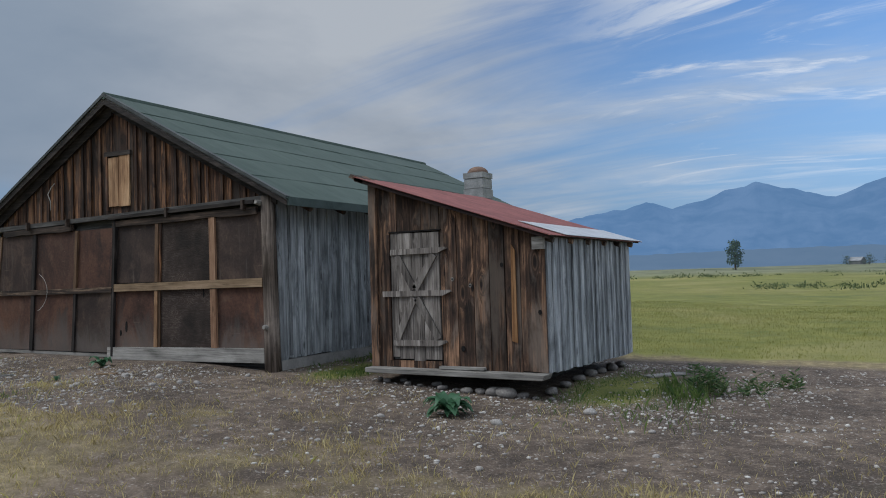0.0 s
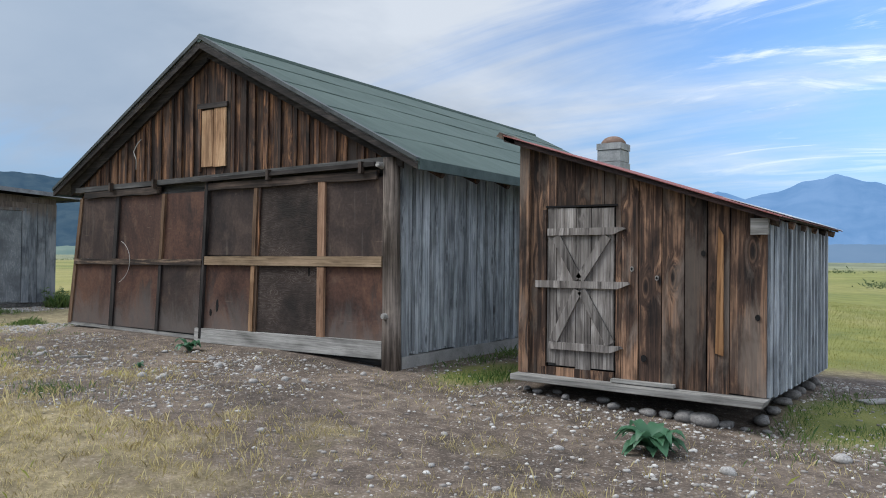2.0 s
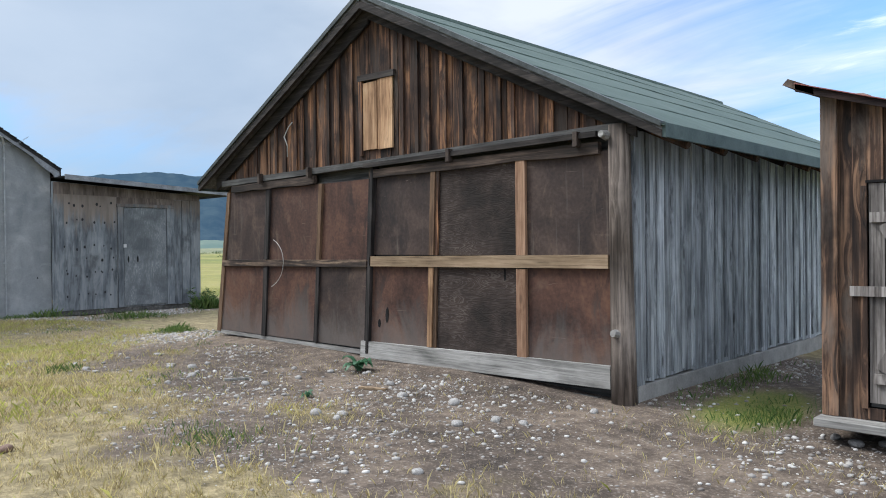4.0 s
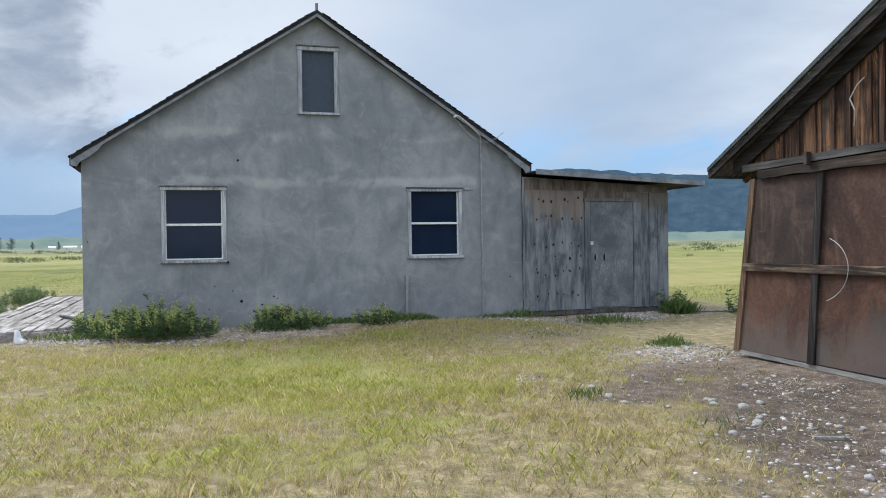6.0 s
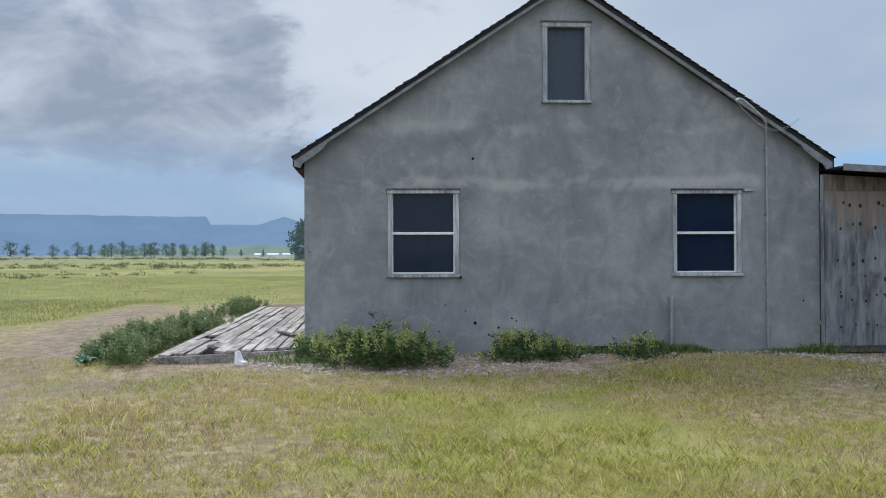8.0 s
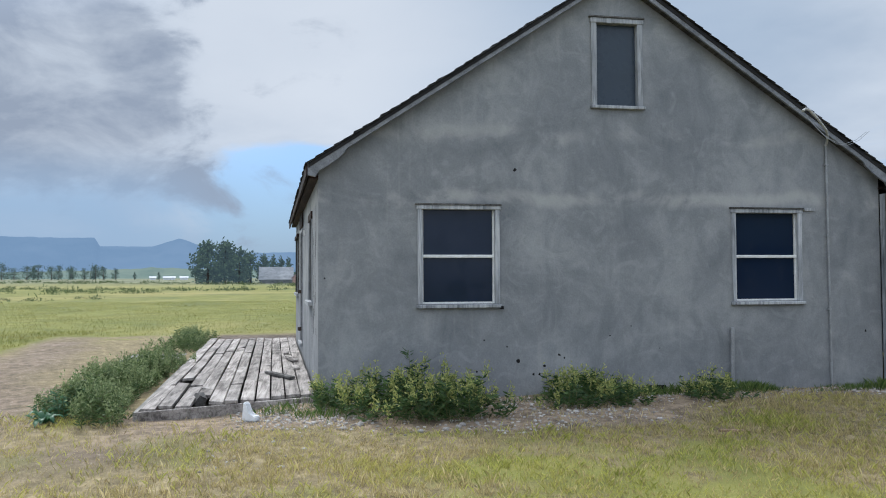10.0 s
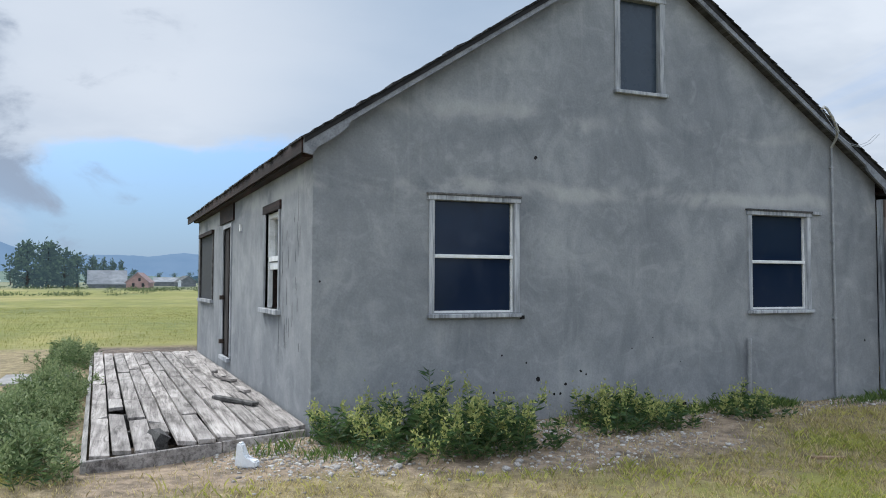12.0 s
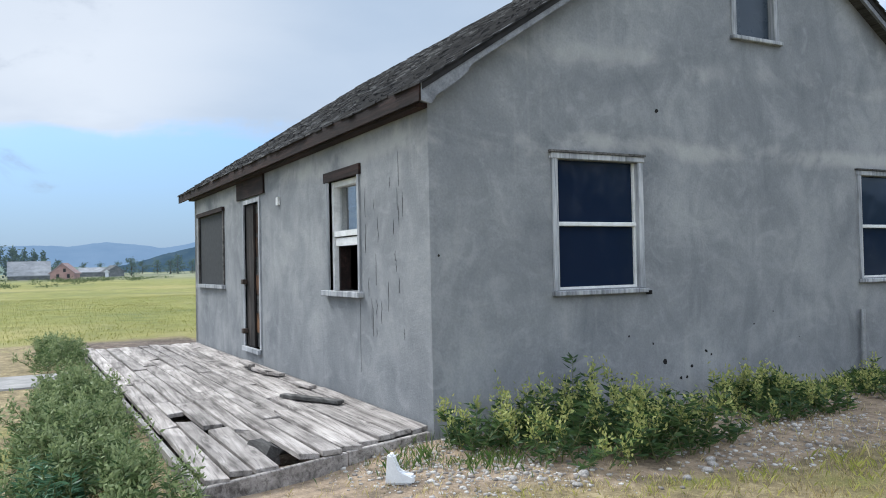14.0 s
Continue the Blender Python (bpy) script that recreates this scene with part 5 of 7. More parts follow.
    part("stub_pipe", bm, PIPE, house, "short grey stand pipe")
    return house


build_house()


def build_lean_to():
    x = -19.74
    G = east(x)
    y0, y1 = 7.97, 11.13
    top = lambda y: 2.93 - (y - y0) * 0.052
    lt = thing("lean_to", "low plywood lean-to with a plain door, beside the house", "lean-to")
    bm = bmesh.new()
    extr(bm, [(y0, 0.25), (y1 - 0.03, 0.25), (y1 - 0.03, top(y1) - 0.02), (y0, top(y0) - 0.02)], G, -0.1, -0.004)
    extr(bm, rect(-24.5, x - 0.1, 0.25, top(y1) - 0.03), lambda u, v, d: (u, y1 - 0.03 - d, v), 0.0, 0.08)
    extr(bm, rect(y0, y1 - 0.03, 0.25, top(y1) - 0.03), west(-24.5), -0.1, 0.0)
    part("wall", bm, GREY_BOARD, lt)
    slab("edge_board", rect(y0, 8.16, 0.3, 2.66), G, 0.0, 0.026, PLY_GREY, lt)
    slab("plywood", rect(8.165, 9.22, 0.3, 2.66), G, 0.0, 0.02, PLY_BROWN, lt, "weathered plywood, brown above, with nail stains")
    slab("top_board", [(y0, 2.66), (y1 - 0.02, 2.62), (y1 - 0.02, top(y1) - 0.03), (y0, top(y0) - 0.03)], G, 0.0, 0.03, PLY_RUST, lt, "brown head board")
    siding("end_board", lt, PLY_GREY, 10.5, y1, lambda u: 0.3, lambda u: 2.62, G, 0.24, seed=31, thick=0.022)
    slab("head_panel", rect(9.22, 10.5, 2.50, 2.64), G, 0.0, 0.02, PLY_RUST, lt)
    door = slab("door", rect(9.37, 10.31, 0.33, 2.42), G, 0.0, 0.03, DOOR_PLY, lt, "plain grey plywood door")
    for a, b in ((9.24, 9.36), (10.32, 10.49)):
        bevelled("door_casing", rect(a, b, 0.3, 2.5), G, 0.0, 0.045, PLY_GREY, door)
    bevelled("door_head", rect(9.22, 10.49, 2.43, 2.50), G, 0.0, 0.05, PLY_GREY, door)
    slab("hasp", rect(9.35, 9.41, 1.57, 1.64), G, 0.046, 0.06, PALE_TIN, door, "bright metal hasp")
    for y in (9.46, 9.66):
        bm = bmesh.new()
        extr(bm, [(y + 0.02 * math.cos(a), 1.32 + 0.075 * math.sin(a)) for a in [i * 0.7854 for i in range(8)]], G, 0.028, 0.032)
        part("dark_knot", bm, BLACK, door)
    r = random.Random(9)
    for z in (0.62, 1.02, 1.12, 1.35, 1.58, 2.12, 2.46):
        for i in range(6):
            y = 8.22 + i * 0.18 + r.uniform(-0.06, 0.06)
            if z in (1.02, 1.35, 1.12) and r.random() < 0.35:
                continue
            s = r.uniform(0.012, 0.024)
            zz = z + r.uniform(-0.05, 0.05)
            bm = bmesh.new()
            extr(bm, [(y + s * math.cos(a), zz + 1.5 * s * math.sin(a)) for a in [k * 1.047 for k in range(6)]], G, 0.018, 0.029)
            part("nail_stain", bm, NAIL, lt)
    slab("sill", rect(y0 + 0.02, y1, 0.2, 0.3), G, -0.08, 0.0, GREY_DARK, lt)
    roof = lambda u, v, d: (v, u, 2.975 - (u - y0) * 0.052 + d)
    deck = slab("roof", rect(8.05, 11.75, -24.8, x + 0.35), roof, 0.0, 0.03, SHINGLE, lt, "flat felted roof with a grey edge")
    slab("eave_fascia", [(8.07, 2.93), (11.76, 2.74), (11.76, 2.83), (8.07, 3.03)], east(x + 0.35), 0.0, 0.03, RAKE_GREY, deck)
    slab("end_fascia", rect(-24.8, x + 0.35, 2.74, 2.84), lambda u, v, d: (u, 11.75 + d, v), 0.0, 0.025, RAKE_GREY, deck)


build_lean_to()


def build_deck():
    deck = thing("deck", "weathered plank deck with broken boards along the house", "deck")
    top, t = 0.335, 0.042
    width = 1.94
    planks = 11
    r = random.Random(17)
    holes = {3: [(0.12, 0.62)], 1: [(1.9, 2.35)], 2: [(1.45, 1.62)], 7: [(2.3, 2.4)]}
    for i in range(planks):
        v0 = HY0 - 0.03 - width + i * width / planks
        v1 = v0 + width / planks - r.uniform(0.012, 0.032)
        a = HX - 0.02 + (HY0 - (v0 + v1) / 2) * 0.36 + r.uniform(-0.07, 0.0)
        end = -28.75 - r.uniform(0, 0.12)
        x = a
        pieces = []
        while x > end + 0.1:
            n = max(end, x - r.uniform(1.1, 3.4))
            pieces.append((x, n))
            x = n - 0.006
        for h0, h1 in holes.get(i, []):
            cut = []
            for p, q in pieces:
                s0, s1 = a - h0, a - h1
                if s1 < p and s0 > q:
                    if p - s0 > 0.15:
                        cut.append((p, s0))
                    if s1 - q > 0.15:
                        cut.append((s1, q))
                else:
                    cut.append((p, q))
            pieces = cut
        for p, q in pieces:
            k = [r.uniform(-0.018, 0.014) for _ in range(4)]
            j = [r.uniform(-0.045, 0.03) for _ in range(4)]
            warp = r.uniform(-0.008, 0.008)
            bm = bmesh.new()
            outline = [(p + j[0], v0), (p + j[1], v1), (q + j[2] * 0.4, v1 + warp), (q + j[3] * 0.4, v0 + warp)]
            lo = [bm.verts.new(sheared(u, v, top - t + k[m])) for m, (u, v) in enumerate(outline)]
            hi = [bm.verts.new(sheared(u, v, top + k[m])) for m, (u, v) in enumerate(outline)]
            bm.faces.new(lo[::-1]), bm.faces.new(hi)
            for m in range(4):
                n = (m + 1) % 4
                bm.faces.new((lo[m], lo[n], hi[n], hi[m]))
            bmesh.ops.bevel(bm, geom=bm.edges[:], offset=0.004, segments=1, affect="EDGES")
            part("plank", bm, DECK_GREY, deck)
    # rim and joists
    pts = [(HX + 0.035, HY0 - 0.05), (HX + 0.715, HY0 - 0.05 - width + 0.02)]
    (xa, ya), (xb, yb) = pts
    for f0, f1, dz in ((0.0, 0.42, 0.0), (0.425, 1.0, -0.015)):
        bm = bmesh.new()
        p, q = Vector((xa, ya, 0)).lerp(Vector((xb, yb, 0)), f0), Vector((xa, ya, 0)).lerp(Vector((xb, yb, 0)), f1)
        out = Vector(((q - p).y, -(q - p).x, 0)).normalized() * -0.045
        for z0, z1 in ((0.115 + dz, 0.30 + dz * 0.3),):
            a = [bm.verts.new(v) for v in (p + Vector((0, 0, z0)), q + Vector((0, 0, z0)), q + Vector((0, 0, z1)), p + Vector((0, 0, z1)))]
            b = [bm.verts.new(v.co - out) for v in a]
            bm.faces.new(a), bm.faces.new(b[::-1])
            for m in range(4):
                k = (m + 1) % 4
                bm.faces.new((a[m], a[k], b[k], b[m]))
        bmesh.ops.recalc_face_normals(bm, faces=bm.faces[:])
        bmesh.ops.bevel(bm, geom=bm.edges[:], offset=0.006, segments=1, affect="EDGES")
        part("rim_joist", bm, DECK_GREY, deck)
    bm = bmesh.new()
    extr(bm, rect(-28.8, xb, 0.12, 0.294), lambda u, v, d: sheared(u, HY0 - 0.05 - width - d, v), 0.0, 0.045)
    part("rim_joist", bm, SILL_GREY, deck)
    for k in range(9):
        x = -20.4 - k * 1.0
        bm = bmesh.new()
        extr(bm, rect(HY0 - width, HY0 - 0.05, 0.13, 0.285), lambda u, v, d: sheared(x - d, u, v), 0.0, 0.05)
        part("joist", bm, GREY_DARK, deck)
    # rotten stump of plank in the hole, loose boards on top
    bm = bmesh.new()
    stick(bm, sheared(-20.05, -1.33, 0.33), sheared(-19.75, -1.27, 0.29), 0.05, 0.07, 7)
    for v in bm.verts:
        v.co += Vector((rng.uniform(-0.03, 0.03), rng.uniform(-0.025, 0.025), rng.uniform(-0.02, 0.015)))
    part("rotten_end", bm, GREY_DARK, deck)
    for i, (u, v, a, l) in enumerate(((-23.9, -0.16, 0.1, 0.55), (-24.5, -0.2, -0.05, 0.6), (-23.6, -0.12, 0.3, 0.4), (-22.45, -0.1, 0.1, 0.4), (-21.55, -0.35, 0.45, 0.8))):
        th = thing("loose_board", "short grey broken board lying on the deck", "board", group="loose boards on the deck")
        bm = bmesh.new()
        c, s = math.cos(a), math.sin(a)
        f = lambda p, q, d: sheared(u + p * c - q * s, v + p * s + q * c, top + 0.012 + d + (0.04 if i == 1 else 0))
        extr(bm, rect(-l / 2, l / 2, -0.045, 0.045), f, 0.0, 0.035)
        bmesh.ops.bevel(bm, geom=bm.edges[:], offset=0.004, segments=1, affect="EDGES")
        part("board", bm, DECK_GREY if i < 4 else GREY_DARK, th)


build_deck()

# ---- ground ----
def lattice(x, y, seed, scale):
    """Smooth value noise over the plan, 0 to 1."""
    r = np.random.RandomState(seed)
    table = r.rand(64, 64)
    u, v = np.asarray(x) / scale, np.asarray(y) / scale
    i, j = np.floor(u).astype(int), np.floor(v).astype(int)
    f, g = u - i, v - j
    f, g = f * f * (3 - 2 * f), g * g * (3 - 2 * g)
    at = lambda a, b: table[a % 64, b % 64]
    return (at(i, j) * (1 - f) + at(i + 1, j) * f) * (1 - g) + (at(i, j + 1) * (1 - f) + at(i + 1, j + 1) * f) * g


def step(v, a, b):
    t = np.clip((v - a) / (b - a), 0, 1)
    return t * t * (3 - 2 * t)


def ground_z(x, y):
    x, y = np.asarray(x, float), np.asarray(y, float)
    d = np.hypot(x + 10, y - 4)
    z = -0.06 + 0.24 * step(-x, 2.0, 8.5) + 0.05 * step(-x, 17.5, 19.5) * step(-y, -9, -7)
    z = z + 0.11 * np.exp(-((x + 4.3) / 1.6) ** 2 - ((y - 9.9) / 1.4) ** 2)
    z = z + 0.115 * np.exp(-((x + 11.0) / 3.0) ** 4 - ((y - 8.5) / 0.8) ** 2)
    z = z + 0.9 * step(d, 60, 420)
    v = y - SHEAR * (x - HX)
    z = z - 0.25 * step(-x, 19.75, 20.1) * (1 - step(-x, 28.3, 28.7)) * step(v, HY0 - 2.0, HY0 - 1.8) * (1 - step(v, HY0 + 0.3, HY0 + 0.5))
    z = z - 0.07 * np.exp(-((x + 19.3) / 0.6) ** 2 - ((y + 1.2) / 1.0) ** 2)
    small = (lattice(x, y, 1, 1.7) - 0.5) * 0.05 + (lattice(x, y, 2, 0.45) - 0.5) * 0.02
    return z + small * step(-d, -60, -40) + (lattice(x, y, 3, 60.0) - 0.5) * 0.8 * step(d, 50, 200)


def zones(x, y):
    """How bare, how green and how pale-gravelled the ground is."""
    x, y = np.asarray(x, float), np.asarray(y, float)
    wob = (lattice(x, y, 11, 2.3) - 0.5) * 1.6 + (lattice(x, y, 12, 0.8) - 0.5) * 0.7
    edge = 5.5 + 1.6 * step(-x, 10.0, 15.0)
    patch = (lattice(x, y, 19, 0.9) - 0.5) * 2.4 + (lattice(x, y, 20, 0.35) - 0.5) * 1.3
    yard = step(y + wob + patch, edge - 1.7, edge + 1.1) * step(x, -15.2, -14.0) * (1 - step(x, -1.2, 1.2) * 0.35) * (1 - step(y + wob * 0.5, 11.8, 13.2))
    mix = (0.30 + 0.62 * lattice(x, y, 16, 0.9) * (0.4 + 1.2 * lattice(x, y, 21, 0.3))) * step(x, -9.0, -4.5) * (1 - step(y, 11, 13)) * step(y, -6, -2)
    strip = step(x + wob * 0.3, -20.5, -19.6) * (1 - step(x + wob * 0.35 - 0.5 * step(y, 7.0, 8.5) - 1.0 * (1 - step(y, 3.6, 5.2)), -19.35, -18.6)) * step(y, -3.0, -1.5) * (1 - step(y, 11.2, 12.2)) * 0.8
    track = np.exp(-((y + 3.5 - 0.20 * (x + 18) + wob * 0.3) / 1.15) ** 2) * step(-x, 14.5, 17.0) * (1 - step(-x, 29, 36))
    apron = np.exp(-((x + 17.6) / 1.3) ** 2 - ((y + 2.0) / 1.6) ** 2)
    bare = np.clip(np.maximum.reduce([yard, mix, strip, track * 0.66, apron * 0.6]), 0, 1)
    grav = np.exp(-((x + 14.6) / 0.9) ** 2 - ((y - 7.9) / 0.7) ** 2)
    thin = np.exp(-((x + 16.6) / 1.6) ** 2 - ((y - 7.2) / 1.2) ** 2)
    bare = np.maximum.reduce([bare, grav, 0.55 * thin])
    v = y - SHEAR * (x - HX)
    bare = np.maximum(bare, step(-x, 19.6, 19.9) * step(v, HY0 - 2.1, HY0 - 1.9) * step(-v, -0.5, -0.3))
    pale = np.clip(grav + 0.85 * strip + 0.35 * track + 0.5 * thin, 0, 1)
    lawn = np.exp(-((x + 14.5) / 3.3) ** 2 - ((y - 3.0) / 2.2) ** 2) * 0.42 + np.exp(-((x + 10.5) / 2.2) ** 2 - ((y - 3.2) / 0.9) ** 2) * 0.25
    lawn = lawn + ((lattice(x, y, 14, 1.6) - 0.5) * 0.5 + (lattice(x, y, 17, 0.5) - 0.5) * 0.5 + 0.25 * step(-x, 10.5, 13.5) - 0.03) * step(-x, 6, 9)
    field = np.maximum.reduce([step(y, 12.0, 14.5), step(-x, 21.5, 25.0) * np.maximum(step(y, 10, 12), step(-y, 5.2, 7.5)), step(-x, 30, 33), step(-y, 9, 14), step(x, 10, 16)])
    shedside = np.exp(-((x + 2.6) / 0.7) ** 2 - ((y - 9.6) / 1.5) ** 2) + np.exp(-((x + 6.2) / 0.5) ** 2 - ((y - 8.9) / 1.1) ** 2)
    green = np.clip(np.maximum.reduce([lawn, field, shedside]), 0, 1)
    bare = bare * (1 - 0.85 * np.clip(shedside, 0, 1)) * (1 - field * (1 - step(track, 0.3, 0.6)))
    return bare, green, pale


def sage_flat(x, y):
    """How far the meadow has given way to sagebrush: out on the plain."""
    d = np.hypot(x + 10, y) * (1 + 0.5 * (lattice(x, y, 18, 90.0) - 0.5))
    return 0.9 * step(d, 110, 190)


def axis(lo, hi, fine, far):
    a = list(np.arange(lo, hi + 1e-6, fine))
    s, w = fine, []
    v = hi
    while v < far:
        s *= 1.22
        v += s
        w.append(v)
    s, v, q = fine, lo, []
    while v > -far:
        s *= 1.22
        v -= s
        q.append(v)
    return np.array(q[::-1] + a + w)


def build_ground():
    xs, ys = axis(-34.0, 6.0, 0.16, 4300), axis(-9.0, 18.0, 0.16, 4300)
    X, Y = np.meshgrid(xs, ys, indexing="ij")
    Z = ground_z(X, Y)
    co = np.stack([X, Y, Z], -1).reshape(-1, 3)
    n, m = len(xs), len(ys)
    i = np.arange(n * m).reshape(n, m)
    quads = np.stack([i[:-1, :-1], i[1:, :-1], i[1:, 1:], i[:-1, 1:]], -1).reshape(-1, 4)
    me = mesh_of("ground", co, quads)
    b, g, p = zones(co[:, 0], co[:, 1])
    at = me.color_attributes.new("zones", "FLOAT_COLOR", "POINT")
    at.data.foreach_set("color", np.stack([b, g, p, sage_flat(co[:, 0], co[:, 1])], -1).astype(np.float32).ravel())
    me.polygons.foreach_set("use_smooth", np.ones(len(me.polygons), bool))
    me.materials.append(GROUND)
    tagged(new("ground", me), "bare stony earth and dry turf running into green meadow", "ground", kind="structure")


def mesh_of(name, co, faces):
    """A mesh from arrays: all faces have the same number of corners."""
    k = faces.shape[1]
    me = bpy.data.meshes.new(name)
    me.vertices.add(len(co))
    me.vertices.foreach_set("co", co.astype(np.float32).ravel())
    me.loops.add(faces.size)
    me.loops.foreach_set("vertex_index", faces.astype(np.int32).ravel())
    me.polygons.add(len(faces))
    me.polygons.foreach_set("loop_start", np.arange(0, faces.size, k, dtype=np.int32))
    me.update(calc_edges=True)
    return me


build_ground()


# ---- grass, weeds, stones ----
def blades(name, x, y, h, w, mat, label, category, seed, lean=0.5, z=None, group=""):
    """Many bent grass blades as one mesh."""
    r = np.random.RandomState(seed)
    n = len(x)
    z = ground_z(x, y) if z is None else z
    a, b = r.rand(n) * 2 * np.pi, r.rand(n) * 2 * np.pi
    k = r.rand(n) * lean
    dx, dy = np.cos(a) * w / 2, np.sin(a) * w / 2
    base = np.stack([x, y, z - 0.01], -1)
    side = np.stack([dx, dy, 0 * dx], -1)
    bend = np.stack([np.cos(b) * k * h, np.sin(b) * k * h, h], -1)
    mid = base + bend * np.array([0.35, 0.35, 0.62])
    co = np.stack([base - side, base + side, mid + side * 0.6, base + bend], 1).reshape(-1, 3)
    i = np.arange(n)[:, None] * 4
    tri = np.concatenate([i + [0, 1, 2], i + [0, 2, 3]], 1).reshape(-1, 3)
    me = mesh_of(name, co, tri)
    me.materials.append(mat)
    return tagged(new(name, me), label, category, group, "stuff")


def strew(n, x0, x1, y0, y1, seed, keep):
    r = np.random.RandomState(seed)
    x, y = x0 + (x1 - x0) * r.rand(n), y0 + (y1 - y0) * r.rand(n)
    k = r.rand(n) < keep(x, y)
    return x[k], y[k]


def outside(x, y, pad=0.0):
    """1 outside the buildings and the deck."""
    barn = (x > BX0 - 0.25 - pad) & (x < BX1 + 0.1 + pad) & (y > BY0 - 0.35 - pad) & (y < BY1 + pad)
    shed = (x > SX0 - pad) & (x < SX1 + pad) & (y > SY0 - pad) & (y < SY1 + pad)
    sx = y - SHEAR * (x - HX)
    house = (x < HX + 0.05 + pad) & (x > HX - HL) & (sx > HY0 - 0.02 - pad) & (sx < HY1)
    lean = (x < -19.72 + pad) & (x > -24.5) & (y > 7.9) & (y < 11.15 + pad)
    deck = (x < HX + 0.75 - 0.36 * (sx + 2.0)) & (x > -28.8) & (sx > HY0 - 2.12 - pad) & (sx < HY0)
    return 1.0 - (barn | shed | house | lean | deck)


def dry_keep(x, y):
    b, g, p = zones(x, y)
    patch = np.clip(0.25 + 1.3 * lattice(x, y, 31, 0.55) * lattice(x, y, 32, 2.1) * 2.2, 0, 1) * np.clip(lattice(x, y, 34, 0.085) * 2.0 - 0.4, 0.08, 1)
    return outside(x, y) * np.clip(1.0 - 1.0 * b, 0.09, 1) * np.clip(1.15 - g, 0.25, 1) * patch


def green_keep(x, y):
    b, g, p = zones(x, y)
    patch = np.clip(1.4 * lattice(x, y, 33, 0.5), 0, 1) * np.clip(lattice(x, y, 39, 0.07) * 1.7 - 0.2, 0.12, 1)
    return outside(x, y) * np.clip(1.0 - 1.3 * b, 0.008, 1) * np.clip(g * 1.2 + 0.04 + 0.14 * step(-x, 10, 13), 0, 1) * patch


def field_keep(x, y):
    b, g, p = zones(x, y)
    return outside(x, y, 0.3) * (b < 0.35) * (g > 0.6) * np.clip(0.3 + lattice(x, y, 35, 3.0), 0, 1)


def grow_grass():
    r = np.random.RandomState(4)
    x, y = strew(1500000, -19.7, 4.0, -8.0, 8.2, 41, dry_keep)
    s = r.rand(len(x))
    blades("dry_grass", x, y, (0.010 + 0.036 * s ** 2 + 0.024 * lattice(x, y, 36, 1.2)) * (0.5 + 0.9 * lattice(x, y, 34, 0.085)), 0.002 + 0.0028 * r.rand(len(x)), DRY_GRASS, "short dry straw-coloured turf", "grass", 1, 0.9)
    x, y = strew(800000, -19.6, 2.0, -6.0, 8.0, 42, green_keep)
    blades("green_grass", x, y, (0.014 + 0.040 * r.rand(len(x)) + 0.036 * lattice(x, y, 36, 1.2)) * (0.5 + 0.9 * lattice(x, y, 39, 0.07)), 0.002 + 0.003 * r.rand(len(x)), GREEN_GRASS, "thin green grass in the dry turf", "grass", 2, 1.0)
    # seed stalks standing over the turf
    thick = lambda x, y: dry_keep(x, y) * np.clip(lattice(x, y, 40, 0.8) * 1.6 - 0.3, 0.05, 1)
    x, y = strew(130000, -18.8, 0.0, -5.0, 7.0, 43, thick)
    blades("seed_stalks", x, y, 0.035 + 0.075 * r.rand(len(x)) * lattice(x, y, 36, 1.2) * 2, 0.0028 + 0.002 * r.rand(len(x)), STALK, "thin pale dry seed stalks over the turf", "grass", 3, 0.45)
    # meadow, taller and coarser with distance
    for i, (x0, x1, y0, y1, n, hh, ww) in enumerate(((-9, 9, 11.6, 30, 110000, 0.05, 0.006), (-27, -13.5, 10.5, 30, 60000, 0.06, 0.006),
                                                     (-62, -28.5, -26, 12, 110000, 0.06, 0.011), (-34, -14, -22, -6.0, 60000, 0.07, 0.009))):
        x, y = strew(n, x0, x1, y0, y1, 50 + i, field_keep)
        blades("meadow_grass", x, y, hh * (0.45 + 0.8 * r.rand(len(x))), ww * (0.6 + 0.8 * r.rand(len(x))), MEADOW_GRASS, "yellow-green meadow grass", "grass", 60 + i, 0.6)
    # lush tufts at the walls
    spots = ((-19.62, 6.4, 0.22, 1.5, 3600, 0.17), (-19.55, 2.5, 0.25, 1.2, 900, 0.11), (-19.45, 4.3, 0.25, 0.6, 700, 0.12), (-15.4, 8.3, 0.35, 0.3, 800, 0.12), (-12.6, 5.6, 0.25, 0.2, 220, 0.08), (-19.55, 4.4, 0.2, 0.3, 500, 0.12), (-2.8, 9.5, 0.45, 1.4, 2400, 0.08), (-6.1, 8.7, 0.3, 0.5, 1000, 0.10), (-6.7, 9.9, 0.22, 1.3, 900, 0.09),
             (-19.25, 11.0, 0.22, 0.3, 1600, 0.28), (-19.1, 0.1, 0.35, 0.3, 450, 0.1), (-19.25, -0.2, 0.3, 0.5, 300, 0.09), (-14.0, 8.7, 0.35, 0.5, 700, 0.11), (-13.2, 7.6, 0.5, 0.2, 200, 0.06),
             (-16.9, 7.2, 0.5, 0.25, 400, 0.07), (-10.9, 6.3, 0.5, 0.4, 200, 0.07), (-18.5, 9.2, 0.4, 0.9, 900, 0.08), (-8.6, 5.2, 0.6, 0.3, 350, 0.06), (-1.9, 9.0, 0.5, 1.2, 900, 0.14))
    xs, ys, hs = [], [], []
    for cx, cy, sx, sy, n, h in spots:
        xs.append(cx + r.randn(n) * sx * 0.6), ys.append(cy + r.randn(n) * sy * 0.6), hs.append(h * (0.35 + 0.8 * r.rand(n)))
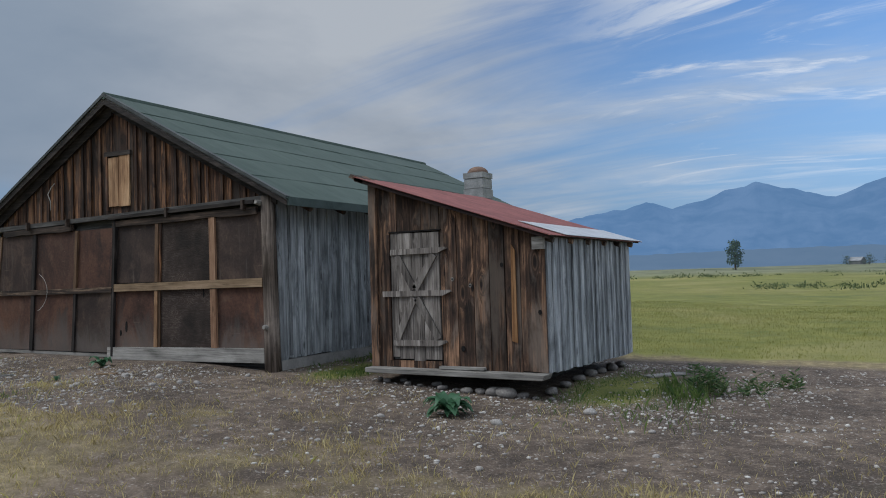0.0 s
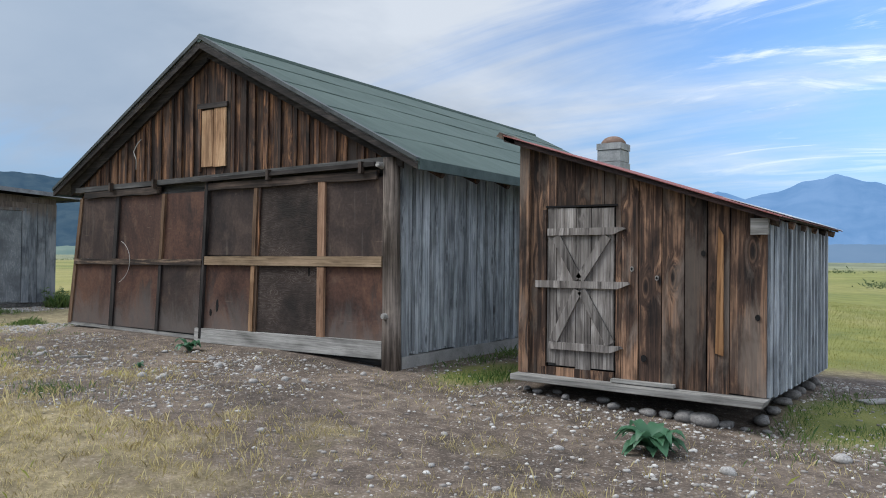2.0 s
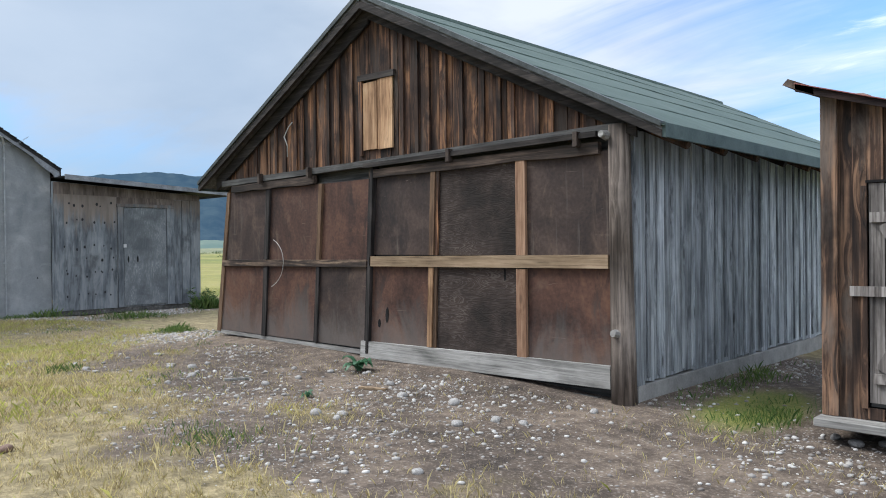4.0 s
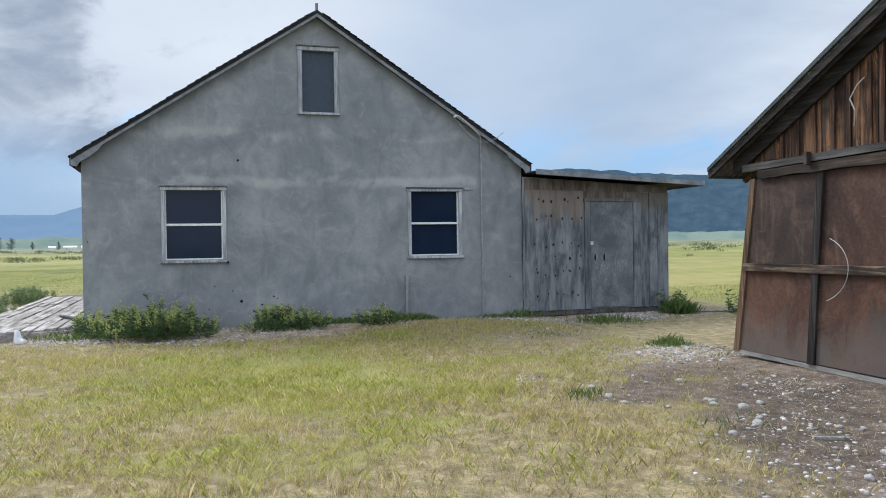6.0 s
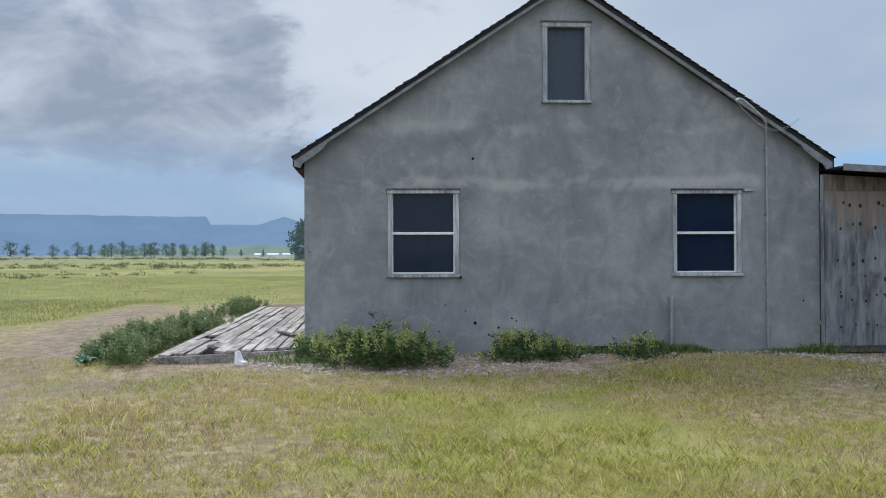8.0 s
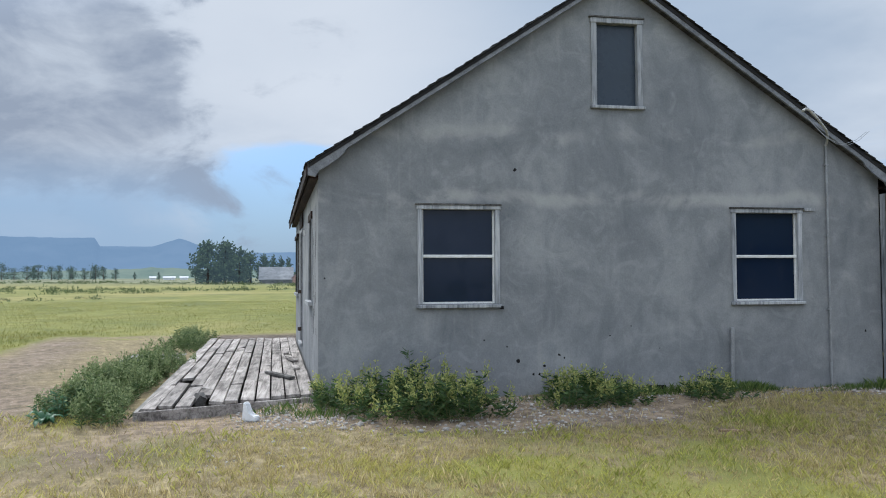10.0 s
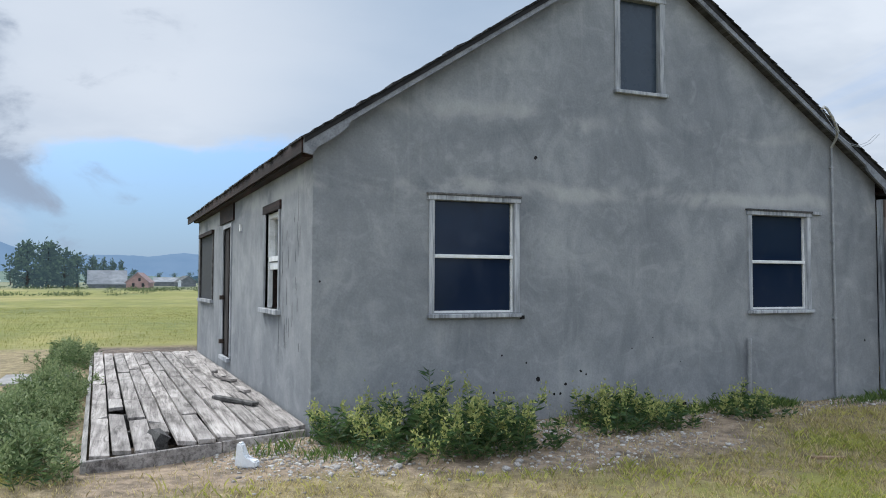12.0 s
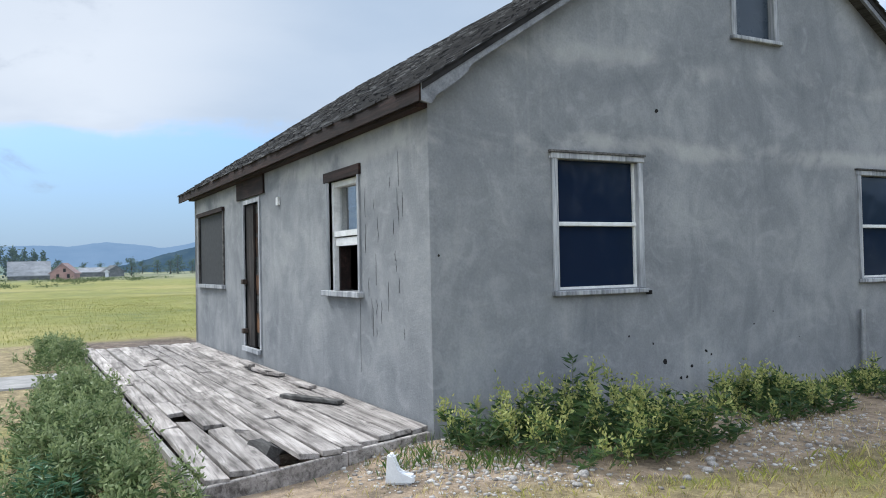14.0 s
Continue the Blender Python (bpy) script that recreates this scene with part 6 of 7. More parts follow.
    x, y, h = np.concatenate(xs), np.concatenate(ys), np.concatenate(hs)
    h = h * (0.3 + 1.3 * lattice(x, y, 63, 0.35) * lattice(x, y, 64, 0.9) * 1.8)
    k = (outside(x, y) > 0) & (lattice(x, y, 63, 0.35) > 0.3)
    blades("lush_grass", x[k], y[k], h[k], 0.004 + 0.003 * r.rand(int(k.sum())), LUSH_GRASS, "lush green grass tufts along the walls", "grass", 5, 0.7)
    # straw litter lying flat on the earth
    x, y = strew(120000, -19.5, 3.0, -6.0, 12.0, 44, lambda x, y: outside(x, y) * np.clip(lattice(x, y, 37, 0.7) * 1.1 - 0.1, 0.02, 1) * (0.25 + 0.75 * zones(x, y)[0]))
    blades("straw_litter", x, y, 0.004 + 0.007 * r.rand(len(x)), 0.002 + 0.003 * r.rand(len(x)), DRY_GRASS, "scattered straw and chaff", "litter", 6, 6.0)


grow_grass()


def rock_mesh(name, seed, flat=0.6):
    bm = bmesh.new()
    bmesh.ops.create_icosphere(bm, subdivisions=2, radius=1.0)
    r = random.Random(seed)
    o = Vector((r.uniform(0, 9), r.uniform(0, 9), r.uniform(0, 9)))
    s = (r.uniform(0.8, 1.25), r.uniform(0.7, 1.0), flat * r.uniform(0.8, 1.1))
    for v in bm.verts:
        k = 1 + 0.28 * noise.noise(v.co * 1.1 + o) + 0.1 * noise.noise(v.co * 2.7 + o)
        v.co = Vector((v.co.x * s[0] * k, v.co.y * s[1] * k, v.co.z * s[2] * k))
    me = bpy.data.meshes.new(name)
    bm.to_mesh(me)
    bm.free()
    me.polygons.foreach_set("use_smooth", [True] * len(me.polygons))
    me.materials.append(STONE)
    return me


def lay_stones():
    shapes = [rock_mesh("stone", 70 + i) for i in range(6)]
    props = [rock_mesh("footing_stone", 80 + i) for i in range(6)]
    for me in props:
        me.materials[0] = STONE_DARK
    r = random.Random(31)
    spots = []
    for i in range(84):
        spots.append((r.uniform(-13.2, -6.9), r.uniform(5.6, 7.75), 0.016 + 0.034 * r.random() ** 2))
    for i in range(14):
        spots.append((r.uniform(-6.5, -1.2), r.uniform(5.2, 7.9), r.uniform(0.02, 0.04)))
    spots += [(-2.5, 7.93, 0.075), (-3.07, 6.96, 0.06), (-8.6, 6.12, 0.06), (-8.1, 7.2, 0.06), (-10.2, 7.5, 0.05), (-7.6, 6.7, 0.05)]
    for i in range(12):
        spots.append((r.uniform(-19.0, -18.0), r.uniform(-0.6, 3.0), r.uniform(0.025, 0.05)))
    for i, (x, y, s) in enumerate(spots):
        ob = tagged(new("stone", shapes[i % 6]), "pale rounded river stone half sunk in earth", "stone", "stones strewn over the yard")
        ob.matrix_world = pose(x, y, float(ground_z(x, y)) + s * 0.2, r.uniform(-12, 12), r.uniform(-12, 12), r.uniform(0, 360)) @ Matrix.Scale(s, 4)
    for i in range(15):
        x = -5.45 + i * 0.165
        s = r.uniform(0.035, 0.075)
        if i in (10, 11):
            s = 0.12
        ob = tagged(new("footing_stone", props[i % 6]), "grey fieldstone propping the shed's sill", "stone", "stones under the shed")
        y = SY0 + r.uniform(-0.12, 0.08)
        ob.matrix_world = pose(x, y, float(ground_z(x, y)) + s * 0.35, 0, 0, r.uniform(0, 360)) @ Matrix.Scale(s, 4)
    for i in range(7):
        y = SY0 + 0.3 + i * 0.45
        ob = tagged(new("footing_stone", props[i % 6]), "grey fieldstone propping the shed's sill", "stone", "stones under the shed")
        ob.matrix_world = pose(SX1 - 0.1, y, float(ground_z(SX1, y)) + 0.05, 0, 0, r.uniform(0, 360)) @ Matrix.Scale(r.uniform(0.07, 0.1), 4)
    # pebbles past counting
    q = np.random.RandomState(8)
    ico = bmesh.new()
    bmesh.ops.create_icosphere(ico, subdivisions=1, radius=1.0)
    ico.verts.ensure_lookup_table()
    bv = np.array([v.co[:] for v in ico.verts])
    bf = np.array([[v.index for v in f.verts] for f in ico.faces])
    ico.free()
    keep = lambda x, y: outside(x, y) * np.clip(zones(x, y)[0] * 1.1 - 0.12, 0.0, 1) * np.clip(lattice(x, y, 38, 1.1) * 1.5 - 0.25, 0.05, 1) * (1 - 0.55 * step(x, -8.5, -5.5) * step(-y, -8.3, -7.2))
    xa, ya = strew(80000, -15.5, 2.0, 4.6, 12.0, 45, keep)
    xb, yb = strew(48000, -20.0, -16.8, -1.0, 11.8, 46, keep)
    xc, yc = strew(4000, -15.6, -13.6, 6.9, 8.8, 47, lambda x, y: outside(x, y) * zones(x, y)[2])
    x, y = np.concatenate([xa, xb, xc]), np.concatenate([ya, yb, yc])
    n = len(x)
    s = 0.005 + 0.021 * q.rand(n) ** 3.2
    a = q.rand(n) * 2 * np.pi
    sh = np.stack([0.8 + 0.6 * q.rand(n), 0.7 + 0.4 * q.rand(n), 0.4 + 0.3 * q.rand(n)], -1)
    v = bv[None] * (1 + 0.2 * (q.rand(n, len(bv), 1) - 0.5)) * sh[:, None] * s[:, None, None]
    c, d = np.cos(a)[:, None], np.sin(a)[:, None]
    v = np.stack([v[..., 0] * c - v[..., 1] * d, v[..., 0] * d + v[..., 1] * c, v[..., 2]], -1)
    v += np.stack([x, y, ground_z(x, y) + s * 0.15], -1)[:, None]
    f = (bf[None] + (np.arange(n) * len(bv))[:, None, None]).reshape(-1, 3)
    me = mesh_of("gravel", v.reshape(-1, 3), f)
    me.materials.append(PEBBLE)
    tagged(new("gravel", me), "pale gravel and pebbles strewn on the earth", "gravel", kind="stuff")


def pebble_material():
    m, nt, b = material("pebbles", 0.9)
    k = nt.nodes.new("ShaderNodeNewGeometry").outputs["Random Per Island"]
    put(nt, b.inputs["Base Color"], ramp(nt, k, (0.0, (0.17, 0.15, 0.135)), (0.5, (0.32, 0.30, 0.275)), (1.0, (0.52, 0.50, 0.47))))
    return m


PEBBLE = pebble_material()
lay_stones()


def leaf_cloud(name, at, way, length, width, mat, parent, label=""):
    """Leaves as small folded diamonds at given places, along given ways."""
    r = np.random.RandomState(len(at))
    n = len(at)
    way = way / np.linalg.norm(way, axis=1)[:, None]
    side = np.cross(way, r.randn(n, 3))
    side /= np.linalg.norm(side, axis=1)[:, None] + 1e-9
    length, width = np.asarray(length)[:, None], np.asarray(width)[:, None]
    up = np.cross(side, way)
    tip = at + way * length - up * length * 0.12
    mid = at + way * length * 0.45
    co = np.stack([at, mid + side * width / 2, tip, mid - side * width / 2], 1).reshape(-1, 3)
    i = np.arange(n)[:, None] * 4
    me = mesh_of(name, co, np.concatenate([i + [0, 1, 2], i + [0, 2, 3]], 1).reshape(-1, 3))
    me.materials.append(mat)
    ob = new(name, me)
    ob.parent = parent
    if label:
        ob["label"] = label
    return ob


def weed_bush(x0, x1, y0, y1, h, stems, seed, label, leaf=None, bud=None, leaf_len=0.095, leaf_w=0.024, per=44, name="weed_bush", group=""):
    """A clump of leafy stalks over a patch of ground, with pale flower heads."""
    q = np.random.RandomState(seed)
    th = thing(name, label, "bush", group=group)
    bm = bmesh.new()
    at, way, bat, bway = [], [], [], []
    for s in range(stems):
        x, y = x0 + (x1 - x0) * q.rand(), y0 + (y1 - y0) * q.rand()
        mid = 1 - 0.55 * abs(2 * (y - y0) / (y1 - y0 + 1e-6) - 1) ** 2
        hh = h * mid * (0.45 + 0.65 * q.rand())
        hh *= 0.55 + 0.95 * float(lattice(x, y, 65, 0.32))
        z = float(ground_z(x, y))
        out = q.randn(2) * 0.28 * h
        p = np.array([x, y, z])
        tip = p + np.array([out[0] + 0.06 * h, out[1], hh])
        stick(bm, p - [0, 0, 0.02], tip, 0.006, 0.002, 4)
        k = max(6, int(per * hh / 0.5))
        t = q.rand(k, 1) * 0.9 + 0.08
        a = q.rand(k) * 2 * np.pi
        at.append(p + (tip - p) * t)
        way.append(np.stack([np.cos(a), np.sin(a), 0.1 + 0.5 * q.rand(k)], -1))
        if bud is not None and hh > 0.58 * h * mid and q.rand() < 0.65:
            m = 44
            bat.append(tip + q.randn(m, 3) * np.array([0.022, 0.022, 0.055]) - [0, 0, 0.02])
            bway.append(q.randn(m, 3) + [0, 0, 1.2])
    part("stalk", bm, STEM, th)
    at, way = np.concatenate(at), np.concatenate(way)
    leaf_cloud("foliage", at, way, leaf_len * (0.6 + 0.7 * q.rand(len(at))), leaf_w * (0.7 + 0.6 * q.rand(len(at))), leaf or WEED_LEAF, th)
    if bat:
        bat, bway = np.concatenate(bat), np.concatenate(bway)
        leaf_cloud("blossom", bat, bway, 0.03 + 0.02 * q.rand(len(bat)), 0.018 + 0 * bat[:, 0], bud, th, "pale yellow-green flower heads")
    return th


def broad_plant(x, y, size, leaves, seed, label="low plant with broad drooping green leaves"):
    """A rosette of broad leaves, each a bent strip."""
    r = random.Random(seed)
    th = thing("broadleaf_plant", label, "plant")
    z = float(ground_z(x, y))
    for i in range(leaves):
        a = i * 2.4 + r.uniform(-0.3, 0.3)
        L, lift = size * r.uniform(0.7, 1.15), r.uniform(0.8, 2.2)
        c, s = math.cos(a), math.sin(a)
        bm = bmesh.new()
        rows = []
        for j in range(7):
            t = j / 6
            d = L * (0.08 + 0.8 * t)
            zz = z + L * (0.1 + 0.9 * lift * t - (0.5 + 0.45 * lift) * t * t)
            w = L * 0.19 * math.sin(math.pi * min(1, 0.12 + 0.88 * t)) ** 0.8 + 0.004
            fold = w * 0.35 + 0.012 * math.sin(9 * t + i)
            rows.append([bm.verts.new((x + c * d - s * k * w, y + s * d + c * k * w, max(zz + abs(k) * fold, z + 0.004))) for k in (-1, 0, 1)])
        for p, q in zip(rows, rows[1:]):
            bm.faces.new((p[0], p[1], q[1], q[0])), bm.faces.new((p[1], p[2], q[2], q[1]))
        part("leaf", bm, BROAD_LEAF, th, smooth=True)
    return th


weed_bush(-19.5, -18.45, 0.35, 2.15, 0.47, 170, 81, "dense leafy green weeds with yellowish flower heads at the wall", bud=WEED_BUD)
weed_bush(-19.5, -18.75, 2.8, 3.95, 0.36, 95, 82, "leafy green weeds with yellowish heads by the foundation", bud=WEED_BUD)
weed_bush(-19.35, -18.85, 4.65, 5.3, 0.34, 30, 83, "sparse low weeds in gravel by the stand pipe", bud=WEED_BUD)
weed_bush(-19.6, -19.2, 0.0, 0.45, 0.42, 30, 84, "small green weeds at the house corner", bud=WEED_BUD)
weed_bush(-19.5, -19.1, 10.8, 11.2, 0.45, 22, 85, "green weeds at the lean-to's corner", leaf=SAGE_LEAF)
for i, (a, b, c, d, h, n) in enumerate(((-20.6, -19.3, -2.85, -2.15, 0.33, 130), (-22.6, -20.6, -3.0, -2.15, 0.32, 190), (-24.8, -22.6, -2.85, -2.15, 0.28, 150), (-30.0, -26.4, -3.0, -2.3, 0.36, 150), (-19.9, -19.1, -2.95, -2.55, 0.26, 40), (-19.3, -18.7, -2.4, -1.95, 0.3, 30))):
    weed_bush(a, b, c, d, h, n, 90 + i, "feathery grey-green weeds crowding the deck's edge", leaf=SAGE_LEAF if i != 4 else BROAD_LEAF, bud=SAGE_BUD if i != 4 else None, leaf_len=0.085, leaf_w=0.014, per=60, name="sage_weed", group="weeds along the deck")
for i, (x, y, h, n) in enumerate(((-1.66, 9.59, 0.42, 26), (-1.24, 9.62, 0.32, 10), (-0.9, 10.3, 0.25, 12), (-18.7, 12.0, 0.4, 12))):
    weed_bush(x - 0.16, x + 0.16, y - 0.16, y + 0.16, h, n, 100 + i, "single dark green weed standing in bare earth", leaf_len=0.09, leaf_w=0.02, per=40, name="tall_weed", group="single weeds in the yard")
broad_plant(-3.65, 7.07, 0.27, 34, 5)
broad_plant(-9.94, 7.68, 0.2, 18, 6)
broad_plant(-9.3, 6.55, 0.09, 7, 7)
broad_plant(-19.0, -2.75, 0.2, 12, 8)


def small_things():
    # white angled block by the deck
    x, y = -18.88, -0.62
    z = float(ground_z(x, y))
    f = lambda u, v, d: (x + 0.34 * u + 0.5 * d, y + 0.5 * u - 0.34 * d, z + 0.66 * v)
    bl = thing("angle_block", "white chipped angle-shaped block lying by the deck", "block")
    bm = bmesh.new()
    extr(bm, [(-0.18, 0.0), (0.14, 0.0), (0.15, 0.095), (0.0, 0.10), (-0.05, 0.13), (-0.075, 0.30), (-0.15, 0.31)], f, -0.07, 0.07)
    bmesh.ops.bevel(bm, geom=bm.edges[:], offset=0.014, segments=2, affect="EDGES")
    part("block", bm, WHITE_FOAM, bl)
    for (u, v, a, l, w, lab, m) in ((-19.2, 11.9, 1.3, 1.3, 0.16, "pale plank lying in grass by the lean-to", SILL_GREY), (-2.45, 10.85, 0.9, 0.62, 0.16, "grey board lying on bare earth", SILL_GREY),
                                    (-9.1, 7.15, 0.3, 0.3, 0.05, "short pale stick on the gravel", NEW_RAIL), (-17.4, 4.2, 1.2, 0.3, 0.035, "short pale stick in dry grass", NEW_RAIL), (-10.6, 6.6, 1.1, 0.25, 0.025, "short white stick on the earth", SILL_GREY)):
        th = thing("ground_board", lab, "board")
        z = max(float(ground_z(u + p * math.cos(a), v + p * math.sin(a))) for p in (-l / 2, 0, l / 2))
        bm = bmesh.new()
        extr(bm, rect(-l / 2, l / 2, -w / 2, w / 2), lambda p, q, d: (u + p * math.cos(a) - q * math.sin(a), v + p * math.sin(a) + q * math.cos(a), z + d - 0.004), 0.0, 0.028)
        bmesh.ops.bevel(bm, geom=bm.edges[:], offset=0.005, segments=1, affect="EDGES")
        part("board", bm, m, th)
    sl = thing("concrete_slab", "pale concrete slab sunk beside the deck", "slab")
    bm = bmesh.new()
    extr(bm, rect(-26.3, -25.0, -3.45, -2.42), lambda u, v, d: (u, v, 0.17 + d), 0.0, 0.08)
    bmesh.ops.bevel(bm, geom=bm.edges[:], offset=0.012, segments=2, affect="EDGES")
    part("slab", bm, CONCRETE, sl)
    cl = tagged(new("clay_lump", rock_mesh("clay_lump", 99, 0.7)), "reddish lump of clay in the dry grass", "clod")
    cl.data.materials[0] = CHIM_CAP
    cl.matrix_world = pose(-9.3, 4.09, float(ground_z(-9.3, 4.09)) + 0.02) @ Matrix.Scale(0.05, 4)


small_things()


def scatter_brush():
    """Low grey-green brush in loose bands over the meadow: past counting."""
    q = np.random.RandomState(61)
    at, way, size = [], [], []
    bands = ((-70, -45, -34, -4, 60, 0.5), (-125, -80, -75, 0, 190, 0.8), (-215, -130, -150, 20, 420, 1.0), (-6, 34, 46, 58, 70, 0.6), (-30, 60, 95, 190, 200, 1.0), (-3, 14, 15, 24, 5, 0.22), (-70, -28, 16, 46, 12, 0.4), (-160, -60, 30, 150, 160, 1.0))
    for x0, x1, y0, y1, n, s in bands:
        x, y = x0 + (x1 - x0) * q.rand(n), y0 + (y1 - y0) * q.rand(n)
        keep = lattice(x, y, 62, 9.0 + 14.0 * s) > 0.42
        for a, b in zip(x[keep], y[keep]):
            h = s * (0.4 + 0.6 * q.rand())
            m = 46
            w = h * (1.0 + 1.2 * q.rand())
            p = q.randn(m, 3) * np.array([w * 0.5, w * 0.5, 0.0])
            p[:, 2] = np.abs(q.randn(m)) * h * 0.32 * np.exp(-(p[:, 0] ** 2 + p[:, 1] ** 2) / (w * w))
            at.append(p + [a, b, float(ground_z(a, b))])
            way.append(q.randn(m, 3) * [0.6, 0.6, 0.5] + [0, 0, 0.8])
            size.append(np.full(m, h * 0.42))
    at, way, size = np.concatenate(at), np.concatenate(way), np.concatenate(size)
    ob = leaf_cloud("sagebrush", at, way, size * (0.6 + 0.8 * q.rand(len(at))), size * 0.34, BRUSH_LEAF, None)
    tagged(ob, "low grey-green brush dotted over the meadow", "brush", kind="stuff")


scatter_brush()


# ---- distance ----
def polar(az, d):
    ox, oy = (-0.5, 1.0) if az < 40 else (-11.0, -0.5)
    return ox - d * math.sin(radians(az)), oy + d * math.cos(radians(az))


def tree(az, d, height, width, seed, label="leafy green cottonwood standing in the meadow", group="", mat=None, leaves=900, trunk=0.25, name="tree"):
    """A tapered trunk with limbs and a crown of many small leaf clumps with gaps."""
    r = random.Random(seed)
    q = np.random.RandomState(seed)
    x, y = polar(az, d)
    z = float(ground_z(x, y)) - 0.1
    th = thing(name, label, "tree", group=group)
    bm = bmesh.new()
    top = Vector((x, y, z + height * 0.85))
    stick(bm, (x, y, z), (x + r.uniform(-0.03, 0.03) * height, y, z + height * 0.45), height * 0.035, height * 0.022, 8)
    stick(bm, (x, y, z + height * 0.43), top, height * 0.022, height * 0.006, 7)
    knobs = []
    for i in range(18):
        t = trunk + (1 - trunk) * (i + r.random()) / 18
        a = r.uniform(0, 6.28)
        reach = width * 0.5 * math.sin(math.pi * min(0.96, 0.22 + 0.74 * (t - trunk) / (1 - trunk))) * r.uniform(0.5, 1.05)
        s = Vector((x, y, z + height * max(0.2, t - 0.12)))
        e = Vector((x + math.cos(a) * reach, y + math.sin(a) * reach, z + height * min(0.97, t)))
        stick(bm, s, e, height * 0.01, height * 0.003, 5)
        knobs += [e, s.lerp(e, 0.6)]
    part("trunk", bm, BARK, th)
    k = q.randint(0, len(knobs), leaves)
    at = np.array([knobs[i][:] for i in k]) + q.randn(leaves, 3) * np.array([width * 0.11, width * 0.11, height * 0.06])
    size = height * 0.085
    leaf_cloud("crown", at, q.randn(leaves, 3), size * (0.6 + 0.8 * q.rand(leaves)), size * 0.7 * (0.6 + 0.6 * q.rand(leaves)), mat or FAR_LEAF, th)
    return th


def ridge(name, label, az0, az1, dist, outline, rough, mat, seed, base=-30.0, depth=0.25):
    """A range of hills: a relief that climbs away from the eye to the outline's height in degrees."""
    n, rows = 260, 14
    co = []
    for i in range(n):
        az = az0 + (az1 - az0) * i / (n - 1)
        fine = sum(noise.noise(Vector((az * f, seed, 0))) * a for f, a in ((0.5, 1.0), (1.3, 0.55), (3.1, 0.28), (7.3, 0.13)))
        el = max(0.02, outline(az) + rough * fine)
        for j in range(rows):
            t = j / (rows - 1)
            d = dist * (1 - depth * (1 - t) + 0.05 * depth * noise.noise(Vector((az * 0.9, t * 3.0, seed))))
            px, py = polar(az, d)
            crag = 1 + 0.22 * noise.noise(Vector((az * 1.7, t * 4.0, seed + 4))) * (1 - t)
            co.append((px, py, base + (dist * math.tan(radians(el)) + 1.6 - base) * t ** 1.15 * crag))
    i = np.arange(n * rows).reshape(n, rows)
    quads = np.stack([i[:-1, :-1], i[1:, :-1], i[1:, 1:], i[:-1, 1:]], -1).reshape(-1, 4)
    me = mesh_of(name, np.array(co), quads)
    me.materials.append(mat)
    tagged(new(name, me), label, "mountains", kind="structure")


def peaks(*ps):
    """The upper outline of several peaks (azimuth, degrees high, fall in degrees for each degree aside)."""
    return lambda az: max(h - abs(az - c) * s for c, h, s in ps)


# the blue of these slopes is mostly haze, put in as glow
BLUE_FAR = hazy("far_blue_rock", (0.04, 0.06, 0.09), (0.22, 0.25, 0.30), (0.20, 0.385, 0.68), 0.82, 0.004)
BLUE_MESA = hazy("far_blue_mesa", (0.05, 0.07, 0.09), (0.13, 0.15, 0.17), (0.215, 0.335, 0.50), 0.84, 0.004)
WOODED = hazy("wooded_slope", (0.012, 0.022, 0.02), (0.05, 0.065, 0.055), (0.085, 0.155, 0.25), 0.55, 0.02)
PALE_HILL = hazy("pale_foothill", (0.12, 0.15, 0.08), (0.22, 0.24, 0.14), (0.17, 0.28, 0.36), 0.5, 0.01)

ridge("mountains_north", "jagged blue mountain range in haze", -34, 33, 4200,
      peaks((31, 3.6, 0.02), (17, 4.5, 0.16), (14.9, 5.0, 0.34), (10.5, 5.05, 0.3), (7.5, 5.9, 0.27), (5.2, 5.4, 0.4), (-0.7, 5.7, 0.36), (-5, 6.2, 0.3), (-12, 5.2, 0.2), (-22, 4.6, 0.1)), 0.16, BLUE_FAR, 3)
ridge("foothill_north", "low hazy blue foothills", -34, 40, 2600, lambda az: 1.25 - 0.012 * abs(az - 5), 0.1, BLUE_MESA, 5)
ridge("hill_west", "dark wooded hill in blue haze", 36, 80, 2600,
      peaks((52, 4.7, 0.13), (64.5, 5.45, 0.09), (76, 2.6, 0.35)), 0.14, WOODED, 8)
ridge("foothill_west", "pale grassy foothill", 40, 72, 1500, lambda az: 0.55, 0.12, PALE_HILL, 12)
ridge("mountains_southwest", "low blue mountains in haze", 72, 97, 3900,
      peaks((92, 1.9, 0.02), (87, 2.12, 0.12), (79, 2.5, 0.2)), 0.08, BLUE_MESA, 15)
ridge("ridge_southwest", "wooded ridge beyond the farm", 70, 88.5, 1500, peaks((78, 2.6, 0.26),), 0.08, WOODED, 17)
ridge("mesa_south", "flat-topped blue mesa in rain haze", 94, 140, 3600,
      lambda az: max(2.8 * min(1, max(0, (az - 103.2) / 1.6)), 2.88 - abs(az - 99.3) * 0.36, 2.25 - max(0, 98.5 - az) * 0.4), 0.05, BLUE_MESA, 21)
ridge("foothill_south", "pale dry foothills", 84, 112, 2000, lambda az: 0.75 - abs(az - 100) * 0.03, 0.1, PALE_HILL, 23)

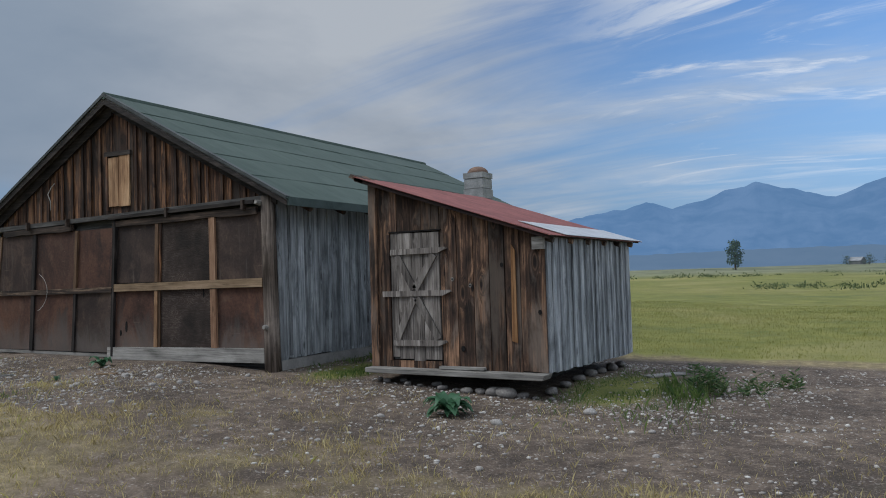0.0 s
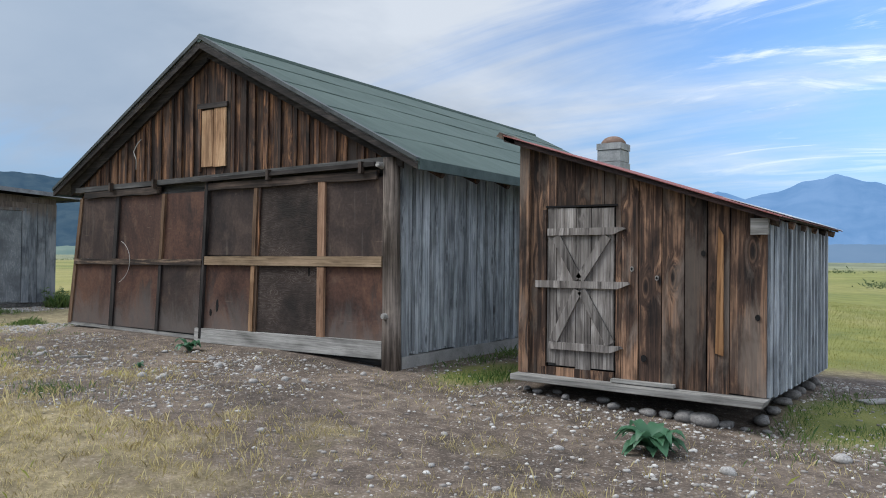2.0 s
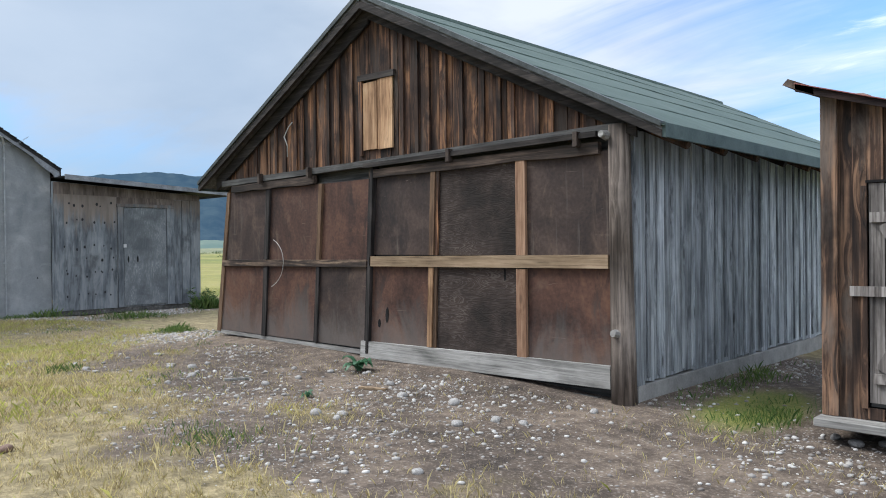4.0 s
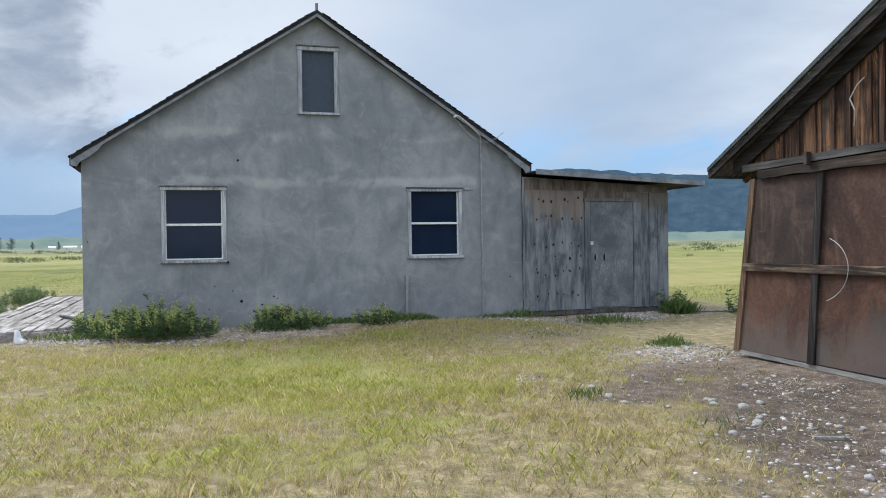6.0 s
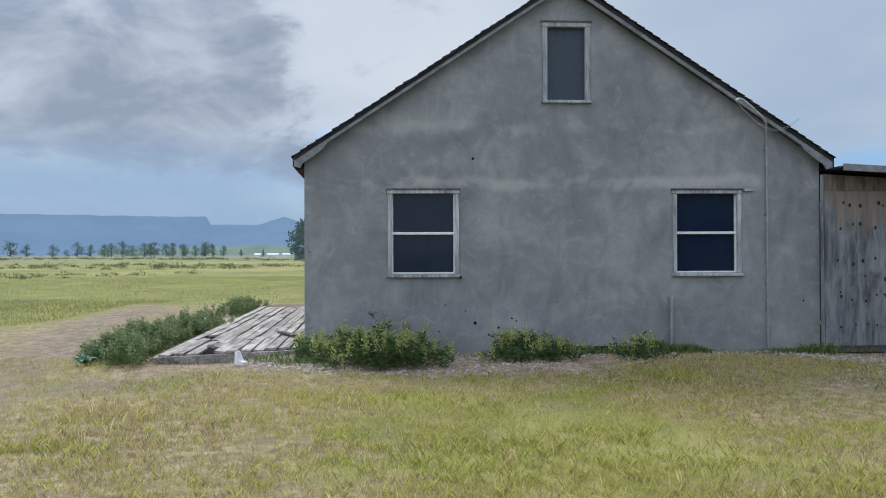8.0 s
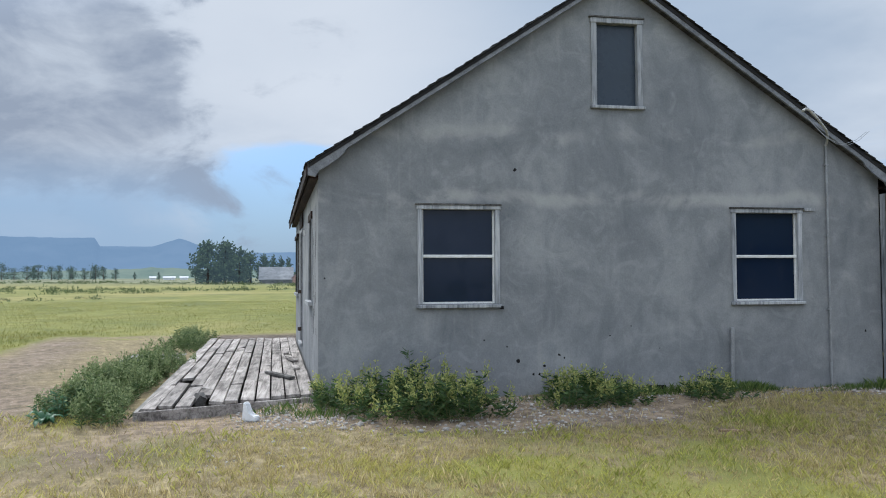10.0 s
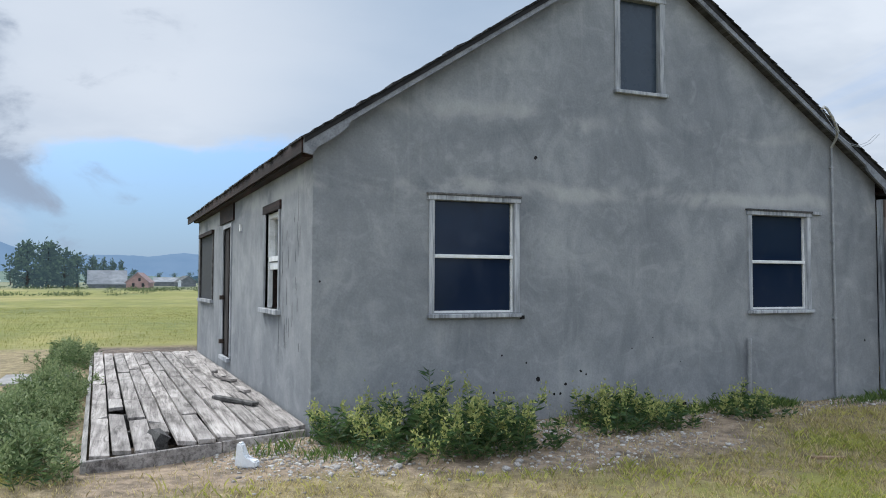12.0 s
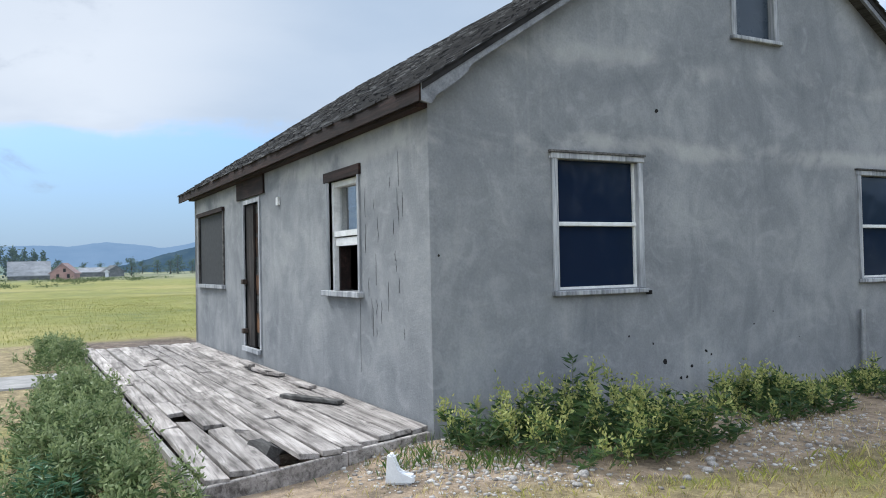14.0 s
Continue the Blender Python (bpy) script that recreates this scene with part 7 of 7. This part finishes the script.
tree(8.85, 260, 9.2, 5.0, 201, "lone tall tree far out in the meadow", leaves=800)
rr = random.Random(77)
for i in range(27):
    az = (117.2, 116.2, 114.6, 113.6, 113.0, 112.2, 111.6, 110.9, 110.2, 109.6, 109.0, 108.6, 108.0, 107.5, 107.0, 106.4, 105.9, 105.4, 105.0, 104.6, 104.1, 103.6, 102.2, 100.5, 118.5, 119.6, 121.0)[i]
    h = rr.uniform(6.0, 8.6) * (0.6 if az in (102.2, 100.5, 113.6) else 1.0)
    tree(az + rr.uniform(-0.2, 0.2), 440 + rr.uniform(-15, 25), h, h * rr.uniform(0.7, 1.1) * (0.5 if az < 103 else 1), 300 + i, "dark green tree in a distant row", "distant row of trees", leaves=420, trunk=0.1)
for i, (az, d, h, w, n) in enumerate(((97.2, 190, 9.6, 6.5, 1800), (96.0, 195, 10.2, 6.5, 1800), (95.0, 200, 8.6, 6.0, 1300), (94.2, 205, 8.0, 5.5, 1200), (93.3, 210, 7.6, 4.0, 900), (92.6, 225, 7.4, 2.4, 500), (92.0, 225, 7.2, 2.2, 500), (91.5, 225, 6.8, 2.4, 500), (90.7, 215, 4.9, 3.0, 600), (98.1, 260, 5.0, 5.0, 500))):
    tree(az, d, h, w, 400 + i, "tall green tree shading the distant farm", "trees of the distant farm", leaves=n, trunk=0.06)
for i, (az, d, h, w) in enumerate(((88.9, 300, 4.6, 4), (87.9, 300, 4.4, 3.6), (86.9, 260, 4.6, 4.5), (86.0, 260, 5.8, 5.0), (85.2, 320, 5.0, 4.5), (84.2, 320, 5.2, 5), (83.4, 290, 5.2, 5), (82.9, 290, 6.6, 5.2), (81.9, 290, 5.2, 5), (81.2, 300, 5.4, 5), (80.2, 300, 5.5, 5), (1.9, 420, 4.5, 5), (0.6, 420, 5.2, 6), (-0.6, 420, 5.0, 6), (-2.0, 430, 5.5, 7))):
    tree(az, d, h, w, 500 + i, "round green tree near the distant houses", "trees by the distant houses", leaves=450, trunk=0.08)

# own wall and roof colours, each with a little painted haze glow
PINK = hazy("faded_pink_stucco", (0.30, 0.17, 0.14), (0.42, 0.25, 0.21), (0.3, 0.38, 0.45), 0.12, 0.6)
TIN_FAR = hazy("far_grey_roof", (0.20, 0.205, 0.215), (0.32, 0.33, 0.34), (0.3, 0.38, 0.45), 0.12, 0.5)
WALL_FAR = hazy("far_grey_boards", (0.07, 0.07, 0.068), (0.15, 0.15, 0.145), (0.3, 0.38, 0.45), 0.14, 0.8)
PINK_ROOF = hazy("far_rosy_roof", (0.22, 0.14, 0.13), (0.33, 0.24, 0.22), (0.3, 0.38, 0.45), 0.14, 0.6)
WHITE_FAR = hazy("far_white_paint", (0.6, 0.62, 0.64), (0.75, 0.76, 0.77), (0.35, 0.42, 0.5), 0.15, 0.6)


def far_house(az, d, w, l, wall_h, roof_h, turn, wall, roof, label, windows=(), name="farm_building"):
    """A gabled building: walls, two roof slopes, windows. turn: 0 shows its gable, 90 its eaves."""
    x, y = polar(az, d)
    z = float(ground_z(x, y)) - 0.15
    th = thing(name, label, "building")
    a = radians(az + turn)
    ex, ey = Vector((math.cos(a), math.sin(a), 0)), Vector((-math.sin(a), math.cos(a), 0))
    f = lambda u, v, dd: Vector((x, y, z)) + ex * u + ey * dd + Vector((0, 0, v))
    bm = bmesh.new()
    extr(bm, [(-w / 2, 0), (w / 2, 0), (w / 2, wall_h), (0, wall_h + roof_h), (-w / 2, wall_h)], f, -l / 2, l / 2)
    part("wall", bm, wall, th)
    for s in (-1, 1):
        e = s * (w / 2 + 0.35)
        ez = wall_h - roof_h * 0.7 / w
        slab("roof", [(0, wall_h + roof_h + 0.05), (e, ez + 0.05), (e, ez + 0.22), (0, wall_h + roof_h + 0.24)], f, -l / 2 - 0.3, l / 2 + 0.3, roof, th)
    for u, v, ww, hh in windows:
        slab("window", rect(u - ww / 2, u + ww / 2, v - hh / 2, v + hh / 2), f, -l / 2 - 0.05, -l / 2 + 0.02, SCREEN, th)


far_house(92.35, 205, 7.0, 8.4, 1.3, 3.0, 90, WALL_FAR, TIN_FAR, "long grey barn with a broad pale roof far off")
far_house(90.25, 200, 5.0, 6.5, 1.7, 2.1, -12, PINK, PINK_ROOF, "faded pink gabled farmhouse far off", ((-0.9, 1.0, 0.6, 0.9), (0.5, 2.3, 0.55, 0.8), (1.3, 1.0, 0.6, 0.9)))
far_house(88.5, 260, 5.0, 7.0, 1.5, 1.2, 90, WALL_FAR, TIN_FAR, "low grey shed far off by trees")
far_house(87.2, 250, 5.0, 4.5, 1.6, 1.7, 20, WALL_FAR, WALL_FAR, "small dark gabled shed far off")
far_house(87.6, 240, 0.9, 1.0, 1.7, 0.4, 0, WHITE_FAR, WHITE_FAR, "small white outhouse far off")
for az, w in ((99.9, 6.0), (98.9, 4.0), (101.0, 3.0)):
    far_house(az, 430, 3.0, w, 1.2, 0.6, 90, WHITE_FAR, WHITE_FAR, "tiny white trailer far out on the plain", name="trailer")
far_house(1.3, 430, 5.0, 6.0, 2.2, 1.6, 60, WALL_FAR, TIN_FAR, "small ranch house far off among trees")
